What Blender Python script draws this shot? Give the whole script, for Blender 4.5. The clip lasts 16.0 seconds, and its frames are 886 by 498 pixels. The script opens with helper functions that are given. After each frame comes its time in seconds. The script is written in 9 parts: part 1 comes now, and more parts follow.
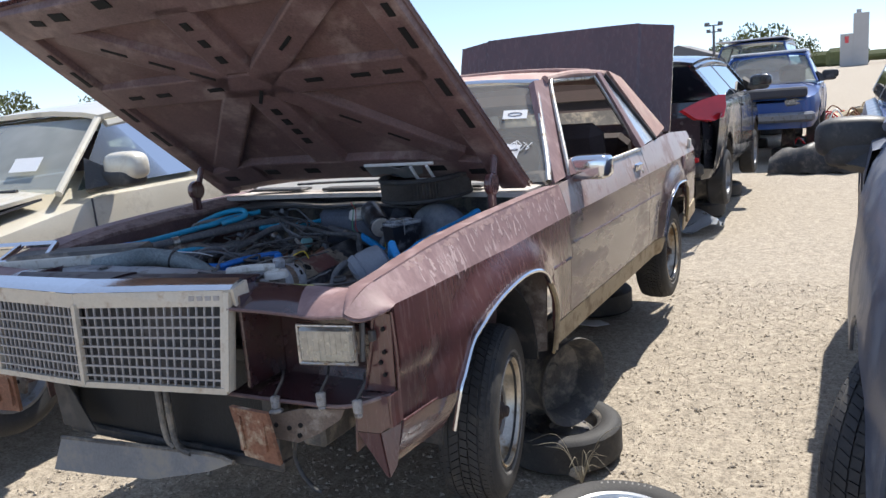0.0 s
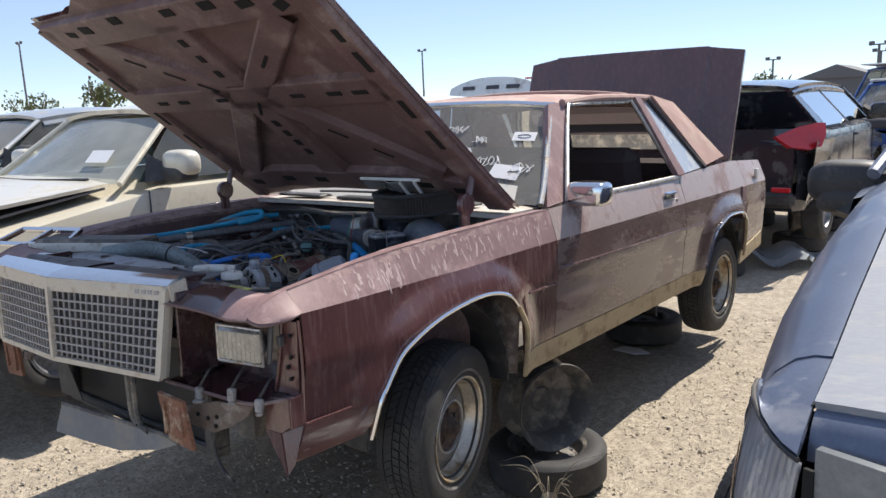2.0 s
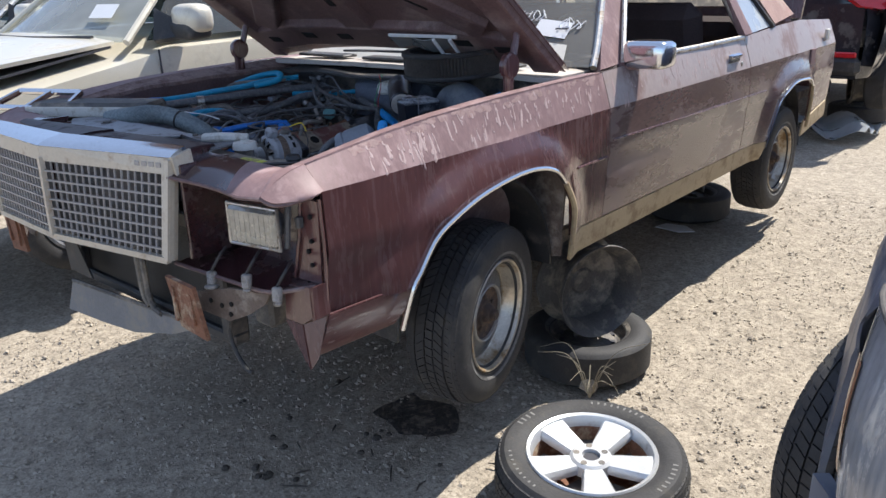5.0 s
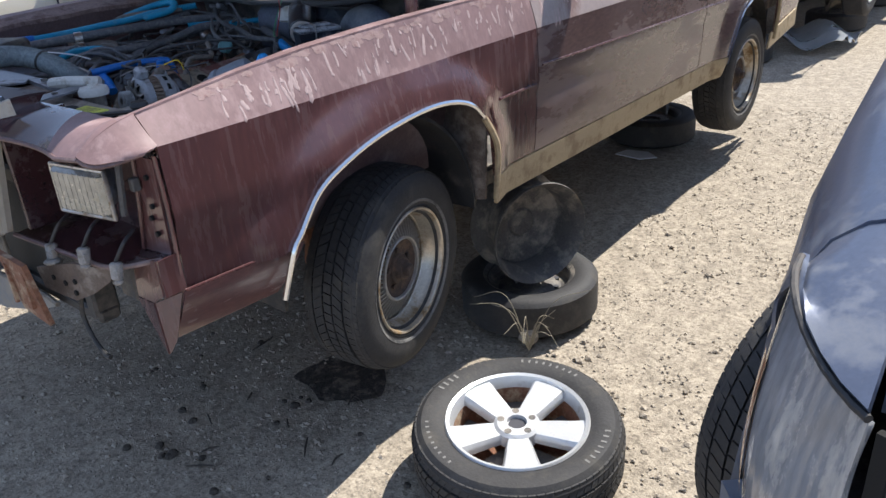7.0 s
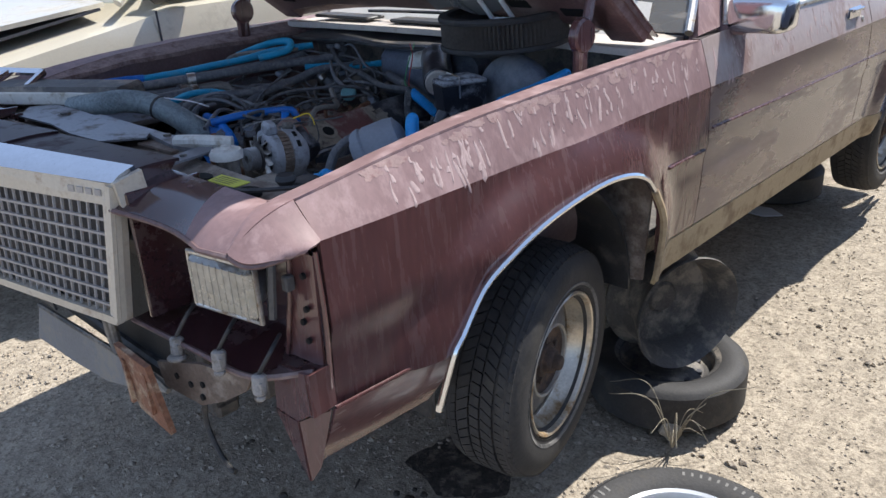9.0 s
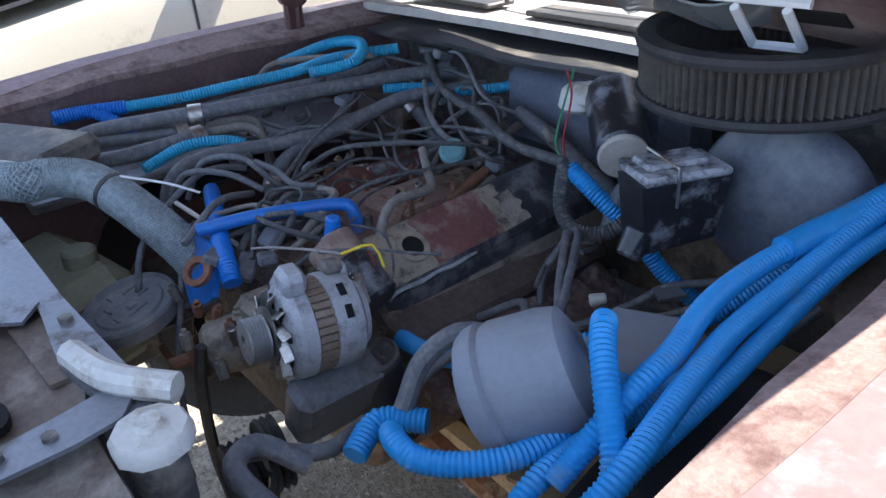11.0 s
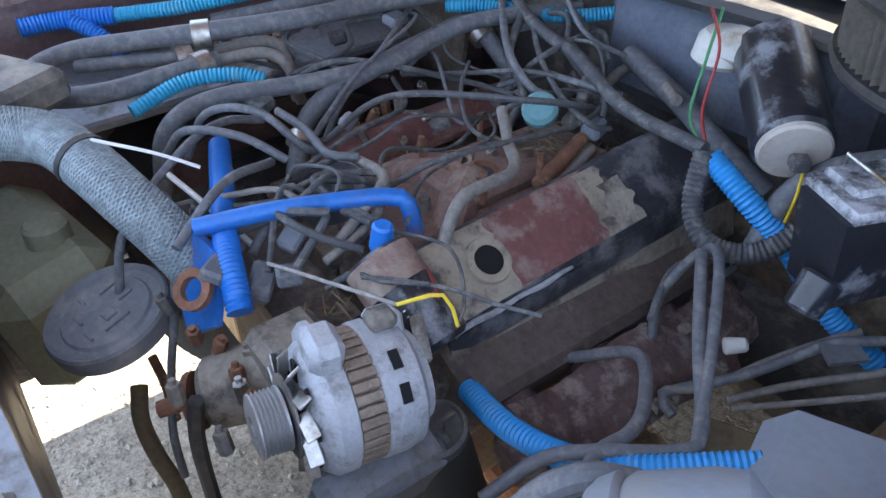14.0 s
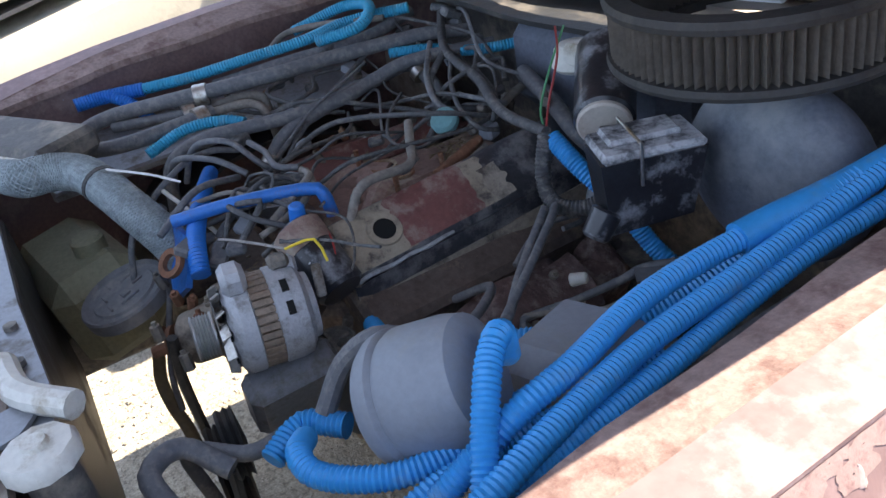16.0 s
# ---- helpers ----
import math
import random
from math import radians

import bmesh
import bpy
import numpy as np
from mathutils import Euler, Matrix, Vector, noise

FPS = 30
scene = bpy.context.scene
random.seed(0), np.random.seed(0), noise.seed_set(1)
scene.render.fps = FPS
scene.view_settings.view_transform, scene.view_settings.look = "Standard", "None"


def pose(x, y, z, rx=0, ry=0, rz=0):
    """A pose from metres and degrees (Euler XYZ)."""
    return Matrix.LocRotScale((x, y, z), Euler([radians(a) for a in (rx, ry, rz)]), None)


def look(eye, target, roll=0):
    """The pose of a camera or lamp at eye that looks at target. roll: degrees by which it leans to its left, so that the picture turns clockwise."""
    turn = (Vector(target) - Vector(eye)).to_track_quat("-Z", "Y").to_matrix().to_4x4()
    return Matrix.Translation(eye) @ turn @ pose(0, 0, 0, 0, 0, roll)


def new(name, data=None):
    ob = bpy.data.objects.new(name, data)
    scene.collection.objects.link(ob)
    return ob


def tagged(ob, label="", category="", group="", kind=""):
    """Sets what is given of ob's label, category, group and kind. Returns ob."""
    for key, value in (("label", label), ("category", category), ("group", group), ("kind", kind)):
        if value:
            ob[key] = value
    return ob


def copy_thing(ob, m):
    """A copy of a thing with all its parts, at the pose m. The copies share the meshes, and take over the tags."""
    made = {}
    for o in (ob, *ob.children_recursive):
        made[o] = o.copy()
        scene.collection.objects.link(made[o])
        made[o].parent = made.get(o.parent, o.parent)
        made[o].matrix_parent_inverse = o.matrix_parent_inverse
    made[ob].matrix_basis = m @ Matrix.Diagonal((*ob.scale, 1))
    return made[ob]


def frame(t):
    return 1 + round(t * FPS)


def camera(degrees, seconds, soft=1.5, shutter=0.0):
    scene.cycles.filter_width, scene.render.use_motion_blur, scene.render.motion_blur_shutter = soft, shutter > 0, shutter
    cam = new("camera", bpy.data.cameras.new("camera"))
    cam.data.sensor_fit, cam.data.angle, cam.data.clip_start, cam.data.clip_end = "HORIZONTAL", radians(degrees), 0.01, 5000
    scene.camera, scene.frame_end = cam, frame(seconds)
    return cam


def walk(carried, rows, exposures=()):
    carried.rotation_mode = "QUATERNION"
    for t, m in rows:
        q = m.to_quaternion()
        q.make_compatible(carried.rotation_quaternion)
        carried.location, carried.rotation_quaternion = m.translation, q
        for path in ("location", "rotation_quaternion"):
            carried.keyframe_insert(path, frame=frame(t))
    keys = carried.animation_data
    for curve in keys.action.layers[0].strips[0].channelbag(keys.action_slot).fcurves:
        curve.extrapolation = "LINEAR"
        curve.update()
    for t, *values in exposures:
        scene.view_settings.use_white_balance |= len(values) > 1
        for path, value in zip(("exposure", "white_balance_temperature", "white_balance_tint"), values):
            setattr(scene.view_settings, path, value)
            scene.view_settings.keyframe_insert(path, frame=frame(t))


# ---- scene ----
import collections
cam = camera(60.4, 16.0)
PATH = [
    (0, (1.992, -2.388, 1.722), (1.046, -0.674, 1.314), -5.1),
    (0.5, (2.342, -2.231, 1.745), (1.193, -0.639, 1.366), -6.5),
    (1, (2.578, -2.111, 1.765), (1.377, -0.554, 1.399), -5.8),
    (1.5, (2.58, -2.12, 1.75), (1.353, -0.583, 1.387), -4.0),
    (2, (2.555, -2.111, 1.74), (1.32, -0.582, 1.369), -2.4),
    (2.5, (2.535, -2.099, 1.735), (1.294, -0.58, 1.343), -1.9),
    (3, (2.523, -2.081, 1.728), (1.278, -0.576, 1.297), -1.8),
    (3.5, (2.518, -2.075, 1.731), (1.265, -0.585, 1.274), -2.1),
    (4, (2.496, -2.068, 1.74), (1.231, -0.593, 1.267), -2.3),
    (4.5, (2.427, -2.016, 1.719), (1.154, -0.565, 1.197), -2.3),
    (4.6, (2.4, -2.001, 1.718), (1.135, -0.555, 1.164), -2.5),
    (4.7, (2.382, -1.951, 1.706), (1.12, -0.516, 1.116), -2.2),
    (4.9, (2.352, -1.929, 1.698), (1.102, -0.516, 1.033), -2.6),
    (5, (2.335, -1.903, 1.686), (1.095, -0.498, 0.987), -2.4),
    (5.1, (2.327, -1.865, 1.682), (1.087, -0.474, 0.954), -3.2),
    (5.2, (2.31, -1.85, 1.679), (1.089, -0.466, 0.909), -2.7),
    (7.3, (2.338, -1.475, 1.623), (1.16, -0.116, 0.748), -4.8),
    (7.5, (2.331, -1.469, 1.626), (1.152, -0.108, 0.755), -4.8),
    (8, (2.312, -1.471, 1.632), (1.102, -0.123, 0.784), -5.1),
    (8.5, (2.161, -1.47, 1.643), (0.899, -0.155, 0.818), -3.0),
    (9, (1.895, -1.425, 1.672), (0.605, -0.133, 0.855), -3.8),
    (9.5, (1.668, -1.261, 1.665), (0.297, -0.049, 0.858), -7.1),
    (9.6, (1.569, -1.227, 1.652), (0.189, -0.01, 0.869), -8.9),
    (10, (1.401, -0.927, 1.644), (-0.122, 0.12, 0.88), -9.9),
    (10.2, (1.325, -0.862, 1.659), (-0.191, 0.193, 0.89), -8.4),
    (12.3, (0.642, -0.511, 1.646), (-0.619, 0.445, 0.422), -2.4),
    (12.5, (0.636, -0.51, 1.643), (-0.633, 0.434, 0.419), -2.4),
    (13, (0.629, -0.508, 1.637), (-0.661, 0.406, 0.411), -2.6),
    (13.5, (0.638, -0.509, 1.638), (-0.667, 0.392, 0.418), -2.7),
    (14, (0.638, -0.507, 1.64), (-0.671, 0.386, 0.419), -2.8),
    (14.5, (0.64, -0.507, 1.639), (-0.674, 0.378, 0.419), -3.1),
    (15, (0.671, -0.529, 1.644), (-0.655, 0.346, 0.43), -3.6),
    (15.5, (0.825, -0.511, 1.677), (-0.564, 0.338, 0.513), -8.2),
    (16, (1.067, -0.445, 1.675), (-0.463, 0.287, 0.614), -12.3),
]
walk(cam, [(t, look(eye, target, roll)) for t, eye, target, roll in PATH],
     [(0.0, 1.12, 6450, 10), (1.0, 0.95, 6600, 10), (3.0, 1.08, 6750, 10), (5.0, 1.16, 6400, 10), (7.5, 1.16, 6400, 10), (9.0, 1.14, 6350, 10), (10.2, 1.52, 6300, 10), (12.3, 3.25, 7150, 10), (15.0, 3.25, 7150, 10), (15.5, 3.15, 7350, 10), (16.0, 2.48, 7350, 10)])


# ---- sky, sun ----
world = bpy.data.worlds.new("sky_world")
scene.world = world
world.use_nodes = True
wn, wl = world.node_tree.nodes, world.node_tree.links
sky = wn.new("ShaderNodeTexSky")
sky.sky_type, sky.sun_disc = "NISHITA", False
sky.sun_elevation, sky.sun_rotation = radians(55), radians(5)
sky.air_density, sky.dust_density, sky.ozone_density = 0.6, 0.0, 3.0
wn["Background"].inputs["Strength"].default_value = 0.138
haze = wn.new("ShaderNodeMix")
haze.data_type = "RGBA"
haze.inputs[0].default_value = 0.62
haze.inputs[7].default_value = (1.55, 1.92, 2.66, 1)
wl.new(sky.outputs["Color"], haze.inputs[6])
wl.new(haze.outputs[2], wn["Background"].inputs["Color"])
sun = new("sun", bpy.data.lights.new("sun", "SUN"))
sun.data.energy, sun.data.angle, sun.data.color = 3.3, radians(0.53), (1.0, 0.95, 0.87)
sun.matrix_world = look((0.13 * 20, 0.70 * 20, 20), (0, 0, 0))


# ---- materials ----
def mat(name, base, rough=0.5, metal=0.0, var=0.2, scale=6.0, bump=0.15, fine=120.0, dirt=None, amount=0.4, dscale=3.0,
        coat=0.0, stretch=(1, 1, 1), emit=0.0, spec=0.5):
    """A procedural surface: base colour with broad and fine variation, patches of dirt, and relief."""
    m = bpy.data.materials.new(name)
    m.use_nodes = True
    n, l = m.node_tree.nodes, m.node_tree.links
    bsdf = n["Principled BSDF"]
    tc, mp = n.new("ShaderNodeTexCoord"), n.new("ShaderNodeMapping")
    mp.inputs["Scale"].default_value = stretch
    l.new(tc.outputs["Object"], mp.inputs["Vector"])

    def noise_tex(s, detail=6.0, rg=0.6):
        t = n.new("ShaderNodeTexNoise")
        t.inputs["Scale"].default_value, t.inputs["Detail"].default_value, t.inputs["Roughness"].default_value = s, detail, rg
        l.new(mp.outputs["Vector"], t.inputs["Vector"])
        return t

    def mix(fac, a, b):
        x = n.new("ShaderNodeMix")
        x.data_type = "RGBA"
        for sock, v in ((x.inputs[0], fac), (x.inputs[6], a), (x.inputs[7], b)):
            if hasattr(v, "default_value") or hasattr(v, "is_linked"):
                l.new(v, sock)
            else:
                sock.default_value = v if isinstance(v, float) else (*v, 1)
        return x.outputs[2]

    def ramp(src, lo, hi):
        r = n.new("ShaderNodeMapRange")
        r.inputs["From Min"].default_value, r.inputs["From Max"].default_value = lo, hi
        l.new(src, r.inputs["Value"])
        return r.outputs["Result"]

    broad, grain = noise_tex(scale), noise_tex(fine, 3.0)
    dark = tuple(max(0.0, c * (1 - var)) for c in base)
    light = tuple(min(1.0, c * (1 + var)) for c in base)
    col = mix(ramp(broad.outputs["Fac"], 0.3, 0.7), dark, light)
    speck = tuple(max(0.0, c * (1 - 1.25 * var)) for c in base)
    col = mix(ramp(grain.outputs["Fac"], 0.30, 0.70), mix(0.45, col, speck), mix(0.5, col, light)) if var else col
    rsock = rough
    if dirt:
        dn = noise_tex(dscale, 8.0, 0.7)
        mask = ramp(dn.outputs["Fac"], 0.62 - 0.3 * amount, 0.72 - 0.2 * amount)
        col = mix(mask, col, dirt)
        rr = n.new("ShaderNodeMapRange")
        rr.inputs["To Min"].default_value, rr.inputs["To Max"].default_value = rough, max(rough, 0.85)
        l.new(mask, rr.inputs["Value"])
        l.new(rr.outputs["Result"], bsdf.inputs["Roughness"])
    else:
        rr = n.new("ShaderNodeMapRange")
        rr.inputs["To Min"].default_value, rr.inputs["To Max"].default_value = max(0.02, rough * 0.8), min(1, rough * 1.2)
        l.new(broad.outputs["Fac"], rr.inputs["Value"])
        l.new(rr.outputs["Result"], bsdf.inputs["Roughness"])
    l.new(col, bsdf.inputs["Base Color"])
    bsdf.inputs["Metallic"].default_value = metal
    bsdf.inputs["Specular IOR Level"].default_value = spec
    bsdf.inputs["Coat Weight"].default_value = coat
    bsdf.inputs["Coat Roughness"].default_value = 0.1
    if bump:
        b = n.new("ShaderNodeBump")
        b.inputs["Strength"].default_value, b.inputs["Distance"].default_value = bump, 0.004
        l.new(grain.outputs["Fac"], b.inputs["Height"])
        l.new(b.outputs["Normal"], bsdf.inputs["Normal"])
    return m


def glass_mat(name, tint=(0.9, 0.95, 0.93), haze=0.25, dust=(0.55, 0.52, 0.46)):
    """Thin dusty car glass: see-through with a clear gloss and a film of dust."""
    m = bpy.data.materials.new(name)
    m.use_nodes = True
    n, l = m.node_tree.nodes, m.node_tree.links
    out = n["Material Output"]
    tr, gl, df = n.new("ShaderNodeBsdfTransparent"), n.new("ShaderNodeBsdfGlossy"), n.new("ShaderNodeBsdfDiffuse")
    tr.inputs["Color"].default_value = (*tint, 1)
    gl.inputs["Roughness"].default_value = 0.03
    df.inputs["Color"].default_value = (*dust, 1)
    fr = n.new("ShaderNodeFresnel")
    fr.inputs["IOR"].default_value = 1.38
    a, b = n.new("ShaderNodeMixShader"), n.new("ShaderNodeMixShader")
    tc, t = n.new("ShaderNodeTexCoord"), n.new("ShaderNodeTexNoise")
    t.inputs["Scale"].default_value = 4.0
    l.new(tc.outputs["Object"], t.inputs["Vector"])
    r = n.new("ShaderNodeMapRange")
    r.inputs["To Min"].default_value, r.inputs["To Max"].default_value = haze * 0.6, haze * 1.4
    l.new(t.outputs["Fac"], r.inputs["Value"])
    l.new(r.outputs["Result"], a.inputs[0])
    l.new(tr.outputs[0], a.inputs[1])
    l.new(df.outputs[0], a.inputs[2])
    l.new(fr.outputs[0], b.inputs[0])
    l.new(a.outputs[0], b.inputs[1])
    l.new(gl.outputs[0], b.inputs[2])
    l.new(b.outputs[0], out.inputs["Surface"])
    return m


# ---- mesh helpers ----
V = Vector


class Mesh:
    """Collects faces of one part."""

    def __init__(self):
        self.v, self.f = [], []

    def add(self, vs, fs, m=None):
        k = len(self.v)
        self.v += [tuple(m @ V(p)) if m else tuple(p) for p in vs]
        self.f += [tuple(i + k for i in f) for f in fs]
        return self

    def box(self, c, s, m=None, b=0.0):
        """A box of size s about c, with its edges cut by b."""
        hx, hy, hz = (a / 2 for a in s)
        b = min(b, hx * 0.9, hy * 0.9, hz * 0.9)
        vs, fs = [], []
        if b <= 0:
            vs = [(x, y, z) for x in (-hx, hx) for y in (-hy, hy) for z in (-hz, hz)]
            fs = [(0, 1, 3, 2), (4, 6, 7, 5), (0, 4, 5, 1), (2, 3, 7, 6), (0, 2, 6, 4), (1, 5, 7, 3)]
        else:
            idx = {}
            for sx in (-1, 1):
                for sy in (-1, 1):
                    for sz in (-1, 1):
                        for ax in range(3):
                            p = [sx * (hx - b), sy * (hy - b), sz * (hz - b)]
                            p[ax] = (sx * hx, sy * hy, sz * hz)[ax]
                            idx[sx, sy, sz, ax] = len(vs)
                            vs.append(tuple(p))
            q = ((-1, -1), (1, -1), (1, 1), (-1, 1))
            for s in (-1, 1):
                order = q if s > 0 else q[::-1]
                fs.append([idx[s, a, c2, 0] for a, c2 in order])
                fs.append([idx[a, s, c2, 1] for a, c2 in order[::-1]])
                fs.append([idx[a, c2, s, 2] for a, c2 in order])
            for a in (-1, 1):
                for c2 in (-1, 1):
                    w = a * c2
                    for e in ([idx[a, c2, -1, 0], idx[a, c2, -1, 1], idx[a, c2, 1, 1], idx[a, c2, 1, 0]],
                              [idx[a, -1, c2, 2], idx[a, -1, c2, 0], idx[a, 1, c2, 0], idx[a, 1, c2, 2]],
                              [idx[-1, a, c2, 1], idx[-1, a, c2, 2], idx[1, a, c2, 2], idx[1, a, c2, 1]]):
                        fs.append(e if w > 0 else e[::-1])
                    for d in (-1, 1):
                        t = [idx[a, c2, d, 0], idx[a, c2, d, 1], idx[a, c2, d, 2]]
                        fs.append(t if a * c2 * d > 0 else t[::-1])
        mm = Matrix.Translation(c) @ (m or Matrix())
        return self.add(vs, fs, mm)

    def lathe(self, prof, n=32, m=None, close=False, a0=0.0, a1=360.0):
        """Turns a profile of (radius, height) about z."""
        full = abs(a1 - a0) >= 359.9
        k, vs, fs = len(prof), [], []
        cnt = n if full else n + 1
        for i in range(cnt):
            a = radians(a0 + (a1 - a0) * i / n)
            vs += [(r * math.cos(a), r * math.sin(a), h) for r, h in prof]
        for i in range(n):
            j = (i + 1) % cnt
            for q in range(k if close else k - 1):
                w = (q + 1) % k
                fs.append((i * k + q, j * k + q, j * k + w, i * k + w))
        return self.add(vs, fs, m)

    def cyl(self, p0, p1, r0, r1=None, n=16, b=0.0):
        """A closed round bar from p0 to p1."""
        r1 = r0 if r1 is None else r1
        p0, p1 = V(p0), V(p1)
        h = (p1 - p0).length
        m = Matrix.Translation(p0) @ (p1 - p0).to_track_quat("Z", "Y").to_matrix().to_4x4()
        b = min(b, h * 0.4, r0 * 0.8, r1 * 0.8)
        prof = [(0, 0), (r0 - b, 0), (r0, b), (r1, h - b), (r1 - b, h), (0, h)] if b else [(0, 0), (r0, 0), (r1, h), (0, h)]
        return self.lathe(prof, n, m)

    def tube(self, pts, r, n=8, step=None, smooth=True, ribs=0.0, pitch=0.006, cap=True):
        """A hose along points; ribs: depth of its corrugation."""
        pts = [V(p) for p in pts]
        if smooth and len(pts) > 2:
            out = []
            ext = [pts[0] * 2 - pts[1]] + pts + [pts[-1] * 2 - pts[-2]]
            for i in range(1, len(ext) - 2):
                a, b2, c, d = ext[i - 1:i + 3]
                ln = (c - b2).length
                seg = max(2, int(ln / (step or max(0.012, (max(r) if isinstance(r, list) else r) * 0.9))))
                for q in range(seg):
                    t = q / seg
                    out.append(0.5 * ((2 * b2) + (c - a) * t + (2 * a - 5 * b2 + 4 * c - d) * t * t + (3 * b2 - a - 3 * c + d) * t ** 3))
            out.append(pts[-1])
            pts = out
        if ribs:
            fin, acc = [], 0.0
            for a, b2 in zip(pts, pts[1:]):
                ln = (b2 - a).length
                if ln < 1e-6:
                    continue
                while acc < ln:
                    fin.append(a + (b2 - a) * (acc / ln))
                    acc += pitch / 2
                acc -= ln
            pts = fin
        vs, fs = [], []
        up = None
        for i, p in enumerate(pts):
            d = (pts[min(i + 1, len(pts) - 1)] - pts[max(i - 1, 0)])
            d = d.normalized() if d.length > 1e-9 else V((0, 0, 1))
            if up is None:
                up = d.orthogonal().normalized()
            up = (up - d * up.dot(d))
            up = up.normalized() if up.length > 1e-6 else d.orthogonal().normalized()
            s = d.cross(up)
            rr = float(np.interp(i / max(1, len(pts) - 1) * (len(r) - 1), range(len(r)), r)) if isinstance(r, list) else r
            if ribs:
                rr = rr - (ribs if i % 2 else 0)
            vs += [p + (up * math.cos(2 * math.pi * q / n) + s * math.sin(2 * math.pi * q / n)) * rr for q in range(n)]
        for i in range(len(pts) - 1):
            for q in range(n):
                w = (q + 1) % n
                fs.append((i * n + q, i * n + w, (i + 1) * n + w, (i + 1) * n + q))
        if cap:
            fs.append(tuple(range(n))[::-1])
            fs.append(tuple((len(pts) - 1) * n + q for q in range(n)))
        return self.add(vs, fs)

    def grid(self, fn, us, vs_, m=None):
        """A sheet: fn(u, v) over two lists."""
        k = len(vs_)
        pts = [fn(u, v) for u in us for v in vs_]
        fs = [(i * k + j, (i + 1) * k + j, (i + 1) * k + j + 1, i * k + j + 1) for i in range(len(us) - 1) for j in range(k - 1)]
        return self.add(pts, fs, m)

    def prism(self, poly, d, m=None):
        """A flat outline (x, y) raised by d along z."""
        k = len(poly)
        vs = [(x, y, 0) for x, y in poly] + [(x, y, d) for x, y in poly]
        fs = [tuple(range(k))[::-1], tuple(range(k, 2 * k))] + [(i, (i + 1) % k, (i + 1) % k + k, i + k) for i in range(k)]
        return self.add(vs, fs, m)

    def slab(self, pts, d):
        """A flat outline in space, raised by d along its normal."""
        pts = [V(p) for p in pts]
        nrm = V((0, 0, 0))
        for a, b in zip(pts, pts[1:] + pts[:1]):
            nrm += a.cross(b)
        off = nrm.normalized() * d
        k = len(pts)
        fs = [tuple(range(k))[::-1], tuple(range(k, 2 * k))] + [(i, (i + 1) % k, (i + 1) % k + k, i + k) for i in range(k)]
        return self.add(pts + [p + off for p in pts], fs)


def pebble(c, size, m=None, e=0.7, n=14):
    """A rounded body with softened corners, size across each axis."""
    def pw(v):
        return math.copysign(abs(v) ** e, v)
    me = Mesh()
    me.grid(lambda a, b: (c[0] + size[0] / 2 * pw(math.cos(a)) * pw(math.cos(b)), c[1] + size[1] / 2 * pw(math.cos(b)) * pw(math.sin(a)), c[2] + size[2] / 2 * pw(math.sin(b))),
            [2 * math.pi * i / (2 * n) for i in range(2 * n + 1)], [-math.pi / 2 + math.pi * i / n for i in range(n + 1)], m)
    return me


def thing(name, label, category, m=None, group="", kind=""):
    ob = new(name)
    ob.empty_display_size = 0.1
    if m:
        ob.matrix_world = m
    return tagged(ob, label, category, group, kind)


def part(name, me, material, parent=None, label="", solid=0.0, angle=35.0, flat=False):
    """Links a mesh as one object, under its thing where it has one."""
    data = bpy.data.meshes.new(name)
    data.from_pydata(me.v, [], me.f)
    data.validate()
    data.materials.append(material)
    if not flat:
        data.polygons.foreach_set("use_smooth", [True] * len(data.polygons))
        data.set_sharp_from_angle(angle=radians(angle))
    ob = new(name, data)
    if parent:
        ob.parent = parent
    if solid:
        shared = collections.Counter(k for q in data.polygons for k in q.edge_keys)
        for e in data.edges:
            if shared[e.key] == 1:
                e.use_edge_sharp = True
        mod = ob.modifiers.new("thickness", "SOLIDIFY")
        mod.thickness, mod.offset = abs(solid), -1 if solid > 0 else 1
    if label:
        ob["label"] = label
    return ob


def lerp_table(tab):
    xs, ys = [a for a, _ in tab], [b for _, b in tab]
    return lambda x: float(np.interp(x, xs, ys))


def frange(a, b, n):
    return [a + (b - a) * i / n for i in range(n + 1)]


# surfaces of the place
M_ground = mat("sandy_gravel", (0.395, 0.34, 0.268), 0.95, var=0.5, scale=16, bump=1.0, fine=130, dirt=(0.19, 0.16, 0.125), amount=0.46, dscale=55)
M_stone = mat("pebble_stone", (0.43, 0.37, 0.295), 0.9, var=0.4, scale=30, bump=0.4, dirt=(0.25, 0.21, 0.17), amount=0.42, dscale=40)
M_maroon = mat("maroon_paint", (0.108, 0.047, 0.045), 0.25, var=0.3, scale=5, bump=0.06, fine=90, dirt=(0.122, 0.060, 0.057), amount=0.25, dscale=40, coat=0.85, stretch=(1, 1, 0.12))
M_aged = mat("greyed_maroon_paint", (0.36, 0.285, 0.265), 0.42, var=0.15, scale=5, bump=0.06, fine=60, dirt=(0.22, 0.14, 0.13), amount=0.4, dscale=5, coat=0.25, stretch=(1, 1, 0.6))
M_door = mat("weathered_maroon_paint", (0.128, 0.078, 0.073), 0.24, var=0.35, scale=3.5, bump=0.05, fine=60, dirt=(0.225, 0.165, 0.157), amount=0.38, dscale=3.5, coat=0.7, stretch=(1, 0.5, 1.6))
M_chalky = mat("chalky_bald_paint", (0.27, 0.185, 0.165), 0.8, var=0.35, scale=24, bump=0.4, dirt=(0.15, 0.085, 0.075), amount=0.45, dscale=20)
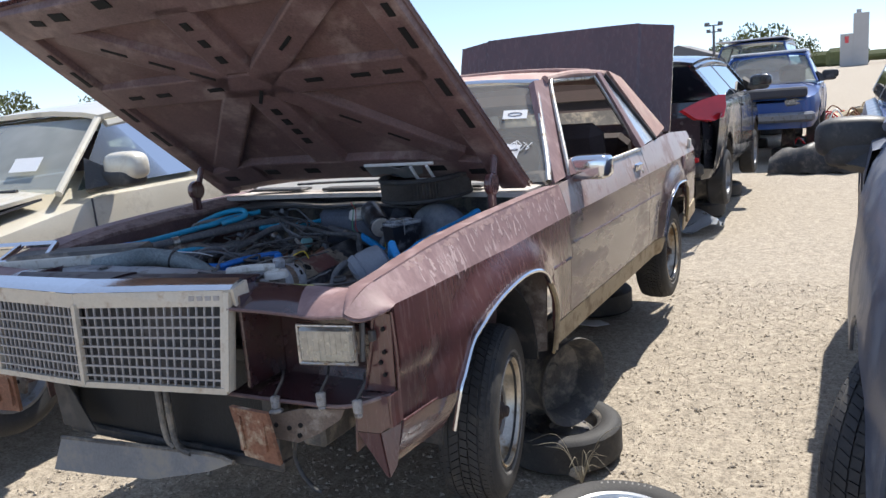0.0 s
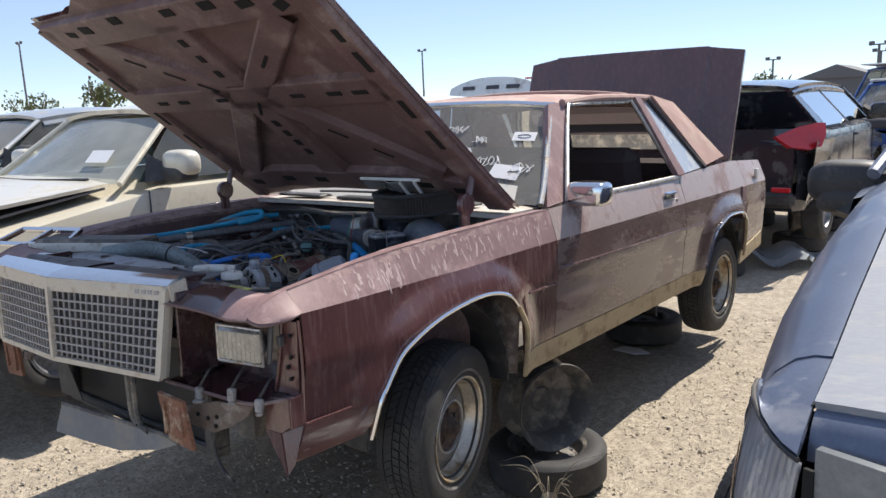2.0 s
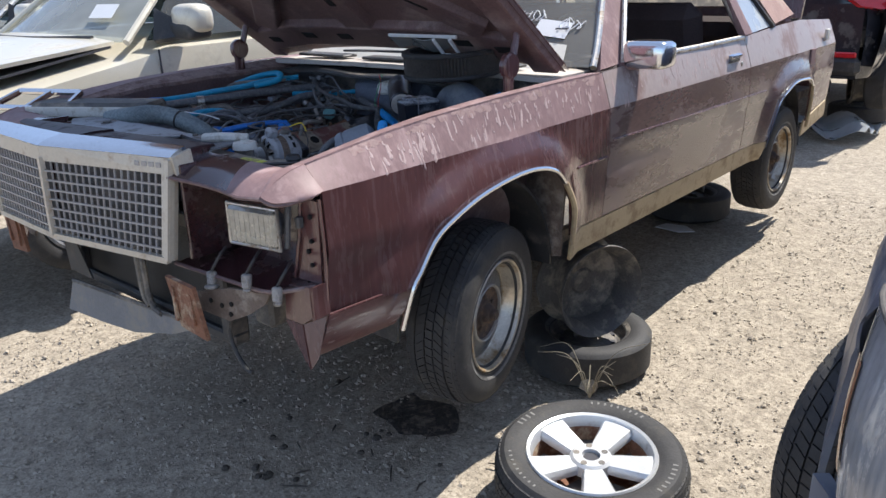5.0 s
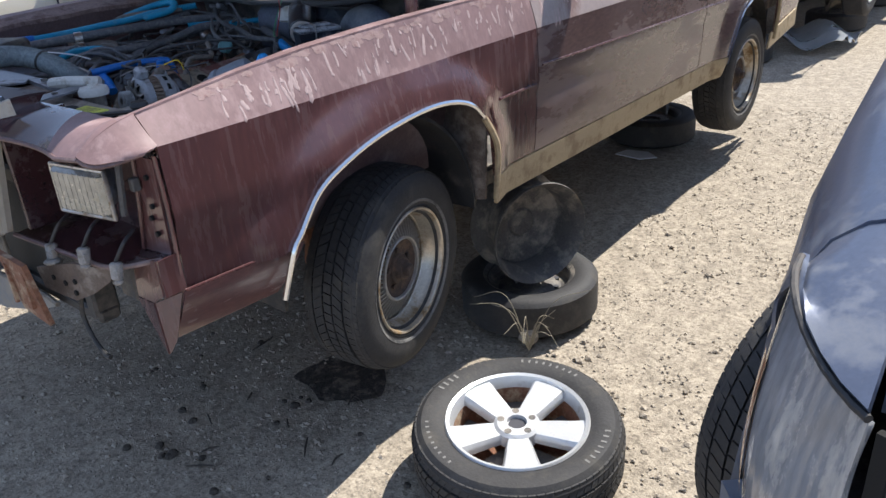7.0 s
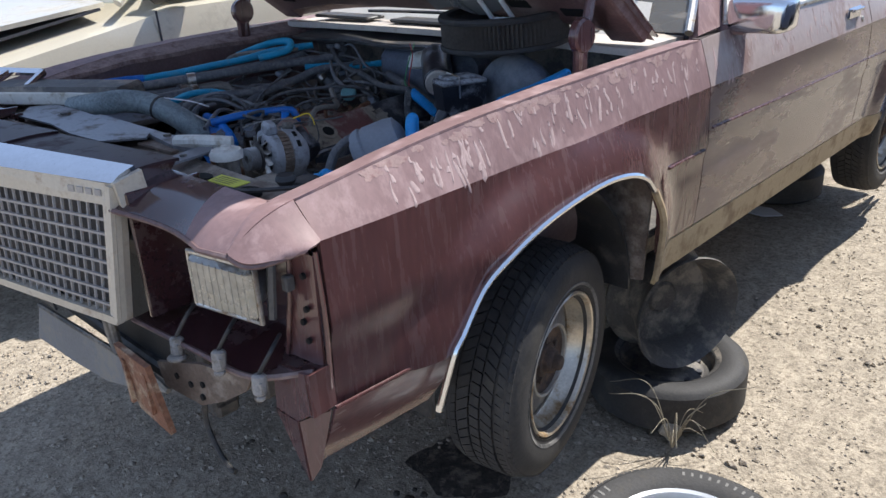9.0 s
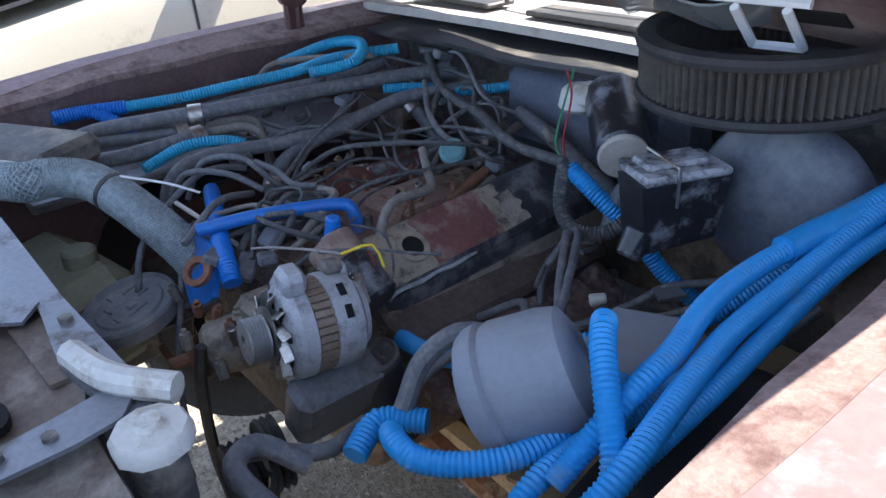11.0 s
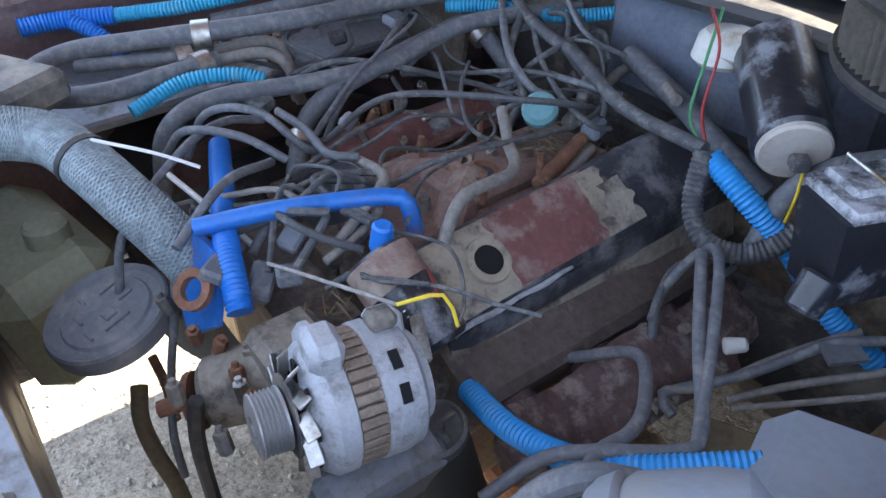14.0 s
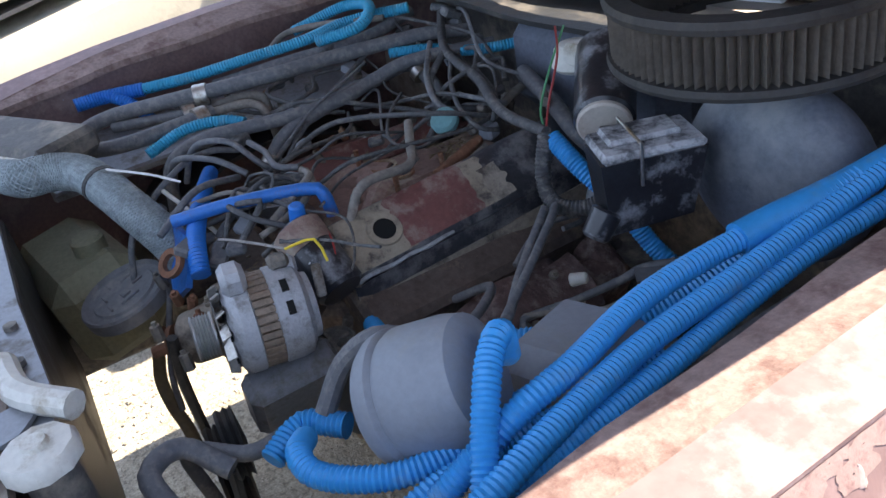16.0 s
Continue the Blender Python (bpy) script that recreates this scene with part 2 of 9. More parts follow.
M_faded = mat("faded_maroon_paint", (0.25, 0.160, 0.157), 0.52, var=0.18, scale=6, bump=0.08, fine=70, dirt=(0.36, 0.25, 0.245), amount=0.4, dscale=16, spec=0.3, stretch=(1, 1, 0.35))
M_under = mat("dull_maroon_underside", (0.150, 0.092, 0.088), 0.5, var=0.4, scale=5, bump=0.15, dirt=(0.29, 0.22, 0.205), amount=0.34, dscale=4.5)
M_roof = mat("sun_bleached_roof", (0.42, 0.27, 0.235), 0.8, var=0.18, scale=9, bump=0.5, fine=220, dirt=(0.52, 0.40, 0.34), amount=0.4, dscale=6)
M_tan = mat("tan_paint", (0.46, 0.36, 0.22), 0.5, var=0.15, scale=5, bump=0.08, dirt=(0.3, 0.22, 0.14), amount=0.4, dscale=10)
M_chrome = mat("chrome_trim", (0.75, 0.76, 0.78), 0.12, 1.0, var=0.06, scale=20, bump=0.03)
M_dull = mat("dull_bright_metal", (0.55, 0.53, 0.5), 0.38, 1.0, var=0.2, scale=30, bump=0.1, dirt=(0.35, 0.27, 0.19), amount=0.35, dscale=25)
M_cream = mat("yellowed_chrome_plastic", (0.56, 0.50, 0.41), 0.4, 0.15, var=0.1, scale=10, bump=0.08, dirt=(0.45, 0.36, 0.27), amount=0.3, dscale=20)
M_grillebar = mat("grey_grille_plastic", (0.36, 0.34, 0.33), 0.5, 0.2, var=0.15, scale=30)
M_black = mat("black_plastic", (0.0306, 0.0306, 0.0323), 0.5, var=0.3, scale=12, bump=0.15, dirt=(0.119, 0.105, 0.0935), amount=0.4, dscale=8)
M_rubber = mat("dusty_tyre_rubber", (0.034, 0.033, 0.034), 0.7, var=0.3, scale=14, bump=0.3, dirt=(0.07, 0.065, 0.058), amount=0.32, dscale=12)
M_rust = mat("rusty_steel", (0.224, 0.105, 0.063), 0.85, 0.1, var=0.45, scale=16, bump=0.5, fine=90, dirt=(0.476, 0.378, 0.266), amount=0.35, dscale=12)
M_greydark = mat("dusty_dark_steel", (0.11, 0.104, 0.1), 0.65, 0.3, var=0.35, scale=12, bump=0.25, dirt=(0.34, 0.3, 0.25), amount=0.45, dscale=8)
M_alu = mat("cast_aluminium", (0.5, 0.5, 0.5), 0.5, 0.8, var=0.15, scale=20, bump=0.3, fine=200, dirt=(0.36, 0.33, 0.29), amount=0.35, dscale=15)
M_wheelsilver = mat("silver_wheel_paint", (0.68, 0.69, 0.70), 0.34, 0.45, var=0.06, scale=12, bump=0.05, dirt=(0.45, 0.42, 0.37), amount=0.2, dscale=10)
M_glass = glass_mat("dusty_windscreen", (0.80, 0.86, 0.83), 0.30)
M_glassdark = glass_mat("side_glass", (0.35, 0.42, 0.42), 0.10)
M_paper = mat("white_paper", (0.78, 0.78, 0.78), 0.8, var=0.05, scale=12, bump=0.05)
# dark for print and seams, also painted in as shade inside gaps and holes
M_inkgap = mat("print_and_gap_dark", (0.06, 0.06, 0.07), 0.8, var=0.1)
# near-black surface that stands in for the shade inside slots, holes and gaps
M_hole = mat("opening_shade_black", (0.004, 0.004, 0.004), 0.9, var=0.0, bump=0)
M_chalk = mat("white_marker", (0.8, 0.8, 0.8), 0.9, var=0.1)
M_interior = mat("dark_interior_cloth", (0.05, 0.035, 0.035), 0.9, var=0.3, scale=10, bump=0.3)
M_lamp = mat("sealed_lamp_glass", (0.36, 0.36, 0.34), 0.10, 0.55, var=0.25, scale=30, bump=0.5, fine=60, dirt=(0.46, 0.42, 0.33), amount=0.36, dscale=14)
M_white = mat("off_white_plastic", (0.62, 0.60, 0.55), 0.5, var=0.12, scale=18, bump=0.1, dirt=(0.4, 0.35, 0.28), amount=0.35, dscale=20)

# ---- ground ----
gm = Mesh()
us = [-900, -300, -120, -60, -30, -16] + frange(-10, 10, 100) + [16, 30, 60, 120, 300, 900]
vs2 = [-900, -300, -100, -40, -16, -8] + frange(-4, 12, 80) + [16, 24, 40, 80, 200, 500, 900]
gm.grid(lambda x, y: (x, y, 0.018 * noise.noise(V((x * 1.4, y * 1.4, 0))) + 0.008 * noise.noise(V((x * 5, y * 5, 3))) - 0.012), us, vs2)
tagged(part("ground", gm, M_ground), "dusty pale gravel ground of a salvage yard", "ground", kind="structure")

# ---- the maroon coupe ----
CAR = Matrix.Translation((0, 0, 1.12)) @ pose(0, 0, 0, -1.1) @ Matrix.Translation((0, 0, -1.12))
coupe = thing("coupe", "faded maroon two-door coupe propped on wheels with hood and trunk open", "car", CAR)

z_top = lerp_table([(-0.80, 1.206), (-0.73, 1.219), (-0.6, 1.238), (-0.45, 1.257), (-0.27, 1.272), (0, 1.284), (0.3, 1.292), (0.66, 1.296), (0.9, 1.308), (2.05, 1.318), (2.6, 1.342), (3.1, 1.352), (3.8, 1.318), (3.9, 1.30)])
x_top = lerp_table([(-0.80, 0.85), (-0.73, 0.856), (-0.6, 0.865), (-0.27, 0.879), (0, 0.884), (0.67, 0.886), (0.8, 0.884), (2.05, 0.876), (3.0, 0.85), (3.85, 0.83)])
x_inner = lerp_table([(-0.74, 0.772), (-0.6, 0.792), (-0.27, 0.824), (0, 0.829), (0.6, 0.832)])
z_inner = lerp_table([(-0.74, 1.194), (-0.6, 1.218), (-0.45, 1.243), (-0.27, 1.266), (0, 1.280), (0.4, 1.288), (0.6, 1.290)])
ledge = lerp_table([(-0.74, 0.004), (-0.55, 0.028), (-0.29, 0.058), (-0.2, 0.068), (0.0, 0.075), (0.2, 0.086), (0.6, 0.09)])
z_crease = lerp_table([(-0.80, 1.155), (-0.74, 1.158), (0.0, 1.160), (0.67, 1.167), (2.1, 1.172), (3.2, 1.175), (3.9, 1.17)])
x_mid = lerp_table([(-0.85, 0.915), (-0.6, 0.928), (0, 0.934), (1.2, 0.936), (3.0, 0.93), (3.6, 0.915), (3.9, 0.89)])
z_low = lerp_table([(-0.9, 0.83), (-0.43, 0.815), (-0.42, 0.70), (0.4, 0.74), (3.2, 0.735), (3.9, 0.80)])


def side_x(y, z):
    """Half width of the body at y and z."""
    xm, zc, zt = x_mid(y), z_crease(y), z_top(y)
    if z >= zc:
        t = (z - zc) / max(0.02, zt - zc)
        return (xm - 0.008) + (x_top(y) - xm + 0.008) * min(1, t) ** 1.08
    if z > 0.985:
        return xm - 0.008 * ((z - 0.985) / (zc - 0.985))
    return xm - 0.004 - 0.22 * (0.985 - z) ** 2 - (0.006 if z < 0.975 else 0)


FRONT_ARCH = ((-0.505, 0.70), (-0.465, 0.82), (-0.438, 0.855), (-0.369, 0.94), (-0.29, 0.99), (-0.15, 1.03), (0.03, 1.052), (0.16, 1.045), (0.25, 1.015), (0.32, 0.96), (0.37, 0.89), (0.395, 0.82), (0.40, 0.66))
REAR_ARCH = ((2.45, 0.70), (2.50, 0.83), (2.57, 0.94), (2.68, 1.0), (2.80, 1.025), (2.95, 1.025), (3.08, 1.01), (3.17, 0.96), (3.19, 0.87), (3.195, 0.80), (3.20, 0.70))
ARCHES = (FRONT_ARCH, REAR_ARCH)


def arch_z(y, arch):
    """Height of a wheel opening's edge at y, or None outside it."""
    if y <= arch[0][0] or y >= arch[-1][0]:
        return None
    return float(np.interp(y, [p[0] for p in arch], [p[1] for p in arch]))


def flare(y, z):
    """The lip of the wheel openings swells outwards."""
    out = 0.0
    for arch in ARCHES:
        d = 9.0
        for (ya, za), (yb, zb) in zip(arch, arch[1:]):
            ex, ez = yb - ya, zb - za
            t = min(1, max(0, ((y - ya) * ex + (z - za) * ez) / (ex * ex + ez * ez)))
            d = min(d, math.hypot(y - ya - t * ex, z - za - t * ez))
        if d < 0.13:
            out = max(out, 0.033 * math.cos(d / 0.13 * math.pi / 2) ** 1.3)
    return out


def side_panel(name, y0, y1, zlo, zhi, material, sign, label="", ny=None, nz=10):
    """A sheet of the body's side between two heights, cut by the wheel openings."""
    me = Mesh()
    ys = frange(y0, y1, ny or max(4, int((y1 - y0) / 0.025)))
    k = nz + 1
    for y in ys:
        lo, hi = zlo(y), zhi(y)
        for a in ARCHES:
            az = arch_z(y, a)
            if az is not None:
                lo = max(lo, az)
        lo = min(lo, hi - 0.001)
        for j in range(k):
            z = lo + (hi - lo) * j / nz
            me.v.append((sign * (side_x(y, z) + flare(y, z)), y, z))
    for i in range(len(ys) - 1):
        for j in range(nz):
            f = (i * k + j, (i + 1) * k + j, (i + 1) * k + j + 1, i * k + j + 1)
            if all(abs(me.v[f[0]][2] - me.v[f[3]][2]) < 0.003 for _ in (0,)) and abs(me.v[f[1]][2] - me.v[f[2]][2]) < 0.003:
                continue
            me.f.append(f if sign > 0 else f[::-1])
    return part(name, me, material, coupe, label, solid=0.012, angle=25)


for s in (1, -1):
    side_panel("front_fender", -0.735, 0.6755, z_low, z_crease, M_maroon, s)
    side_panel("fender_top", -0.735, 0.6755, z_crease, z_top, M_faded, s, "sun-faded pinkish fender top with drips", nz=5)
    side_panel("door", 0.6805, 2.14, z_low, z_crease, M_door, s)
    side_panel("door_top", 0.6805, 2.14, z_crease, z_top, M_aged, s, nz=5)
    side_panel("rear_quarter", 2.148, 3.80, z_low, z_crease, M_door, s)
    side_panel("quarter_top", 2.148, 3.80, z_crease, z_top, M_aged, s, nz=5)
    side_panel("rocker_panel", 0.42, 2.50, lambda y: 0.632, lambda y: 0.733, M_tan, s, "tan-painted lower rocker band", nz=4)
    part("shut_line", Mesh().grid(lambda y, z: (s * (side_x(y, z) - 0.016), y, z), frange(0.655, 0.70, 2), frange(0.70, 1.29, 12)), M_hole, coupe)
    # bright lip of the wheel openings
    for arch in ARCHES:
        k = len(arch) - 4
        pts = [(s * (side_x(y, z) + flare(y, z) + 0.006), y, z) for y, z in arch]
        part("arch_trim", Mesh().tube(pts[:k + 1], 0.0075, 6), M_chrome, coupe, "bright wheel-arch trim")
        part("arch_lip", Mesh().tube(pts[k:], 0.0105, 6), M_tan, coupe, "tan painted rear lip of the wheel opening")

# pale bluish base colour paints the sky's reflection into the quarter glass
M_quarter = mat("dusty_painted_sky_glass", (0.40, 0.43, 0.46), 0.12, var=0.12, scale=4, bump=0.0, coat=0.7, dirt=(0.50, 0.50, 0.48), amount=0.35, dscale=3)
# roof and glass house
roof_half = lerp_table([(1.20, 0.655), (1.5, 0.665), (2.3, 0.655), (2.75, 0.64)])
roof_z = lerp_table([(1.18, 1.752), (1.35, 1.785), (1.7, 1.80), (2.2, 1.795), (2.45, 1.765), (2.60, 1.72)])


def roof_pt(y, u):
    w = roof_half(y)
    return (u * w, y, roof_z(y) + 0.035 * (1 - abs(u) ** 2.4) - 0.02)


ROOFU = [-1, -0.95, -0.85, -0.6, -0.3, 0, 0.3, 0.6, 0.85, 0.95, 1]
part("roof_panel", Mesh().grid(lambda y, u: roof_pt(y, u), frange(1.20, 1.90, 8), ROOFU), M_roof, coupe, "faded pinkish roof", solid=-0.02)
part("vinyl_roof", Mesh().grid(lambda y, u: V(roof_pt(y, u)) + V((0, 0, 0.008)), frange(1.92, 2.56, 8), ROOFU), M_roof, coupe, "bleached pink half vinyl roof", solid=-0.02)
part("roof_band", Mesh().tube([V(roof_pt(1.91, u)) + V((0, 0, 0.012)) for u in ROOFU], 0.012, 8), M_roof, coupe)
for s in (1, -1):
    # pillars and the broad sail panel behind the quarter glass
    part("windscreen_pillar", Mesh().slab([(s * 0.855, 0.72, 1.30), (s * 0.858, 0.86, 1.312), (s * 0.655, 1.235, 1.755), (s * 0.632, 1.11, 1.748)][::s], -0.035), M_faded, coupe)
    part("roof_rail", Mesh().tube([(s * 0.655, 1.2, 1.750), (s * 0.668, 1.6, 1.775), (s * 0.662, 2.2, 1.772), (s * 0.645, 2.5, 1.74)], 0.02, 8), M_roof, coupe)
    part("sail_panel", Mesh().slab([(s * 0.665, 2.18, 1.775), (s * 0.640, 2.56, 1.735), (s * 0.80, 3.05, 1.375), (s * 0.845, 2.60, 1.345)][::s], -0.03), M_roof, coupe, "bleached pink vinyl sail panel")
    part("door_pillar", Mesh().slab([(s * 0.665, 1.95, 1.768), (s * 0.664, 2.02, 1.77), (s * 0.868, 2.20, 1.325), (s * 0.868, 2.10, 1.322)][::s], -0.03), M_faded, coupe)
    part("quarter_glass", Mesh().slab([(s * 0.660, 2.03, 1.76), (s * 0.662, 2.14, 1.76), (s * 0.853, 2.56, 1.345), (s * 0.866, 2.22, 1.328)][::s], -0.006), M_quarter, coupe, "dusty quarter glass with a pale sky reflection painted in")
    part("quarter_glass_seal", Mesh().tube([(s * 0.668, 2.15, 1.775), (s * 0.76, 2.37, 1.56), (s * 0.862, 2.59, 1.345)], 0.016, 6), M_black, coupe)
    part("window_frame", Mesh().tube([(s * 0.866, 0.875, 1.32), (s * 0.852, 0.90, 1.36), (s * 0.678, 1.215, 1.722), (s * 0.672, 1.27, 1.738), (s * 0.672, 1.40, 1.745), (s * 0.672, 1.88, 1.752), (s * 0.68, 1.93, 1.752), (s * 0.862, 2.11, 1.345)], 0.011, 8), M_dull, coupe, "bright window frame")
    part("belt_moulding", Mesh().tube([(s * 0.868, 0.92, 1.318), (s * 0.875, 1.5, 1.318), (s * 0.876, 2.12, 1.322)], 0.012, 8), M_dull, coupe)
    part("windscreen_moulding", Mesh().tube([(s * 0.835, 0.70, 1.31), (s * 0.785, 0.82, 1.42), (s * 0.628, 1.14, 1.735)], 0.013, 8), M_dull, coupe)
part("windscreen_header", Mesh().tube([(-0.64, 1.16, 1.738), (-0.3, 1.13, 1.758), (0.3, 1.13, 1.758), (0.64, 1.16, 1.738)], 0.016, 8), M_chrome, coupe)


def screen_pt(u, t):
    """The windscreen's face: u across, t from its foot to its head."""
    w = 0.83 + (0.635 - 0.83) * t
    return (u * w, 0.70 + 0.46 * t - 0.09 * (1 - u * u), 1.31 + 0.425 * t + 0.02 * (1 - u * u) * t)


glass = part("windscreen", Mesh().grid(lambda u, t: screen_pt(u, t), frange(-1, 1, 12), frange(0, 1, 6)), M_glass, coupe, "dusty windscreen with marker writing")
glass.visible_shadow = False
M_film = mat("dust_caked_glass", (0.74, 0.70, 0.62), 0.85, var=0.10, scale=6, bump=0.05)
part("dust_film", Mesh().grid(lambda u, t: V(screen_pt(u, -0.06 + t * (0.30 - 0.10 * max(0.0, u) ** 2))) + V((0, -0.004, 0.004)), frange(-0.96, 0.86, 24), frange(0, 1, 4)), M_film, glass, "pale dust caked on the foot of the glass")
bg = part("rear_glass", Mesh().grid(lambda u, t: (u * (0.62 + 0.14 * t), 2.60 + 0.42 * t, 1.74 - 0.37 * t), frange(-1, 1, 6), frange(0, 1, 4)), M_glassdark, coupe)
bg.visible_shadow = False
M_cowl = mat("dusty_pale_cowl", (0.50, 0.45, 0.40), 0.7, var=0.15, scale=9, bump=0.15, dirt=(0.36, 0.29, 0.25), amount=0.35, dscale=8)
part("cowl", Mesh().grid(lambda u, y: (u * 0.80, y, 1.295 + 0.012 * (1 - u * u)), frange(-1, 1, 6), frange(0.46, 0.74, 4)), M_cowl, coupe, "dusty pale cowl", solid=0.02)
part("tail_panel", Mesh().box((0, 3.80, 1.05), (1.70, 0.06, 0.5), b=0.02), M_maroon, coupe)
part("trunk_floor", Mesh().box((0, 3.35, 0.85), (1.6, 0.9, 0.05)), M_greydark, coupe)
part("rear_deck", Mesh().box((0, 3.02, 1.35), (1.62, 0.12, 0.03), b=0.01), M_faded, coupe)
part("floor_pan", Mesh().box((0, 1.75, 0.66), (1.6, 2.7, 0.05)), M_greydark, coupe)
part("firewall", Mesh().box((0, 0.56, 1.02), (1.56, 0.03, 0.55)), M_greydark, coupe)
# added strip, widened forward to stop sun leaking in behind the hood
part("cowl_sun_block", Mesh().grid(lambda x, t: (x, 0.375 + 0.195 * t, 1.260 + 0.020 * t + 0.004 * math.sin(14 * x + 3 * t)), frange(-0.66, 0.36, 16), frange(0, 1, 3)), M_black, coupe, "dusty black strip added at the cowl to keep sun out of the bay", solid=0.010)
part("dashboard", Mesh().box((0, 0.92, 1.24), (1.5, 0.40, 0.16), b=0.05), M_interior, coupe)
part("seat_back", Mesh().box((0, 2.05, 1.20), (1.4, 0.16, 0.6), pose(0, 0, 0, 14), b=0.06), M_interior, coupe)
part("rear_seat", Mesh().box((0, 2.75, 1.12), (1.35, 0.2, 0.55), pose(0, 0, 0, 20), b=0.06), M_interior, coupe)
part("door_lining", Mesh().box((-0.84, 1.4, 1.02), (0.05, 1.4, 0.55)), M_interior, coupe)
part("door_lining", Mesh().box((0.86, 1.4, 1.02), (0.03, 1.4, 0.55)), M_interior, coupe)

# open hood, hinged at the cowl: skin, stamped inner frame with slots
HOOD = Matrix.Translation((0, 0.55, 1.302)) @ pose(0, 0, 0, -36.3)
hood_len = lerp_table([(-0.86, 1.43), (-0.60, 1.425), (-0.54, 1.43), (-0.40, 1.50), (0, 1.55), (0.40, 1.50), (0.54, 1.43), (0.60, 1.425), (0.86, 1.43)])
US = [-0.865, -0.80, -0.60, -0.59, -0.54, -0.40, -0.2, 0, 0.2, 0.40, 0.54, 0.59, 0.60, 0.78, 0.82]
hm = Mesh()
hm.grid(lambda x, t: (x, -hood_len(x) * t - 0.105 * (1 - (x / 0.86) ** 2) * (1 - t), (0.03 if abs(x) < 0.595 else 0.012) + 0.015 * (1 - (x / 0.82) ** 2)), US, frange(0, 1, 12))
hm.v = [tuple(HOOD @ V(p)) for p in hm.v]
hood = part("hood", hm, M_maroon, coupe, "raised maroon hood, dusty on its inner side", solid=0.004)
hm = Mesh()
hm.grid(lambda x, t: (x, -0.01 - (hood_len(x) - 0.02) * t - 0.105 * (1 - (x / 0.86) ** 2) * (1 - t), -0.004 + 0.012 * (1 - (x / 0.82) ** 2)), US, frange(0, 1, 12))
hm.v = [tuple(HOOD @ V(p)) for p in hm.v]
part("inner_panel", hm, M_under, hood)


def hood_rib(a, b, w, h=0.034):
    """A pressed rib on the hood's inner side between two places (across, ahead)."""
    a, b = V((a[0], -a[1], 0)), V((b[0], -b[1], 0))
    d = (b - a).normalized()
    s = V((-d.y, d.x, 0))
    me = Mesh()
    n = max(2, int((b - a).length / 0.08))
    prof = [(-w / 2 - 0.014, 0.012), (-w / 2 - 0.004, -h * 0.9), (-w / 2 + 0.004, -h), (w / 2 - 0.004, -h), (w / 2 + 0.004, -h * 0.9), (w / 2 + 0.014, 0.012)]
    me.grid(lambda t, i: a + (b - a) * t + s * prof[i][0] + V((0, 0, prof[i][1] + 0.006)), frange(0, 1, n), range(6))
    me.v = [tuple(HOOD @ V(p)) for p in me.v]
    return part("rib", me, M_under, hood, angle=18)


for a, b, w in (((-0.80, 0.05), (-0.80, 1.38), 0.10), ((0.755, 0.05), (0.755, 1.38), 0.10), ((-0.78, 0.17), (-0.42, 0.245), 0.14), ((-0.46, 0.242), (0.46, 0.242), 0.14), ((0.42, 0.245), (0.76, 0.17), 0.14), ((-0.81, 1.33), (0.79, 1.33), 0.13),
                ((-0.75, 0.87), (0.74, 0.87), 0.13), ((0, 0.95), (0.0, 1.30), 0.15), ((0, 0.32), (0.0, 0.85), 0.15), ((0.08, 0.90), (0.60, 1.27), 0.105), ((-0.08, 0.90), (-0.62, 1.27), 0.105),
                ((0.08, 0.84), (0.62, 0.30), 0.105), ((-0.08, 0.84), (-0.62, 0.30), 0.105)):
    hood_rib(a, b, w)
SLOTS = [(-0.62, 1.34, 0.06, 0.03, 8), (-0.49, 1.35, 0.075, 0.04, 5), (-0.24, 1.37, 0.07, 0.04, 0), (0.10, 1.36, 0.07, 0.035, 0), (0.33, 1.36, 0.075, 0.04, 0), (0.51, 1.34, 0.075, 0.035, -6)]
SLOTS += [(0.66, 1.31, 0.06, 0.04, -20), (0.0, 0.80, 0.015, 0.10, 40), (-0.44, 1.14, 0.10, 0.014, 34), (-0.29, 1.04, 0.10, 0.014, 34), (-0.16, 0.955, 0.10, 0.014, 34), (0.32, 1.07, 0.10, 0.014, -34)]
SLOTS += [(sx * 0.77, y, 0.026, l, 0) for sx in (1, -1) for y, l in ((1.15, 0.06), (1.02, 0.10), (0.76, 0.10), (0.57, 0.12))]
SLOTS += [(x, 0.87, 0.075, 0.022, 0) for x in (-0.61, -0.45, -0.17, 0.30, 0.50, 0.63)] + [(0.0, y, 0.036, 0.04, 0) for y in (1.21, 1.12, 1.03, 0.70, 0.63, 0.56, 0.49)]
SLOTS += [(x, 0.25 - 0.07 * max(0.0, (abs(x) - 0.42) / 0.34), 0.075, 0.038, 0) for x in (-0.66, -0.37, -0.14, 0.16, 0.32, 0.49, 0.66)] + [(0.30, 0.62, 0.09, 0.012, 42), (0.44, 0.48, 0.09, 0.012, 42)]
for x, y, w, l, rz in SLOTS:
    part("slot", Mesh().box((0, 0, 0), (w, l, 0.004), HOOD @ Matrix.Translation((x, -y, -0.0295)) @ pose(0, 0, 0, 0, 0, rz), b=0.0015), M_hole, hood)
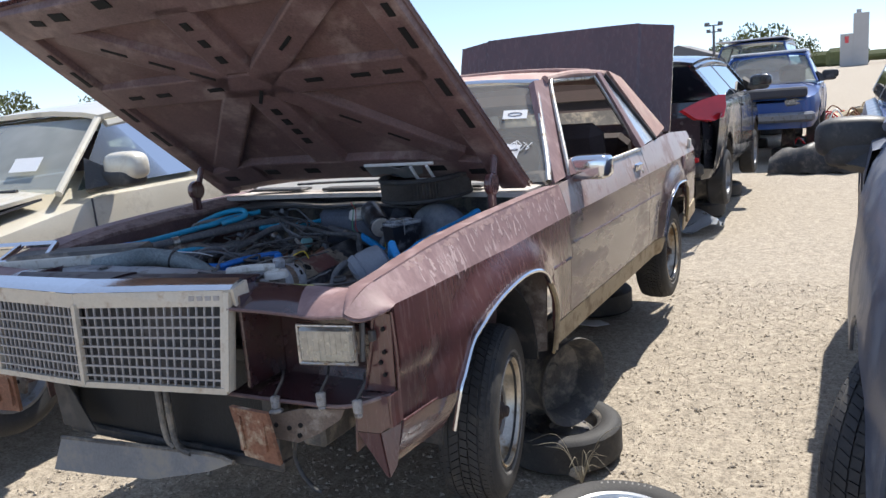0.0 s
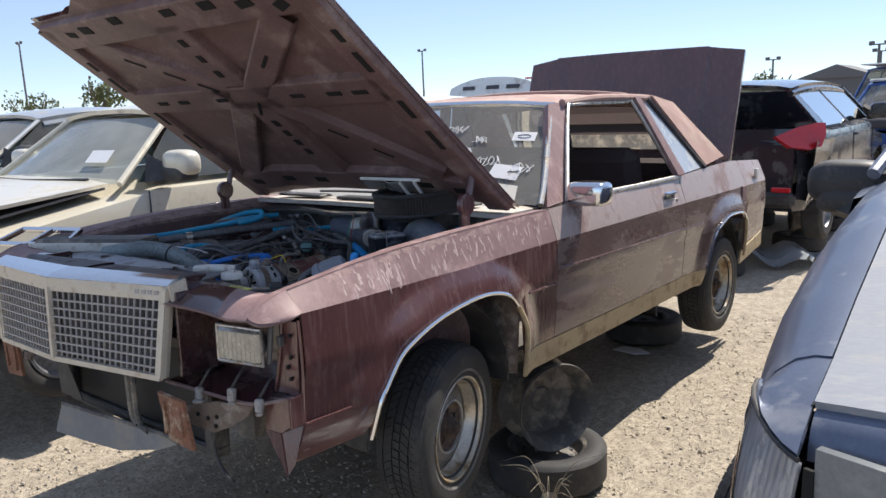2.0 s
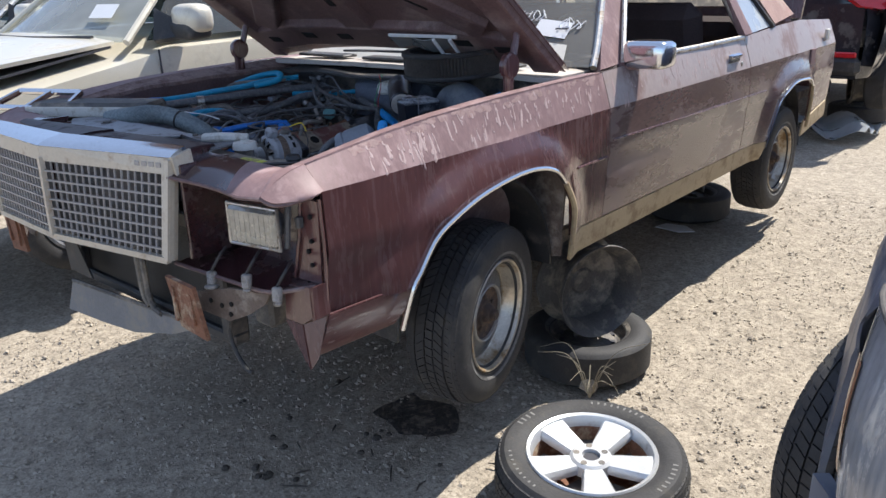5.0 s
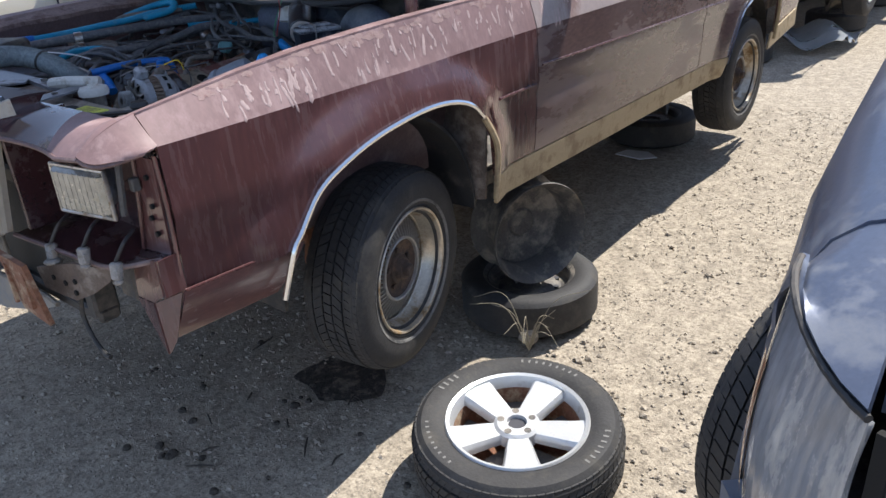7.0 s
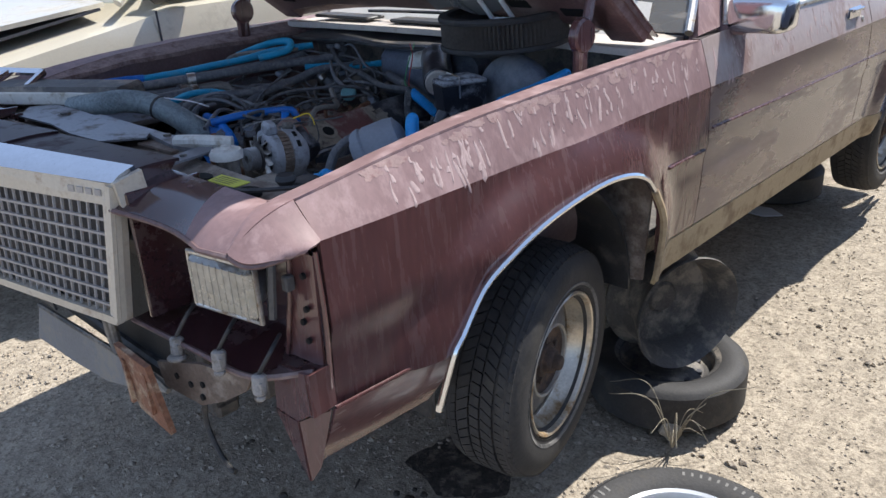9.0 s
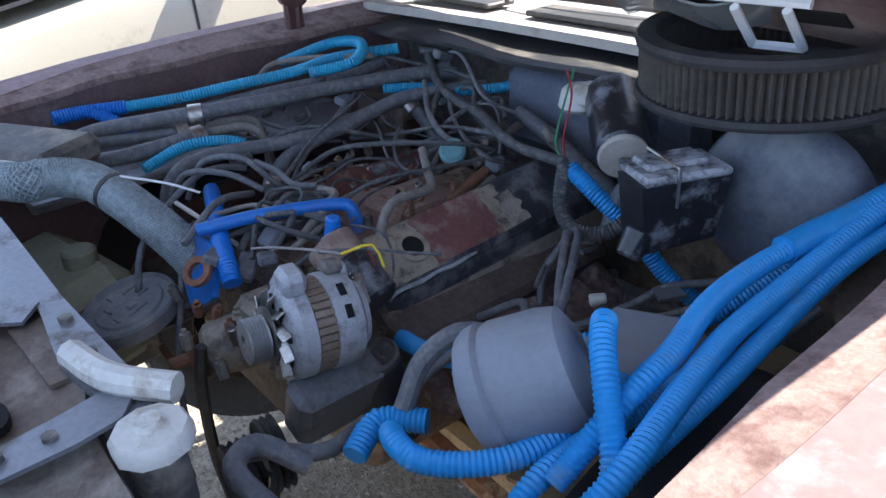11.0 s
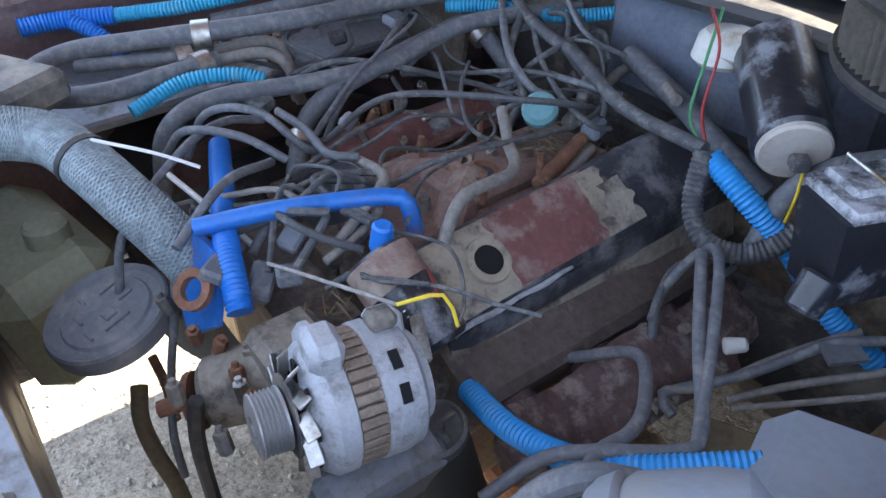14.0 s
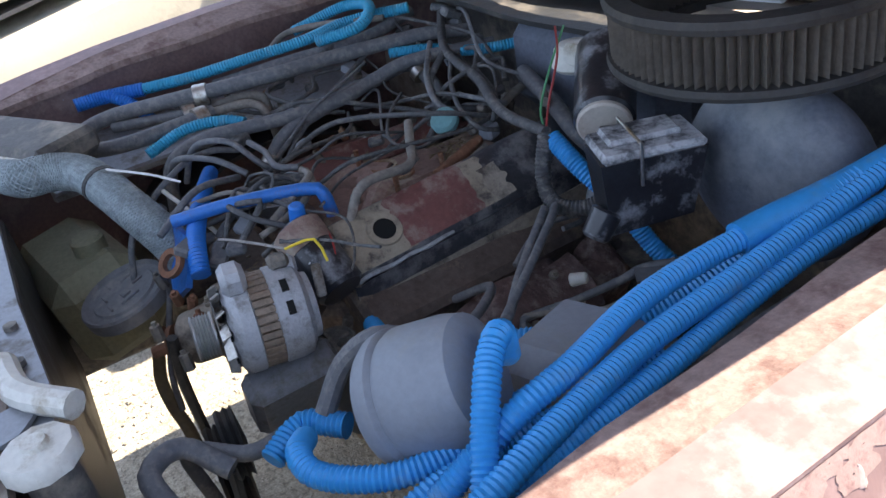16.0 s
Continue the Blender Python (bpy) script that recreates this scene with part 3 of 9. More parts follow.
for sx in (1, -1):
    part("hood_hinge", Mesh().tube([(sx * 0.775, 0.24, 1.22), (sx * 0.775, 0.25, 1.34), (sx * 0.77, 0.30, 1.50)], 0.014, 8).cyl((sx * 0.79, 0.24, 1.36), (sx * 0.76, 0.24, 1.36), 0.045, n=20, b=0.006).box((sx * 0.775, 0.235, 1.27), (0.02, 0.05, 0.16), b=0.006), M_maroon, coupe, "dark hood hinge arm")

# trunk lid, standing straight up
TL = Matrix.Translation((0, 3.13, 1.36)) @ pose(0, 0, 0, 72.5)
tm = Mesh()
tm.grid(lambda u, t: (0.845 * u, 0.80 * t - (0.03 if abs(u) > 0.8 and t == 1 else 0), (0.0 if abs(u) > 0.72 else 0.02) + 0.03 * (1 - u * u)), [-1, -0.73, -0.71, -0.4, 0, 0.4, 0.71, 0.73, 1], frange(0, 1, 8))
tm.v = [tuple(TL @ V(p)) for p in tm.v]
part("trunk_lid", tm, M_maroon, coupe, "raised maroon trunk lid", solid=0.03)


# ---- wheels ----
def tyre_mesh(r, w, rim, n=56, lugs=True):
    """A tyre about z with shoulders, grooves and tread blocks."""
    h = w / 2
    me = Mesh()
    prof = [(rim - 0.01, -h * 0.72), (rim + 0.006, -h * 0.86), (rim + (r - rim) * 0.35, -h * 1.0), (rim + (r - rim) * 0.7, -h * 0.98), (r - 0.018, -h * 0.86), (r - 0.008, -h * 0.74)]
    prof += [(r - 0.008, h * 0.74), (r - 0.018, h * 0.86), (rim + (r - rim) * 0.7, h * 0.98), (rim + (r - rim) * 0.35, h * 1.0), (rim + 0.006, h * 0.86), (rim - 0.01, h * 0.72)]
    me.lathe(prof, n)
    tr = Mesh()
    if lugs:
        ribs = ((-0.86, -0.53), (-0.46, -0.17), (-0.12, 0.12), (0.17, 0.46), (0.53, 0.86))
        for q, (a, b) in enumerate(ribs):
            cnt = 78 if q in (0, 4) else 66
            for i in range(cnt):
                a0, a1 = 2 * math.pi * i / cnt, 2 * math.pi * (i + 0.86) / cnt
                sk = 0.06 if q > 2 else (-0.06 if q < 2 else 0.02)
                ro = r if q in (1, 2, 3) else r - 0.003
                pts = []
                for rr in (r - 0.012, ro):
                    for aa, zz in ((a0, a), (a1, a), (a1 + sk, b), (a0 + sk, b)):
                        r2 = rr - (0.010 if abs(zz) > 0.8 else 0.0)
                        pts.append((r2 * math.cos(aa), r2 * math.sin(aa), zz * h))
                tr.add(pts, [(4, 5, 6, 7), (0, 1, 5, 4), (1, 2, 6, 5), (2, 3, 7, 6), (3, 0, 4, 7)])
    return (me, tr) if lugs else me


def ring_matrix(c, axis):
    return Matrix.Translation(c) @ V(axis).to_track_quat("Z", "Y").to_matrix().to_4x4()


TY_COUPE = tyre_mesh(0.322, 0.205, 0.19)


def lugged_tyre(ty, m, parent, label):
    """A tyre with its tread blocks as one part of stuff."""
    t = part("tyre", Mesh().add(ty[0].v, ty[0].f, m), M_rubber, parent, label)
    tagged(part("tread", Mesh().add(ty[1].v, ty[1].f, m), M_rubber, parent), kind="stuff")
    return t



M_rim = mat("tarnished_bright_rim", (0.55, 0.50, 0.42), 0.30, 0.75, var=0.25, scale=10, bump=0.1, dirt=(0.36, 0.25, 0.14), amount=0.42, dscale=9)
M_fin = mat("dull_steel_fin", (0.44, 0.42, 0.39), 0.42, 0.6, var=0.2, scale=40, bump=0.1)
M_capbrown = mat("browned_wheel_centre", (0.075, 0.052, 0.042), 0.75, 0.1, var=0.4, scale=25, bump=0.4, dirt=(0.17, 0.11, 0.075), amount=0.42, dscale=20)
M_scuff = mat("scuffed_sidewall_stripe", (0.20, 0.19, 0.18), 0.85, var=0.4, scale=18, bump=0.2, dirt=(0.05, 0.05, 0.05), amount=0.5, dscale=9)


def coupe_wheel(c, axis, parent):
    """A worn tyre on a deep bright rim with a ring of thin radial fins round a browned centre."""
    m = ring_matrix(c, axis)
    lugged_tyre(TY_COUPE, m, parent, "worn dusty tyre")
    part("sidewall_stripe", Mesh().lathe([(0.218, 0.0945), (0.219, 0.0985), (0.227, 0.1015), (0.229, 0.0985)], 56, m), M_scuff, parent, "thin scuffed grey sidewall stripe")
    part("bead_ring", Mesh().lathe([(0.207, 0.088), (0.2085, 0.094), (0.205, 0.096), (0.203, 0.09)], 56, m), M_black, parent)
    part("rim", Mesh().lathe([(0.185, -0.09), (0.194, 0.080), (0.200, 0.086), (0.2015, 0.092), (0.198, 0.0965), (0.192, 0.094), (0.1885, 0.084), (0.187, 0.060), (0.181, 0.050), (0.178, 0.034), (0.174, 0.028), (0.170, 0.028), (0.168, 0.010), (0.180, 0.0), (0.185, -0.06)], 56, m), M_rim, parent, "deep bright rim, yellowed with rust")
    fin = part("fin", Mesh().add([(0.170, -0.0030, 0.022), (0.170, 0.0030, 0.022), (0.101, 0.0017, 0.052), (0.101, -0.0017, 0.052), (0.170, -0.0036, 0.006), (0.170, 0.0036, 0.006), (0.101, 0.0022, 0.030), (0.101, -0.0022, 0.030)], [(0, 1, 2, 3), (0, 4, 5, 1), (1, 5, 6, 2), (2, 6, 7, 3), (3, 7, 4, 0)]), M_fin, parent, "thin radial fin", flat=True)
    fin.matrix_local = m
    for i in range(1, 48):
        f2 = new("fin", fin.data)
        f2.parent = parent
        f2.matrix_local = m @ pose(0, 0, 0, 0, 0, 360 * i / 48)
    # black disc puts the shade between the fins into colour
    part("fin_gap_shade", Mesh().lathe([(0.171, 0.004), (0.099, 0.026)], 48, m), M_hole, parent)
    part("wheel_centre", Mesh().lathe([(0.096, 0.048), (0.088, 0.040), (0.070, 0.036), (0.050, 0.038), (0.046, 0.046), (0.036, 0.048), (0.034, 0.062), (0.030, 0.068), (0.022, 0.070), (0.020, 0.084), (0.016, 0.088), (0, 0.088)], 40, m), M_capbrown, parent, "browned wheel centre with a hub nut")
    for i in range(5):
        a = radians(72 * i + 20)
        part("lug_nut", Mesh().cyl(m @ V((0.060 * math.cos(a), 0.060 * math.sin(a), 0.034)), m @ V((0.060 * math.cos(a), 0.060 * math.sin(a), 0.046)), 0.009, n=6), M_capbrown, parent)
    part("hub_ring", Mesh().lathe([(0.103, 0.046), (0.103, 0.055), (0.099, 0.058), (0.095, 0.055), (0.094, 0.046)], 48, m), M_fin, parent, "bright ring round the wheel centre")


def empty_part(name, parent, label=""):
    ob = new(name)
    ob.parent = parent
    ob.empty_display_size = 0.05
    if label:
        ob["label"] = label
    return ob


for s in (1, -1):
    for y in (0.0, 2.9):
        wheel = empty_part("wheel", coupe, "dusty tyre on a wheel with a finned ring")
        ax = V((s, 0.20, -0.03)) if y == 0 else V((s, 0, 0))
        coupe_wheel((s * 0.80, y, 0.544), ax.normalized(), wheel)
        part("wheel_house", Mesh().lathe([(0.41, 0.0), (0.42, 0.31)], 28, ring_matrix((s * 0.56, y - 0.04, 0.62), (s, 0, 0)), a0=0, a1=180), M_black, coupe, solid=0.01)
        part("axle_drum", Mesh().cyl((s * 0.74, y, 0.544), (s * 0.55, y, 0.56), 0.13, n=24, b=0.01).cyl((s * 0.6, y, 0.55), (0, y, 0.60), 0.035, n=10), M_rust, coupe)


# ---- front end of the coupe ----
# pale streaks in the colour stand for both peeled paint and shine
M_band = mat("peeled_maroon_painted_shine", (0.115, 0.055, 0.052), 0.25, var=0.3, scale=5, bump=0.05, dirt=(0.36, 0.27, 0.26), amount=0.40, dscale=7, coat=0.5, stretch=(1, 0.35, 1.6))
M_socket = mat("grey_socket_plastic", (0.30, 0.28, 0.26), 0.6, var=0.3, scale=30, bump=0.2, dirt=(0.16, 0.13, 0.10), amount=0.35, dscale=40)
M_headertop = mat("dull_dark_maroon", (0.032, 0.016, 0.020), 0.45, var=0.3, scale=6, bump=0.05, fine=80, dirt=(0.06, 0.04, 0.042), amount=0.25, dscale=9, spec=0.3)
M_header = mat("dark_glossy_maroon", (0.048, 0.020, 0.022), 0.20, var=0.3, scale=6, bump=0.03, fine=80, dirt=(0.10, 0.065, 0.062), amount=0.26, dscale=9, coat=0.9)
M_alublue = mat("dull_grey_plate", (0.26, 0.27, 0.295), 0.42, 0.6, var=0.2, scale=14, bump=0.1, dirt=(0.19, 0.175, 0.16), amount=0.35, dscale=14)
M_dirtytop = mat("dirty_brown_panel", (0.16, 0.12, 0.096), 0.7, 0.1, var=0.35, scale=12, bump=0.25, dirt=(0.352, 0.304, 0.256), amount=0.45, dscale=9)
grille = empty_part("grille", coupe, "yellowed chrome grille with a grid of small cells")
for s in (1, -1):
    back = 0.0 if s > 0 else -0.085
    A0, A1 = V((0.0, -1.030, 0.945)), V((s * 0.460, -0.922 + back, 0.932))
    B0, B1 = V((0.0, -1.022, 1.212)), V((s * 0.466, -0.880 + back * 1.4, 1.208))
    out = V(((B1 - B0).y, -(B1 - B0).x, 0)).normalized() * s

    def gpt(u, w, d=0.0):
        """The grille's face: u from the prow outwards, w upwards, d ahead."""
        p = A0.lerp(A1, u).lerp(B0.lerp(B1, u), w)
        return p + out * d

    if s > 0:
        RA0, RA1, RB0, RB1, ROUT = A0, A1, B0, B1, out
    part("grille_backing", Mesh().slab([gpt(0.03, 0.03, -0.03), gpt(0.97, 0.03, -0.03), gpt(0.97, 0.86, -0.03), gpt(0.03, 0.86, -0.03)][::s], 0.004), M_black, grille)
    for (u0, w0), (u1, w1), r in (((0.0, 0.0), (1.0, 0.0), 0.017), ((1.0, 0.0), (1.0, 1.0), 0.02)):
        part("surround", Mesh().tube([gpt(u0, w0), gpt(u1, w1)], r * 0.72, 4, smooth=False), M_cream, grille)
    part("surround_top", Mesh().slab([gpt(0, 0.86, 0.004), gpt(1.02, 0.86, 0.004), gpt(1.02, 1.03, 0.004), gpt(0, 1.03, 0.004)][::s], -0.022), M_cream, grille)
    part("surround_end", Mesh().slab([gpt(0.955, 0, 0.006), gpt(1.02, 0, 0.006), gpt(1.02, 0.9, 0.006), gpt(0.955, 0.9, 0.006)][::s], -0.03), M_cream, grille)
    for i in range(1, 18):
        part("upright_bar", Mesh().tube([gpt(0.02 + 0.935 * i / 18, 0.02), gpt(0.02 + 0.935 * i / 18, 0.86)], 0.0033, 4, smooth=False), M_grillebar, grille)
    for j in range(1, 8):
        part("cross_bar", Mesh().tube([gpt(0.02, 0.86 * j / 8, 0.003), gpt(0.97, 0.86 * j / 8, 0.003)], 0.0036, 4, smooth=False), M_grillebar, grille)
    # sky-bright chrome top and the header behind it
    c0, c1 = B0.lerp(B1, 0.0), B0.lerp(B1, 1.025)
    part("grille_cap", Mesh().grid(lambda u, t: c0.lerp(c1, u) + V((0, -0.006 + (0.078 - 0.030 * u) * t, 0.008 + 0.008 * math.sin(min(1, t * 2.5) * 1.57) + 0.016 * t)), frange(0, 1, 4), [0, 0.08, 0.2, 0.4, 1.0]), M_chrome, grille, "bright chrome cap strip", solid=0.01 * s)
    part("cap_end", Mesh().slab([c1 + V((0, -0.008, 0.010)), c1 + V((0, 0.05, 0.024)), c1 + V((0, 0.055, -0.02)), c1 + V((0, 0.0, -0.05))], -0.012 * s), M_cream, grille)
    if s > 0:
        part("centre_bar", Mesh().tube([gpt(0, 0.0, 0.004), gpt(0, 0.9, 0.004)], 0.011, 4, smooth=False), M_cream, grille)
    part("header_panel", Mesh().grid(lambda u, t: (s * 0.452 * u, -0.945 + 0.080 * u + (0.152 - (0.015 if s > 0 else 0.118) * u) * t - (0.0 if s > 0 else 0.03 * u), 1.220 + 0.005 * math.sin(math.pi * t) + 0.004 * t), frange(0, 1, 6), frange(0, 1, 6)), M_headertop, coupe, "dark maroon header panel", solid=0.006)

    def brow(u, t):
        """The panel over the lamps: u from the grille to the fender's ridge, t from its front edge back."""
        x = 0.468 + (0.850 - 0.468) * u
        front = -0.893 + 0.030 * math.sin(math.pi * min(1.0, u * 1.3)) + 0.022 * u
        rear = -0.745 + 0.019 * u
        xr = 0.440 + (0.775 - 0.440) * u
        zf = 1.166 - 0.014 * math.sin(math.pi * u) - 0.004 * u
        zr = 1.203 - 0.008 * u
        return (s * (x + (xr - x) * t), front + (rear - front) * t, zf + (zr - zf) * (1 - (1 - t) ** 2.2) + 0.012 * math.sin(math.pi * t) * max(0.0, (u - 0.45) / 0.55) ** 2)

    part("lamp_brow", Mesh().grid(brow, frange(0, 0.56, 12), frange(0, 1, 12)), M_header, coupe, "dark maroon panel over the lamps", solid=0.006)
    part("brow_corner", Mesh().grid(brow, frange(0.56, 1, 10), frange(0, 1, 12)), M_faded, coupe, "faded fender corner", solid=0.006)
    part("brow_lip", Mesh().tube([V(brow(u, 0.0)) + V((0, -0.001, -0.003)) for u in frange(0, 1, 18)], 0.0055, 6), M_under, coupe)
    part("brow_side", Mesh().slab([brow(0, 0), brow(0, 0.5), brow(0, 1), (s * 0.445, -0.732, 1.222), (s * 0.455, -0.862, 1.222)][::s], 0.004), M_header, coupe)

    def cap_pt(u, t):
        """The fender's front cap: u from its ridge outwards, t from the seam forwards."""
        a = V((s * (0.856 + 0.060 * u), -0.737, 1.2185 - 0.0605 * u ** 0.93))
        b = V((s * (0.850 + 0.040 * math.sin(1.57 * u) + 0.022 * u * u), -0.872 + 0.016 * u + 0.075 * u ** 3, 1.163 - 0.010 * math.sin(math.pi * u) - 0.009 * u))
        return a.lerp(b, t) + V((s * 0.010 * math.sin(math.pi * t) * u, 0, 0.010 * math.sin(math.pi * t) * (1 - u)))

    part("fender_cap", Mesh().grid(cap_pt, frange(0, 1, 12), frange(0.02, 1, 12)), M_faded, coupe, "faded front cap of the fender", solid=0.006 * s)
    part("ridge_fillet", Mesh().grid(lambda t, q: V(cap_pt(0, t)).lerp(V(brow(1, 1 - t)), q) + V((0, 0, 0.003 * math.sin(math.pi * q))), frange(0, 1, 12), frange(0, 1, 4)), M_faded, coupe, solid=0.004)
    part("cap_lip", Mesh().tube([V(cap_pt(u, 1.0)) + V((0, 0, -0.003)) for u in frange(0, 1, 12)], 0.005, 6), M_under, coupe)
    # empty lamp bucket
    part("bucket_back", Mesh().box((s * 0.672, -0.70, 1.02), (0.375, 0.02, 0.22), b=0.004), M_header, coupe)
    part("bucket_shelf", Mesh().slab([(s * 0.42, -0.88, 0.905), (s * 0.64, -0.855, 0.896), (s * 0.80, -0.84, 0.898), (s * 0.905, -0.775, 0.918), (s * 0.905, -0.705, 0.921), (s * 0.42, -0.705, 0.921)][::s], -0.010), M_header, coupe, "dark dusty shelf under the lamp")
    part("shelf_lip", Mesh().tube([(s * 0.42, -0.881, 0.903), (s * 0.64, -0.856, 0.894), (s * 0.80, -0.841, 0.896), (s * 0.905, -0.776, 0.916)], 0.006, 6), M_under, coupe)
    part("bucket_side", Mesh().box((s * 0.488, -0.79, 1.06), (0.012, 0.16, 0.27), b=0.003), M_header, coupe)
    part("lamp_flange", Mesh().slab([(s * 0.815, -0.762, 0.915), (s * 0.906, -0.754, 0.915), (s * 0.910, -0.752, 1.135), (s * 0.862, -0.762, 1.140), (s * 0.850, -0.764, 1.05)][::s], -0.006), M_maroon, coupe, "maroon flange with bolt holes beside the lamp")
    part("flange_fold", Mesh().tube([(s * 0.815, -0.766, 0.918), (s * 0.850, -0.768, 1.05), (s * 0.862, -0.766, 1.138)], 0.005, 6).tube([(s * 0.911, -0.748, 0.87), (s * 0.914, -0.744, 1.0), (s * 0.908, -0.744, 1.14)], 0.005, 6), M_maroon, coupe)
    for x, z in ((0.882, 0.965), (0.886, 1.03), (0.888, 1.095), (0.872, 1.00)):
        part("flange_hole", Mesh().cyl((s * x, -0.7645, z), (s * x, -0.758, z), 0.006, n=10), M_hole, coupe)
    part("flange_clip", Mesh().box((s * 0.862, -0.775, 1.08), (0.016, 0.02, 0.03), b=0.003), M_greydark, coupe)
    # fender extension and its bent lower flap
    part("fender_extension", Mesh().grid(lambda q, z: (s * (0.913 - 0.100 * min(1, max(0, q - 0.25) / 0.75) - 0.004 * math.sin((z - 0.8) * 20)), -0.742 - 0.05 * min(1.0, q * 4) + 0.012 * q, z - 0.02 * q), [0, 0.12, 0.25, 0.3, 0.5, 0.75, 1.0], frange(0.835, 0.925, 4)), M_maroon, coupe, "dark maroon fender extension", solid=0.006 * s)
    part("bent_flap", Mesh().slab([(s * 0.800, -0.795, 0.805), (s * 0.876, -0.800, 0.812), (s * 0.898, -0.805, 0.690), (s * 0.888, -0.800, 0.690)][::s], -0.006).slab([(s * 0.876, -0.800, 0.812), (s * 0.913, -0.752, 0.828), (s * 0.913, -0.790, 0.722), (s * 0.898, -0.805, 0.690)][::s], -0.006), M_maroon, coupe, "bent lower fender flap")
    part("extension_face", Mesh().slab([(s * 0.800, -0.786, 0.905), (s * 0.905, -0.790, 0.918), (s * 0.908, -0.790, 0.835), (s * 0.876, -0.798, 0.812), (s * 0.800, -0.793, 0.806)][::s], -0.006), M_maroon, coupe)
    part("lower_fender_band", Mesh().grid(lambda q, t: (s * (0.917 - 0.030 * t * t + 0.004 * q), -0.752 + 0.345 * q - (0.035 * (1 - q) + 0.085 * q) * t, (0.830 - 0.012 * q) - 0.112 * t), frange(0, 1, 10), frange(0, 1, 6)), M_band, coupe, "lower fender band with peeling paint and painted-in shine", solid=0.006 * s)
    part("band_crease", Mesh().tube([(s * 0.919, -0.748, 0.832), (s * 0.922, -0.58, 0.826), (s * 0.922, -0.42, 0.820)], 0.0035, 6), M_maroon, coupe)
    for x, y, z, k in ((0.575, -0.865, 0.890, 0), (0.735, -0.862, 0.918, 1), (0.845, -0.85, 0.905, 2)):
        b = empty_part("bulb_socket", coupe, "grey bulb socket hanging by its wires")
        part("socket", Mesh().cyl((s * x, y, z + 0.02), (s * x + 0.006, y - 0.008, z - 0.018), 0.014, 0.0125, 14, 0.004).cyl((s * x + 0.006, y - 0.008, z - 0.016), (s * x + 0.008, y - 0.01, z - 0.028), 0.021 if k == 0 else 0.011, n=14, b=0.004).box((s * x + 0.014, y - 0.008, z), (0.008, 0.006, 0.02), b=0.001), M_socket, b)
        part("wire", Mesh().tube([(s * x, y, z + 0.02), (s * (x + 0.015), y + 0.02, z + 0.06), (s * (x - 0.01), y + 0.06, z + 0.07)], 0.004, 6), M_black, b)
    # bumper bracket and frame horn
    part("frame_horn", Mesh().box((s * 0.56, -0.52, 0.74), (0.09, 0.38, 0.12), b=0.012), M_greydark, coupe, "rusty frame horn")
    part("bumper_bracket", Mesh().slab([(s * 0.49, -0.945, 0.905), (s * 0.62, -0.945, 0.90), (s * 0.635, -0.93, 0.745), (s * 0.51, -0.93, 0.755)][::s], -0.012).box((s * 0.52, -0.955, 0.83), (0.010, 0.008, 0.10)).box((s * 0.60, -0.952, 0.83), (0.010, 0.008, 0.09)), M_rust, coupe, "rusty bumper bracket plate")
    part("bracket_arm", Mesh().slab([(s * 0.52, -0.885, 0.845), (s * 0.66, -0.862, 0.882), (s * 0.79, -0.83, 0.885), (s * 0.775, -0.835, 0.855), (s * 0.71, -0.85, 0.812), (s * 0.645, -0.865, 0.782), (s * 0.54, -0.885, 0.795)][::s], -0.008), M_dirtytop, coupe, "dusty tan bumper arm")
    for x, y, z in ((0.585, -0.880, 0.832), (0.625, -0.873, 0.825), (0.66, -0.866, 0.835), (0.655, -0.868, 0.805)):
        part("arm_hole", Mesh().cyl((s * x, y - 0.007, z), (s * x, y, z), 0.007, n=10), M_hole, coupe)



def gpt0(u, w):
    """A place just ahead of the grille's nearer half."""
    return RA0.lerp(RA1, u).lerp(RB0.lerp(RB1, u), w) + ROUT * 0.005


lamp = empty_part("headlamp", coupe, "single sealed rectangular headlamp, clouded")
LM = Matrix.Translation((0.757, -0.842, 1.066)) @ pose(0, 0, 0, 0, 0, 11)
part("lens", Mesh().box((0, 0, 0), (0.160, 0.02, 0.100), LM, b=0.010), M_lamp, lamp)
for i in range(9):
    part("lens_flute", Mesh().tube([LM @ V((-0.066 + 0.0165 * i, -0.0105, -0.044)), LM @ V((-0.066 + 0.0165 * i, -0.0098, 0.044))], 0.0009, 5), M_lamp, lamp)
part("lens_rim", Mesh().tube([LM @ V(p) for p in ((-0.083, 0.004, -0.053), (0.083, 0.004, -0.053), (0.083, 0.004, 0.053), (-0.083, 0.004, 0.053), (-0.083, 0.004, -0.053))], 0.006, 8, smooth=False), M_dull, lamp)
part("lamp_bowl", Mesh().lathe([(0.085, 0), (0.075, 0.03), (0.04, 0.07), (0.0, 0.075)], 20, LM @ pose(0, 0.01, 0, -90) @ Matrix.Diagonal((1, 0.65, 1, 1))), M_alublue, lamp)
part("lamp_retainer", Mesh().tube([LM @ V(p) for p in ((0.092, 0.02, -0.05), (0.097, 0.03, 0.05), (0.092, 0.04, 0.06))], 0.008, 6), M_greydark, lamp)
for i in range(4):
    bp = gpt0(0.775 + 0.052 * i, 0.945)
    part("badge_bar", Mesh().box(bp, (0.017, 0.003, 0.013), pose(0, 0, 0, 0, 0, 17)), M_grillebar, grille)

# radiator support, core and lower pan
M_core = mat("radiator_core_black", (0.015, 0.016, 0.018), 0.55, 0.3, var=0.3, scale=4, bump=0.8, fine=260, stretch=(1, 1, 0.15))
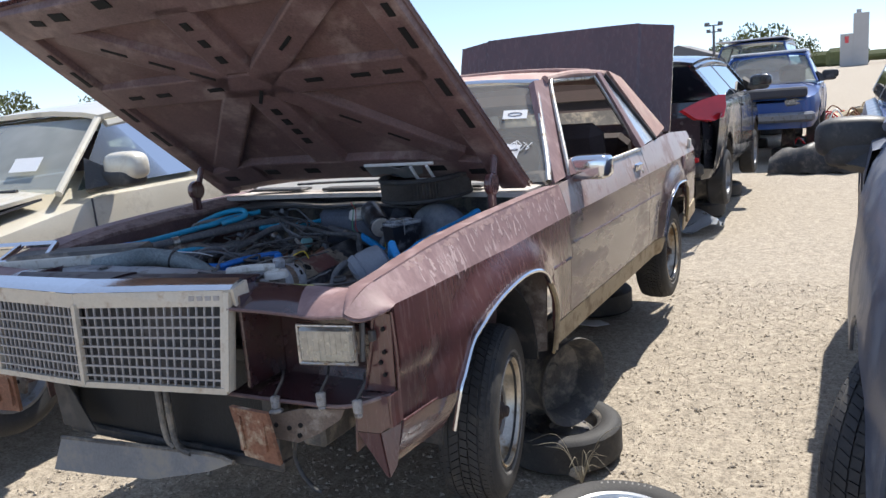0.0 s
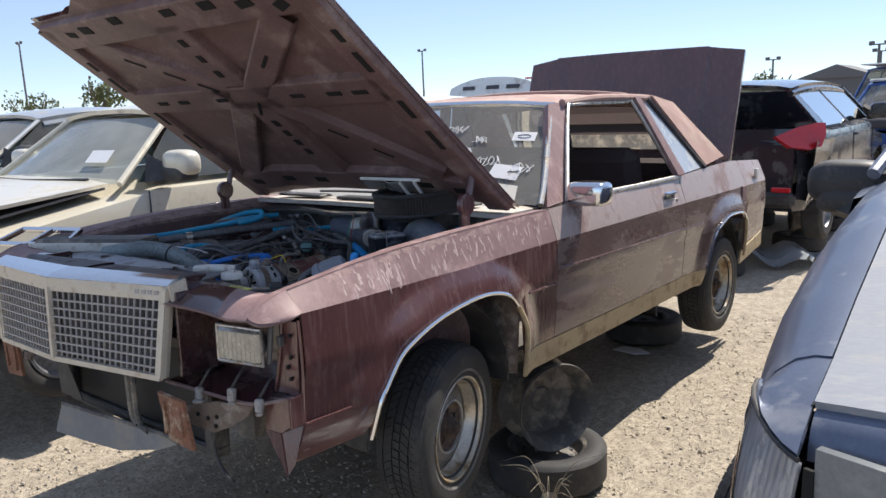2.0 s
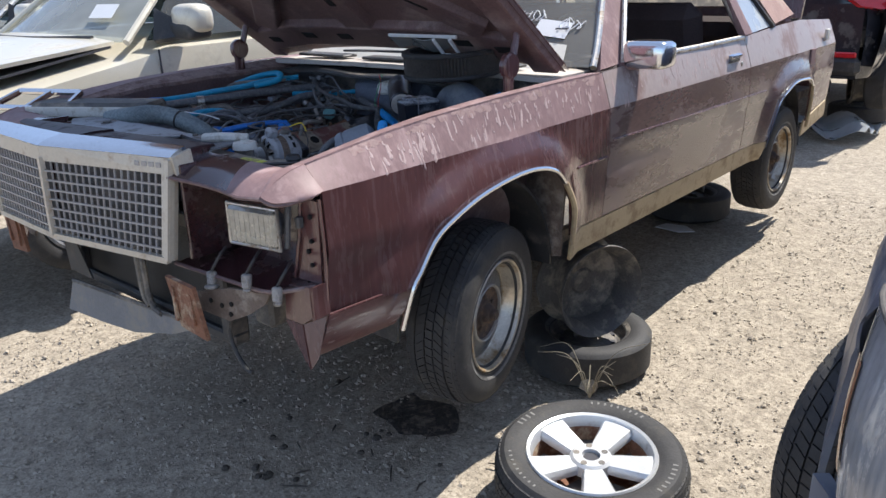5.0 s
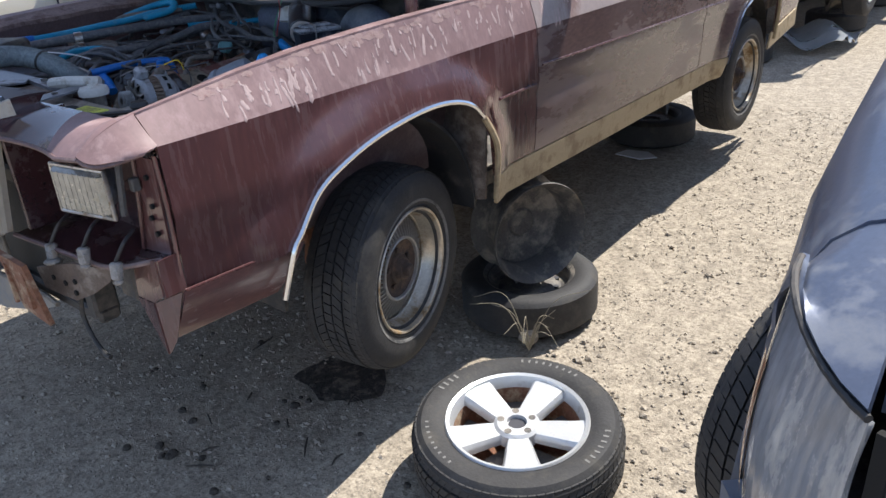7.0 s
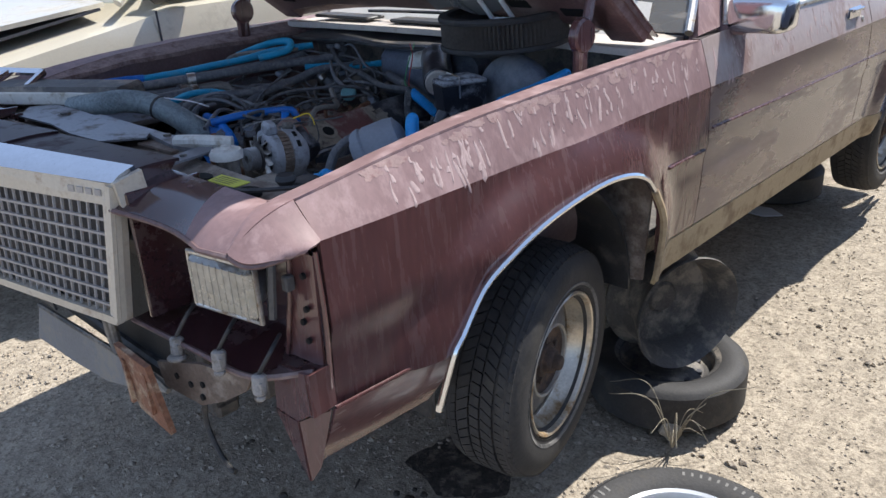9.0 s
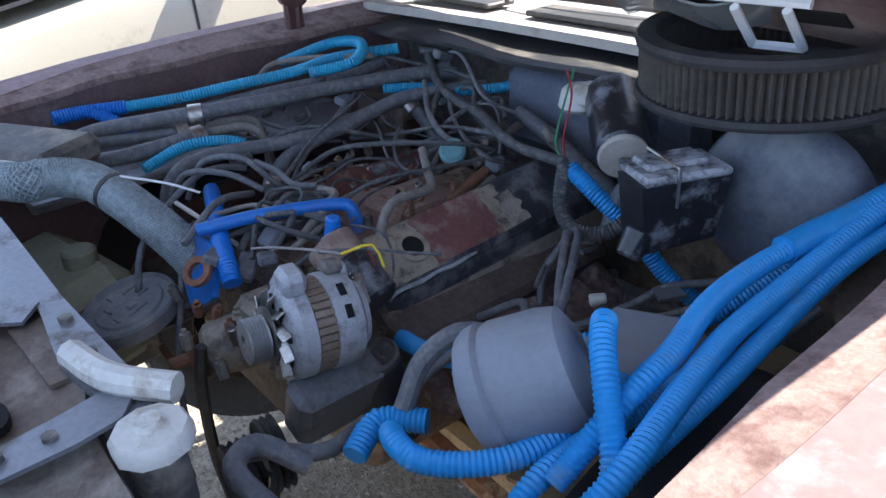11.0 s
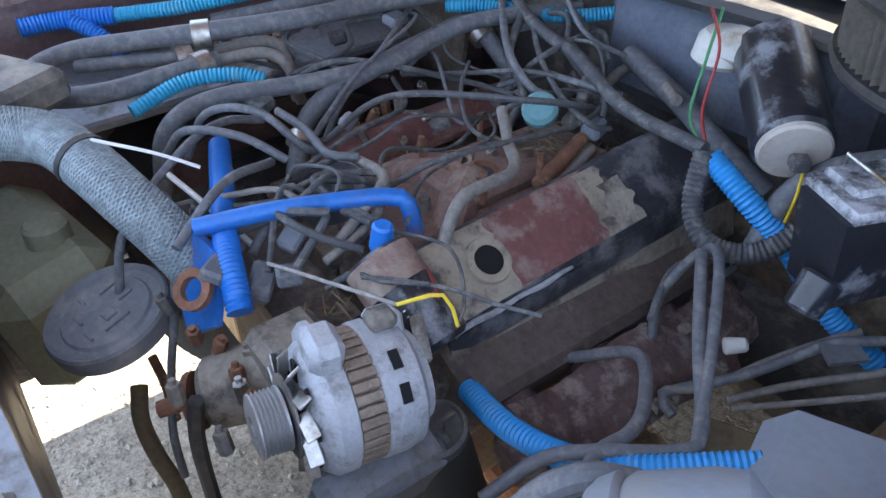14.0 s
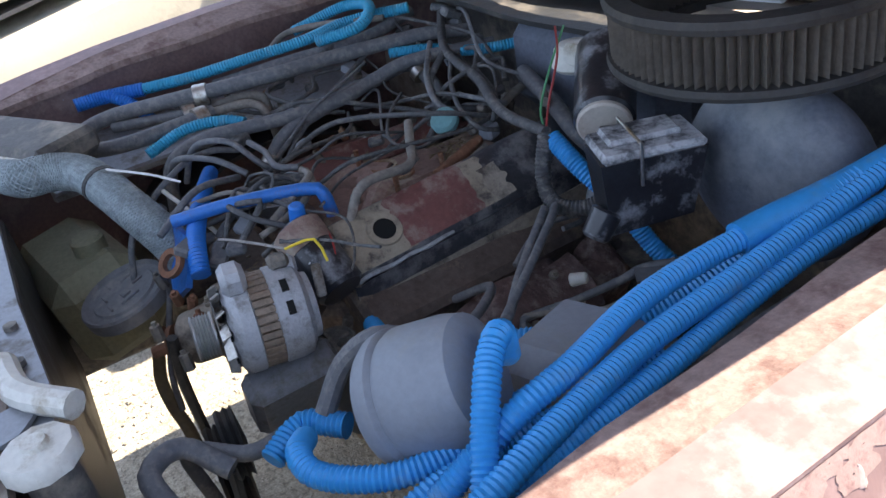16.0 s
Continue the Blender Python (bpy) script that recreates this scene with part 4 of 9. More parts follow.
M_yellow = mat("yellow_label_paper", (0.62, 0.62, 0.10), 0.7, var=0.1, scale=20)
part("radiator_core", Mesh().box((-0.02, -0.72, 0.80), (0.92, 0.05, 0.36), b=0.006), M_core, coupe)
part("core_frame", Mesh().box((-0.02, -0.735, 0.98), (1.0, 0.07, 0.05), b=0.008).box((-0.02, -0.735, 0.625), (1.0, 0.06, 0.04), b=0.008).box((-0.49, -0.735, 0.80), (0.05, 0.07, 0.36), b=0.008).box((0.45, -0.735, 0.80), (0.05, 0.07, 0.36), b=0.008), M_black, coupe)
part("hood_latch_brace", Mesh().tube([(0.06, -0.80, 0.97), (0.06, -0.80, 0.72), (0.08, -0.80, 0.65), (0.13, -0.80, 0.635)], 0.011, 8).tube([(0.02, -0.80, 0.97), (0.025, -0.80, 0.70), (0.06, -0.80, 0.645)], 0.011, 8), M_greydark, coupe)
M_dam = mat("dull_dam_plastic", (0.20, 0.20, 0.205), 0.6, var=0.2, scale=8, bump=0.1, dirt=(0.30, 0.27, 0.23), amount=0.35, dscale=8)
part("air_dam", Mesh().slab([(-0.53, -0.80, 0.592), (0.20, -0.80, 0.641), (0.31, -0.80, 0.63), (0.20, -0.805, 0.585), (-0.06, -0.81, 0.515), (-0.30, -0.812, 0.488), (-0.59, -0.81, 0.462)], 0.012), M_dam, coupe, "dull grey lower air dam")
part("dam_edge", Mesh().tube([(-0.53, -0.797, 0.594), (-0.15, -0.795, 0.619), (0.20, -0.797, 0.643), (0.31, -0.797, 0.632)], 0.008, 6), M_greydark, coupe)
part("gusset", Mesh().slab([(-0.50, -0.82, 0.93), (-0.48, -0.82, 0.93), (-0.30, -0.82, 0.66), (-0.47, -0.82, 0.66)], 0.006), M_black, coupe)
part("support_top", Mesh().grid(lambda x, t: (x, -0.80 + 0.20 * t - 0.02 * t * (x > 0.3), 1.166 + 0.008 * math.sin(7 * t) + 0.003 * math.sin(9 * x)), frange(-0.80, 0.78, 20), frange(0, 1, 5)), M_dirtytop, coupe, solid=0.012)
part("support_plate", Mesh().slab([(-0.484, -0.724, 1.184), (-0.294, -0.708, 1.184), (-0.134, -0.722, 1.184), (0.019, -0.712, 1.184), (0.089, -0.625, 1.184), (0.057, -0.598, 1.186), (-0.384, -0.595, 1.188), (-0.532, -0.602, 1.188), (-0.573, -0.662, 1.186)], 0.005), M_alublue, coupe, "bare grey plate on the radiator support")
part("plate_bolt", Mesh().cyl((-0.36, -0.64, 1.188), (-0.36, -0.64, 1.198), 0.014, n=6).cyl((-0.36, -0.64, 1.188), (-0.36, -0.64, 1.192), 0.022, n=14), M_greydark, coupe)
part("support_rail", Mesh().slab([(-0.28, -0.602, 1.176), (0.068, -0.602, 1.176), (0.20, -0.615, 1.172), (0.345, -0.592, 1.172), (0.345, -0.565, 1.172), (0.30, -0.558, 1.172), (0.06, -0.572, 1.176), (-0.28, -0.575, 1.178)], 0.012), M_alublue, coupe, "grey steel rail behind the support")
part("rail_step", Mesh().slab([(0.07, -0.640, 1.170), (0.22, -0.632, 1.170), (0.22, -0.612, 1.170), (0.07, -0.604, 1.170)], 0.006), M_dirtytop, coupe)
for x in (0.12, 0.21, 0.29):
    part("rail_bolt", Mesh().cyl((x, -0.585, 1.185), (x, -0.585, 1.193), 0.009, n=6), M_greydark, coupe)
part("support_strap", Mesh().slab([(0.304, -0.718, 1.180), (0.349, -0.716, 1.180), (0.352, -0.640, 1.184), (0.346, -0.595, 1.186), (0.318, -0.574, 1.187), (0.292, -0.600, 1.186), (0.300, -0.650, 1.184)], 0.005), M_alublue, coupe, "bent grey strap bolted to the support")
for x, y in ((0.322, -0.700), (0.325, -0.655)):
    part("strap_bolt", Mesh().cyl((x, y, 1.186), (x, y, 1.192), 0.008, n=6), M_greydark, coupe)
part("support_front_lip", Mesh().tube([(-0.5, -0.76, 1.185), (0.0, -0.752, 1.184), (0.34, -0.735, 1.178), (0.68, -0.728, 1.172), (0.742, -0.708, 1.174)], 0.007, 6), M_dirtytop, coupe)
for x, y, rx, ry in ((0.457, -0.684, 0.026, 0.016), (0.622, -0.677, 0.028, 0.019), (0.231, -0.690, 0.028, 0.016), (0.110, -0.683, 0.014, 0.012), (0.076, -0.728, 0.016, 0.010)):
    part("support_hole", Mesh().lathe([(0, 0), (1, 0), (1, -0.01)], 22, Matrix.Translation((x, y, 1.1752)) @ Matrix.Diagonal((rx, ry, 1, 1))), M_hole, coupe)
part("warning_label", Mesh().slab([(0.501, -0.700, 1.1755), (0.587, -0.694, 1.1755), (0.585, -0.653, 1.1755), (0.489, -0.660, 1.1755)], 0.002), M_yellow, coupe, "yellow paper label")
for i in range(4):
    part("label_line", Mesh().box((0.535, -0.690 + 0.008 * i, 1.178), (0.06, 0.0016, 0.0006), pose(0, 0, 0, 0, 0, 4)), M_dirtytop, coupe)
part("hood_release_rod", Mesh().tube([(0.60, -0.722, 1.186), (0.66, -0.705, 1.188), (0.735, -0.612, 1.186)], 0.005, 6), M_black, coupe)
rc = empty_part("radiator_cap", coupe, "pale grey radiator cap")
part("cap_top", Mesh().lathe([(0, 0.022), (0.012, 0.024), (0.014, 0.018), (0.034, 0.016), (0.038, 0.010), (0.038, -0.004), (0, -0.004)], 10, Matrix.Translation((0.384, -0.582, 1.18))), M_white, rc)
part("filler_neck", Mesh().cyl((0.384, -0.582, 1.10), (0.384, -0.582, 1.178), 0.026, n=18), M_greydark, rc)
part("neck_hose", Mesh().tube([(0.20, -0.60, 1.19), (0.29, -0.585, 1.20), (0.345, -0.54, 1.195)], 0.016, 10), M_white, rc)
part("radiator_tank", Mesh().box((-0.02, -0.63, 0.93), (0.90, 0.09, 0.40), b=0.02), M_black, coupe, "black radiator behind the support")
part("radiator_label", Mesh().box((-0.10, -0.62, 1.1315), (0.26, 0.045, 0.002)), M_paper, coupe)
for i in range(6):
    part("label_line", Mesh().box((-0.14 + 0.028 * i, -0.622, 1.1335), (0.004, 0.034, 0.001)), M_inkgap, coupe)
wb = empty_part("washer_bottle", coupe, "dark washer bottle with a round cap")
part("bottle", Mesh().box((0.600, -0.562, 1.075), (0.245, 0.085, 0.155), pose(0, 0, 0, 0, 0, 2), b=0.02), M_greydark, wb)
part("bottle_cap", Mesh().lathe([(0, 0.02), (0.03, 0.02), (0.036, 0.012), (0.036, 0), (0, 0)], 22, Matrix.Translation((0.645, -0.560, 1.150))), M_black, wb)
part("filler_cap", Mesh().lathe([(0, 0.03), (0.018, 0.03), (0.022, 0.02), (0.01, 0.0), (0.01, -0.03), (0, -0.03)], 16, Matrix.Translation((0.652, -0.612, 1.165))), M_black, coupe)

# loose lamp housing and chrome bezel lying over the far front corner
lh = thing("lamp_housing", "loose dark lamp housing with a chipped white side", "car part")
LH = Matrix.Translation((-0.60, -0.545, 1.225)) @ pose(0, 0, 0, 0, 0, 27)
part("housing", Mesh().box((0, 0, 0), (0.52, 0.13, 0.05), LH, b=0.012), M_greydark, lh)
part("housing_side", Mesh().box((0, -0.07, -0.008), (0.50, 0.012, 0.04), LH, b=0.004), M_white, lh)
bz = thing("chrome_frame", "bright chrome headlamp frame with two openings", "car part")
BZ = Matrix.Translation((-0.88, -0.66, 1.245)) @ pose(0, 0, 0, 20, 0, 20)
for a, b2 in (((-0.19, -0.06), (0.19, -0.06)), ((-0.15, 0.07), (0.17, 0.07)), ((-0.19, -0.06), (-0.15, 0.07)), ((0.0, -0.06), (0.02, 0.07)), ((0.19, -0.06), (0.17, 0.07))):
    part("bezel_bar", Mesh().tube([BZ @ V((*a, 0)), BZ @ V((*b2, 0))], 0.013, 8, smooth=False), M_chrome, bz)

# ---- engine bay ----
M_manifold = mat("flaking_brown_iron", (0.135, 0.085, 0.078), 0.8, 0.1, var=0.4, scale=20, bump=0.6, fine=80, dirt=(0.30, 0.24, 0.22), amount=0.36, dscale=26)
M_iron = mat("oily_cast_iron", (0.121, 0.0924, 0.0792), 0.7, 0.2, var=0.4, scale=14, bump=0.5, fine=90, dirt=(0.352, 0.264, 0.198), amount=0.4, dscale=9)
M_brown = mat("brown_cast_intake", (0.27, 0.171, 0.144), 0.75, 0.1, var=0.3, scale=12, bump=0.4, dirt=(0.432, 0.36, 0.288), amount=0.35, dscale=10)
M_hose = mat("dusty_grey_rubber_hose", (0.125, 0.130, 0.142), 0.55, var=0.22, scale=30, bump=0.2, dirt=(0.215, 0.21, 0.205), amount=0.40, dscale=60)
M_wire = mat("dusty_black_wire", (0.075, 0.076, 0.08), 0.65, var=0.3, scale=30, dirt=(0.19, 0.18, 0.17), amount=0.38, dscale=50)
M_blue = mat("blue_loom_plastic", (0.018, 0.29, 0.66), 0.42, var=0.12, scale=18, bump=0.05, dirt=(0.12, 0.30, 0.50), amount=0.15, dscale=12)
M_bluedark = mat("deep_blue_loom_plastic", (0.008, 0.17, 0.58), 0.4, var=0.15, scale=18)
M_cyan = mat("cyan_loom_plastic", (0.02, 0.34, 0.55), 0.45, var=0.15, scale=18, dirt=(0.14, 0.34, 0.45), amount=0.25, dscale=12)
M_bluepipe = mat("blue_painted_pipe", (0.015, 0.16, 0.52), 0.42, 0.1, var=0.2, scale=20, dirt=(0.20, 0.10, 0.06), amount=0.45, dscale=12)
M_braid = mat("silver_braided_hose", (0.22, 0.275, 0.295), 0.55, 0.2, var=0.5, scale=160, bump=1.0, fine=260, dirt=(0.34, 0.36, 0.36), amount=0.45, dscale=90)
M_castwhite = mat("pale_cast_alloy", (0.42, 0.43, 0.455), 0.55, 0.15, var=0.16, scale=30, bump=0.4, fine=220, dirt=(0.27, 0.265, 0.26), amount=0.36, dscale=36)
M_duct = mat("dusty_dark_duct", (0.115, 0.13, 0.165), 0.55, var=0.3, scale=7, bump=0.1, dirt=(0.24, 0.25, 0.27), amount=0.42, dscale=5)
M_coverdark = mat("blotched_black_cover", (0.045, 0.047, 0.056), 0.4, 0.2, var=0.35, scale=10, bump=0.25, dirt=(0.20, 0.195, 0.20), amount=0.46, dscale=16)
M_redpeel = mat("peeling_red_oxide", (0.185, 0.075, 0.068), 0.5, 0.1, var=0.25, scale=12, bump=0.2, dirt=(0.30, 0.22, 0.19), amount=0.36, dscale=22)
M_barepatch = mat("bare_tan_metal", (0.36, 0.31, 0.24), 0.5, 0.2, var=0.25, scale=20, bump=0.2, dirt=(0.12, 0.10, 0.09), amount=0.38, dscale=30)
M_tanflange = mat("dusty_tan_casting", (0.29, 0.25, 0.205), 0.65, 0.1, var=0.3, scale=14, bump=0.3, dirt=(0.09, 0.075, 0.065), amount=0.42, dscale=14)
M_disc = mat("grey_diaphragm_plastic", (0.17, 0.175, 0.19), 0.6, var=0.2, scale=14, bump=0.15, dirt=(0.28, 0.27, 0.26), amount=0.3, dscale=12)
M_pleat = mat("black_filter_paper", (0.105, 0.092, 0.082), 0.85, var=0.3, scale=20, bump=0.2)
M_chipped = mat("chipped_white_coating", (0.46, 0.47, 0.50), 0.5, var=0.2, scale=24, bump=0.25, dirt=(0.05, 0.052, 0.06), amount=0.50, dscale=20)
M_scuffed = mat("scuffed_black_coating", (0.022, 0.023, 0.029), 0.3, var=0.3, scale=12, coat=0.4, bump=0.1, dirt=(0.24, 0.25, 0.275), amount=0.34, dscale=17)
M_canister = mat("grey_canister_plastic", (0.24, 0.26, 0.295), 0.6, var=0.12, scale=10, bump=0.1, dirt=(0.27, 0.27, 0.27), amount=0.35, dscale=8)
M_olive = mat("olive_dusty_plastic", (0.26, 0.25, 0.165), 0.7, var=0.25, scale=8, bump=0.1, dirt=(0.32, 0.288, 0.208), amount=0.4, dscale=6)
M_tanhose = mat("tan_dusty_hose", (0.21, 0.19, 0.17), 0.8, var=0.25, scale=30, bump=0.2, dirt=(0.30, 0.27, 0.24), amount=0.35, dscale=50)
M_olivepipe = mat("olive_brown_pipe", (0.14, 0.115, 0.075), 0.7, var=0.3, scale=20, bump=0.2)
M_copper = mat("stator_laminations", (0.272, 0.208, 0.16), 0.6, 0.4, var=0.35, scale=60, bump=0.5, fine=200)
M_tealcap = mat("teal_plastic", (0.16, 0.36, 0.38), 0.5, var=0.15, scale=20)
M_redwire = mat("red_wire", (0.35, 0.04, 0.04), 0.5)
M_yellowwire = mat("yellow_wire", (0.7, 0.5, 0.04), 0.5)
M_greenwire = mat("green_wire", (0.08, 0.3, 0.14), 0.5)

# bay walls, rails and block
for s in (1, -1):
    part("inner_apron", Mesh().grid(lambda y, t: (s * (x_inner(y) - ledge(y) + 0.004 - 0.06 * t ** 0.7 + 0.05 * math.sin(3 * t) * (abs(y) < 0.4)), y, z_inner(y) - 0.30 * ledge(y) - 0.012 - 0.50 * t), frange(-0.70, 0.58, 14), frange(0, 1, 6)), M_under, coupe, "dusty maroon inner fender wall", solid=0.006)
    part("fender_ledge", Mesh().grid(lambda y, q: (s * (x_inner(y) - 0.004 - ledge(y) * min(1.0, q)), y, z_inner(y) - 0.003 * (q > 0) - 0.28 * ledge(y) * min(1.0, q) - 0.012 * (q > 1) + 0.002 * math.sin(y * 21) * q), frange(-0.735, 0.62, 28), [0.0, 0.06, 0.5, 0.94, 1.0, 1.1]), M_chalky, coupe, "chalky faded ledge inside the fender", solid=0.004)
    part("fender_flange", Mesh().grid(lambda y, q: (s * (x_inner(y) - 0.004 + (x_top(y) - x_inner(y) + 0.005) * q), y, z_inner(y) + (z_top(y) - z_inner(y)) * q - (0.012 if q < 0 else 0.0)), frange(-0.735, 0.66, 28), [-0.1, 0.0, 0.4, 0.82, 0.92, 1.0]), M_faded, coupe, "chalky faded fender flange", solid=0.004)
    part("frame_rail", Mesh().box((s * 0.46, 0.1 if s > 0 else 0.28, 0.70), (0.10, 1.4 if s > 0 else 1.04, 0.12), b=0.012), M_tan, coupe, "dusty tan frame rail")
    part("lower_apron", Mesh().slab([(s * 0.50, -0.35, 0.76), (s * 0.50, 0.5, 0.76), (s * 0.68, 0.5, 0.84), (s * 0.68, -0.35, 0.84)][::s], 0.01), M_greydark, coupe)
part("cross_member", Mesh().box((0, 0.10, 0.62), (0.95, 0.22, 0.10), b=0.02), M_tan, coupe)
part("left_apron_tray", Mesh().box((-0.66, -0.12, 1.09), (0.22, 0.75, 0.02), pose(0, 0, 0, 0, 8, 0), b=0.005), M_alublue, coupe)
engine = empty_part("engine", coupe, "dusty V-eight engine under a tangle of hoses")
part("block", Mesh().box((-0.09, 0.08, 0.82), (0.36, 0.56, 0.34), b=0.03).box((-0.09, -0.24, 0.90), (0.30, 0.10, 0.26), b=0.02), M_iron, engine)
part("intake_manifold", Mesh().box((-0.10, 0.08, 1.005), (0.20, 0.42, 0.09), b=0.025).box((-0.10, 0.07, 1.055), (0.13, 0.16, 0.03), b=0.008).tube([(-0.02, -0.05, 1.02), (-0.06, 0.0, 1.05), (-0.10, 0.05, 1.05)], 0.03, 10).tube([(-0.20, -0.06, 1.02), (-0.17, 0.0, 1.05), (-0.12, 0.05, 1.05)], 0.03, 10), M_brown, engine, "rust-brown intake manifold")
for x, y in ((-0.130, 0.045), (-0.082, 0.055)):
    part("barrel", Mesh().lathe([(0.026, -0.02), (0.026, 0.008), (0.021, 0.008), (0.021, -0.02)], 20, Matrix.Translation((x, y, 1.068))), M_rust, engine)
    part("barrel_hole", Mesh().cyl((x, y, 1.055), (x, y, 1.0705), 0.020, n=20), M_inkgap, engine)
for x, y in ((-0.02, 0.11), (-0.165, 0.12), (-0.03, 0.02), (-0.16, 0.01)):
    part("stud", Mesh().cyl((x, y, 1.06), (x, y, 1.11), 0.005, n=8), M_rust, engine)


def valve_cover(cx, y0, y1, z, tilt, material):
    """A ribbed pressed cover along the engine."""
    m = Matrix.Translation((cx, (y0 + y1) / 2, z)) @ pose(0, 0, 0, 0, tilt, 0)
    me = Mesh()
    L = y1 - y0
    me.box((0, 0, 0.0), (0.125, L, 0.012), m, b=0.003)
    prof = [(-0.055, 0.0), (-0.052, 0.035), (-0.042, 0.052), (-0.02, 0.058), (0.02, 0.058), (0.042, 0.052), (0.052, 0.035), (0.055, 0.0)]
    us3 = [-0.5, -0.49, -0.47, -0.1, 0.05, 0.08, 0.3, 0.47, 0.49, 0.5]
    sc = {-0.5: 0.3, -0.49: 0.75, 0.5: 0.3, 0.49: 0.75, 0.05: 0.86, -0.1: 1.0}
    k = len(prof)
    vs = [m @ V((p[0] * (0.96 if abs(u) > 0.485 else 1), u * L * 0.97, p[1] * sc.get(u, 0.86 if u > 0.05 else 1.0))) for u in us3 for p in prof]
    fs = [(i * k + j, (i + 1) * k + j, (i + 1) * k + j + 1, i * k + j + 1) for i in range(len(us3) - 1) for j in range(k - 1)]
    fs += [tuple(range(k)), tuple(range((len(us3) - 1) * k, len(us3) * k))[::-1]]
    me.add(vs, fs)
    return part("valve_cover", me, material, engine, "worn valve cover with an open oil filler hole"), m


# the nearer cover: a sloping top, an upright wall and a tan lower flange
CA, SA = math.cos(radians(35)), math.sin(radians(35))
vc = empty_part("near_valve_cover", engine, "blotched valve cover, peeling red and black, with an open oil filler")


def cover_pt(d, q, up=0.0):
    """A place on the sloping top: d across, q back from the filler."""
    drop = 0.010 * max(0.0, (abs(d) - 0.042) / 0.014) ** 2 + 0.010 * max(0.0, (-q - 0.062) / 0.02) ** 2
    lift = 0.006 * (1 / (1 + math.exp(-(q - 0.215) * 160)))
    h_ = up - drop + lift
    return (0.088 + d * CA + h_ * SA, -0.07 + q, 1.076 + 0.05 * q - d * SA + h_ * CA)


DS = [-0.056, -0.05, -0.042, -0.02, 0, 0.02, 0.042, 0.05, 0.056]
part("cover_top", Mesh().grid(cover_pt, DS, frange(-0.082, 0.405, 40)), M_coverdark, vc, "blotched black top", solid=0.004)


def patch(name, q0, q1, d0, d1, material, seed, up):
    """A ragged patch of old coating on the cover's top."""
    me = Mesh()
    me.grid(lambda d, t: cover_pt(d, q0 + 0.012 * noise.noise(V((d * 60, seed, 0))) + (q1 - q0 + 0.018 * noise.noise(V((d * 55, seed + 5, 0)))) * t, up), frange(d0, d1, 12), frange(0, 1, 12))
    part(name, me, material, vc)


patch("pale_front_patch", -0.078, 0.035, -0.050, 0.048, M_barepatch, 1.3, 0.0046)
patch("red_patch", 0.022, 0.180, -0.050, 0.046, M_redpeel, 2.7, 0.0052)
patch("tan_patch", 0.168, 0.205, -0.046, 0.046, M_barepatch, 4.1, 0.0056)
patch("scuffed_patch", 0.19, 0.225, -0.02, 0.046, M_tanflange, 8.1, 0.006)
part("cover_wall", Mesh().grid(lambda q, t: (cover_pt(0.056, q)[0] + 0.002 * t, -0.07 + q, cover_pt(0.056, q)[2] - 0.032 * t), frange(-0.082, 0.405, 20), frange(0, 1, 3)), M_coverdark, vc, solid=0.004)
part("cover_flange", Mesh().grid(lambda q, t: (cover_pt(0.056, q)[0] + 0.003 + 0.014 * t, -0.07 + q, cover_pt(0.056, q)[2] - 0.030 - 0.052 * t - 0.004 * math.sin(q * 50) * t), frange(-0.082, 0.405, 36), frange(0, 1, 4)), M_tanflange, vc, "dusty tan lower flange", solid=0.006)
part("cover_end", Mesh().slab([cover_pt(-0.056, -0.082), cover_pt(0.056, -0.082), (0.150, -0.152, 0.955), (0.04, -0.152, 0.985)], 0.006), M_tanflange, vc)
part("worn_edge", Mesh().tube([V(cover_pt(0.055, q, 0.006)) + V((0, 0, 0.0015 * math.sin(q * 90))) for q in frange(-0.075, 0.10, 14)], [0.0035, 0.0045, 0.003, 0.004, 0.0025], 7), M_castwhite, vc, "bright worn metal edge")
for q in (-0.012, 0.174, 0.31):
    c_ = V(cover_pt(0.056, q)) + V((0.011, 0, -0.066))
    part("flange_bolt", Mesh().cyl(c_ - V((0.006, 0, 0)), c_ + V((0.004, 0, 0)), 0.007, n=10), M_hole, vc)
OFM = Matrix.Translation(cover_pt(0, 0, 0.0055)) @ pose(0, 0, 0, 0, 35, 0)
part("oil_filler_rim", Mesh().lathe([(0.030, 0.0), (0.0285, 0.004), (0.019, 0.004), (0.018, 0)], 28, OFM), M_barepatch, vc)
part("oil_filler_hole", Mesh().lathe([(0, 0.0035), (0.0185, 0.0035), (0.0185, 0.0)], 24, OFM), M_hole, vc)
valve_cover(-0.29, -0.12, 0.30, 1.015, -24, M_redpeel)
part("cover_bracket", Mesh().box((-0.30, 0.085, 1.065), (0.05, 0.018, 0.012), pose(0, 0, 0, 0, -20, 10), b=0.003).box((-0.265, 0.09, 1.05), (0.012, 0.018, 0.05), b=0.003), M_dull, engine)
part("cylinder_head", Mesh().box((0.115, 0.07, 0.955), (0.13, 0.46, 0.11), pose(0, 0, 0, 0, 24), b=0.012), M_iron, engine)
part("cylinder_head", Mesh().box((-0.315, 0.07, 0.95), (0.13, 0.44, 0.11), pose(0, 0, 0, 0, -24), b=0.012), M_iron, engine)
mani = part("exhaust_manifold", Mesh().box((0.215, 0.08, 0.885), (0.085, 0.44, 0.08), pose(0, 0, 0, 0, 20), b=0.022), M_manifold, engine, "rusty flaking exhaust manifold")
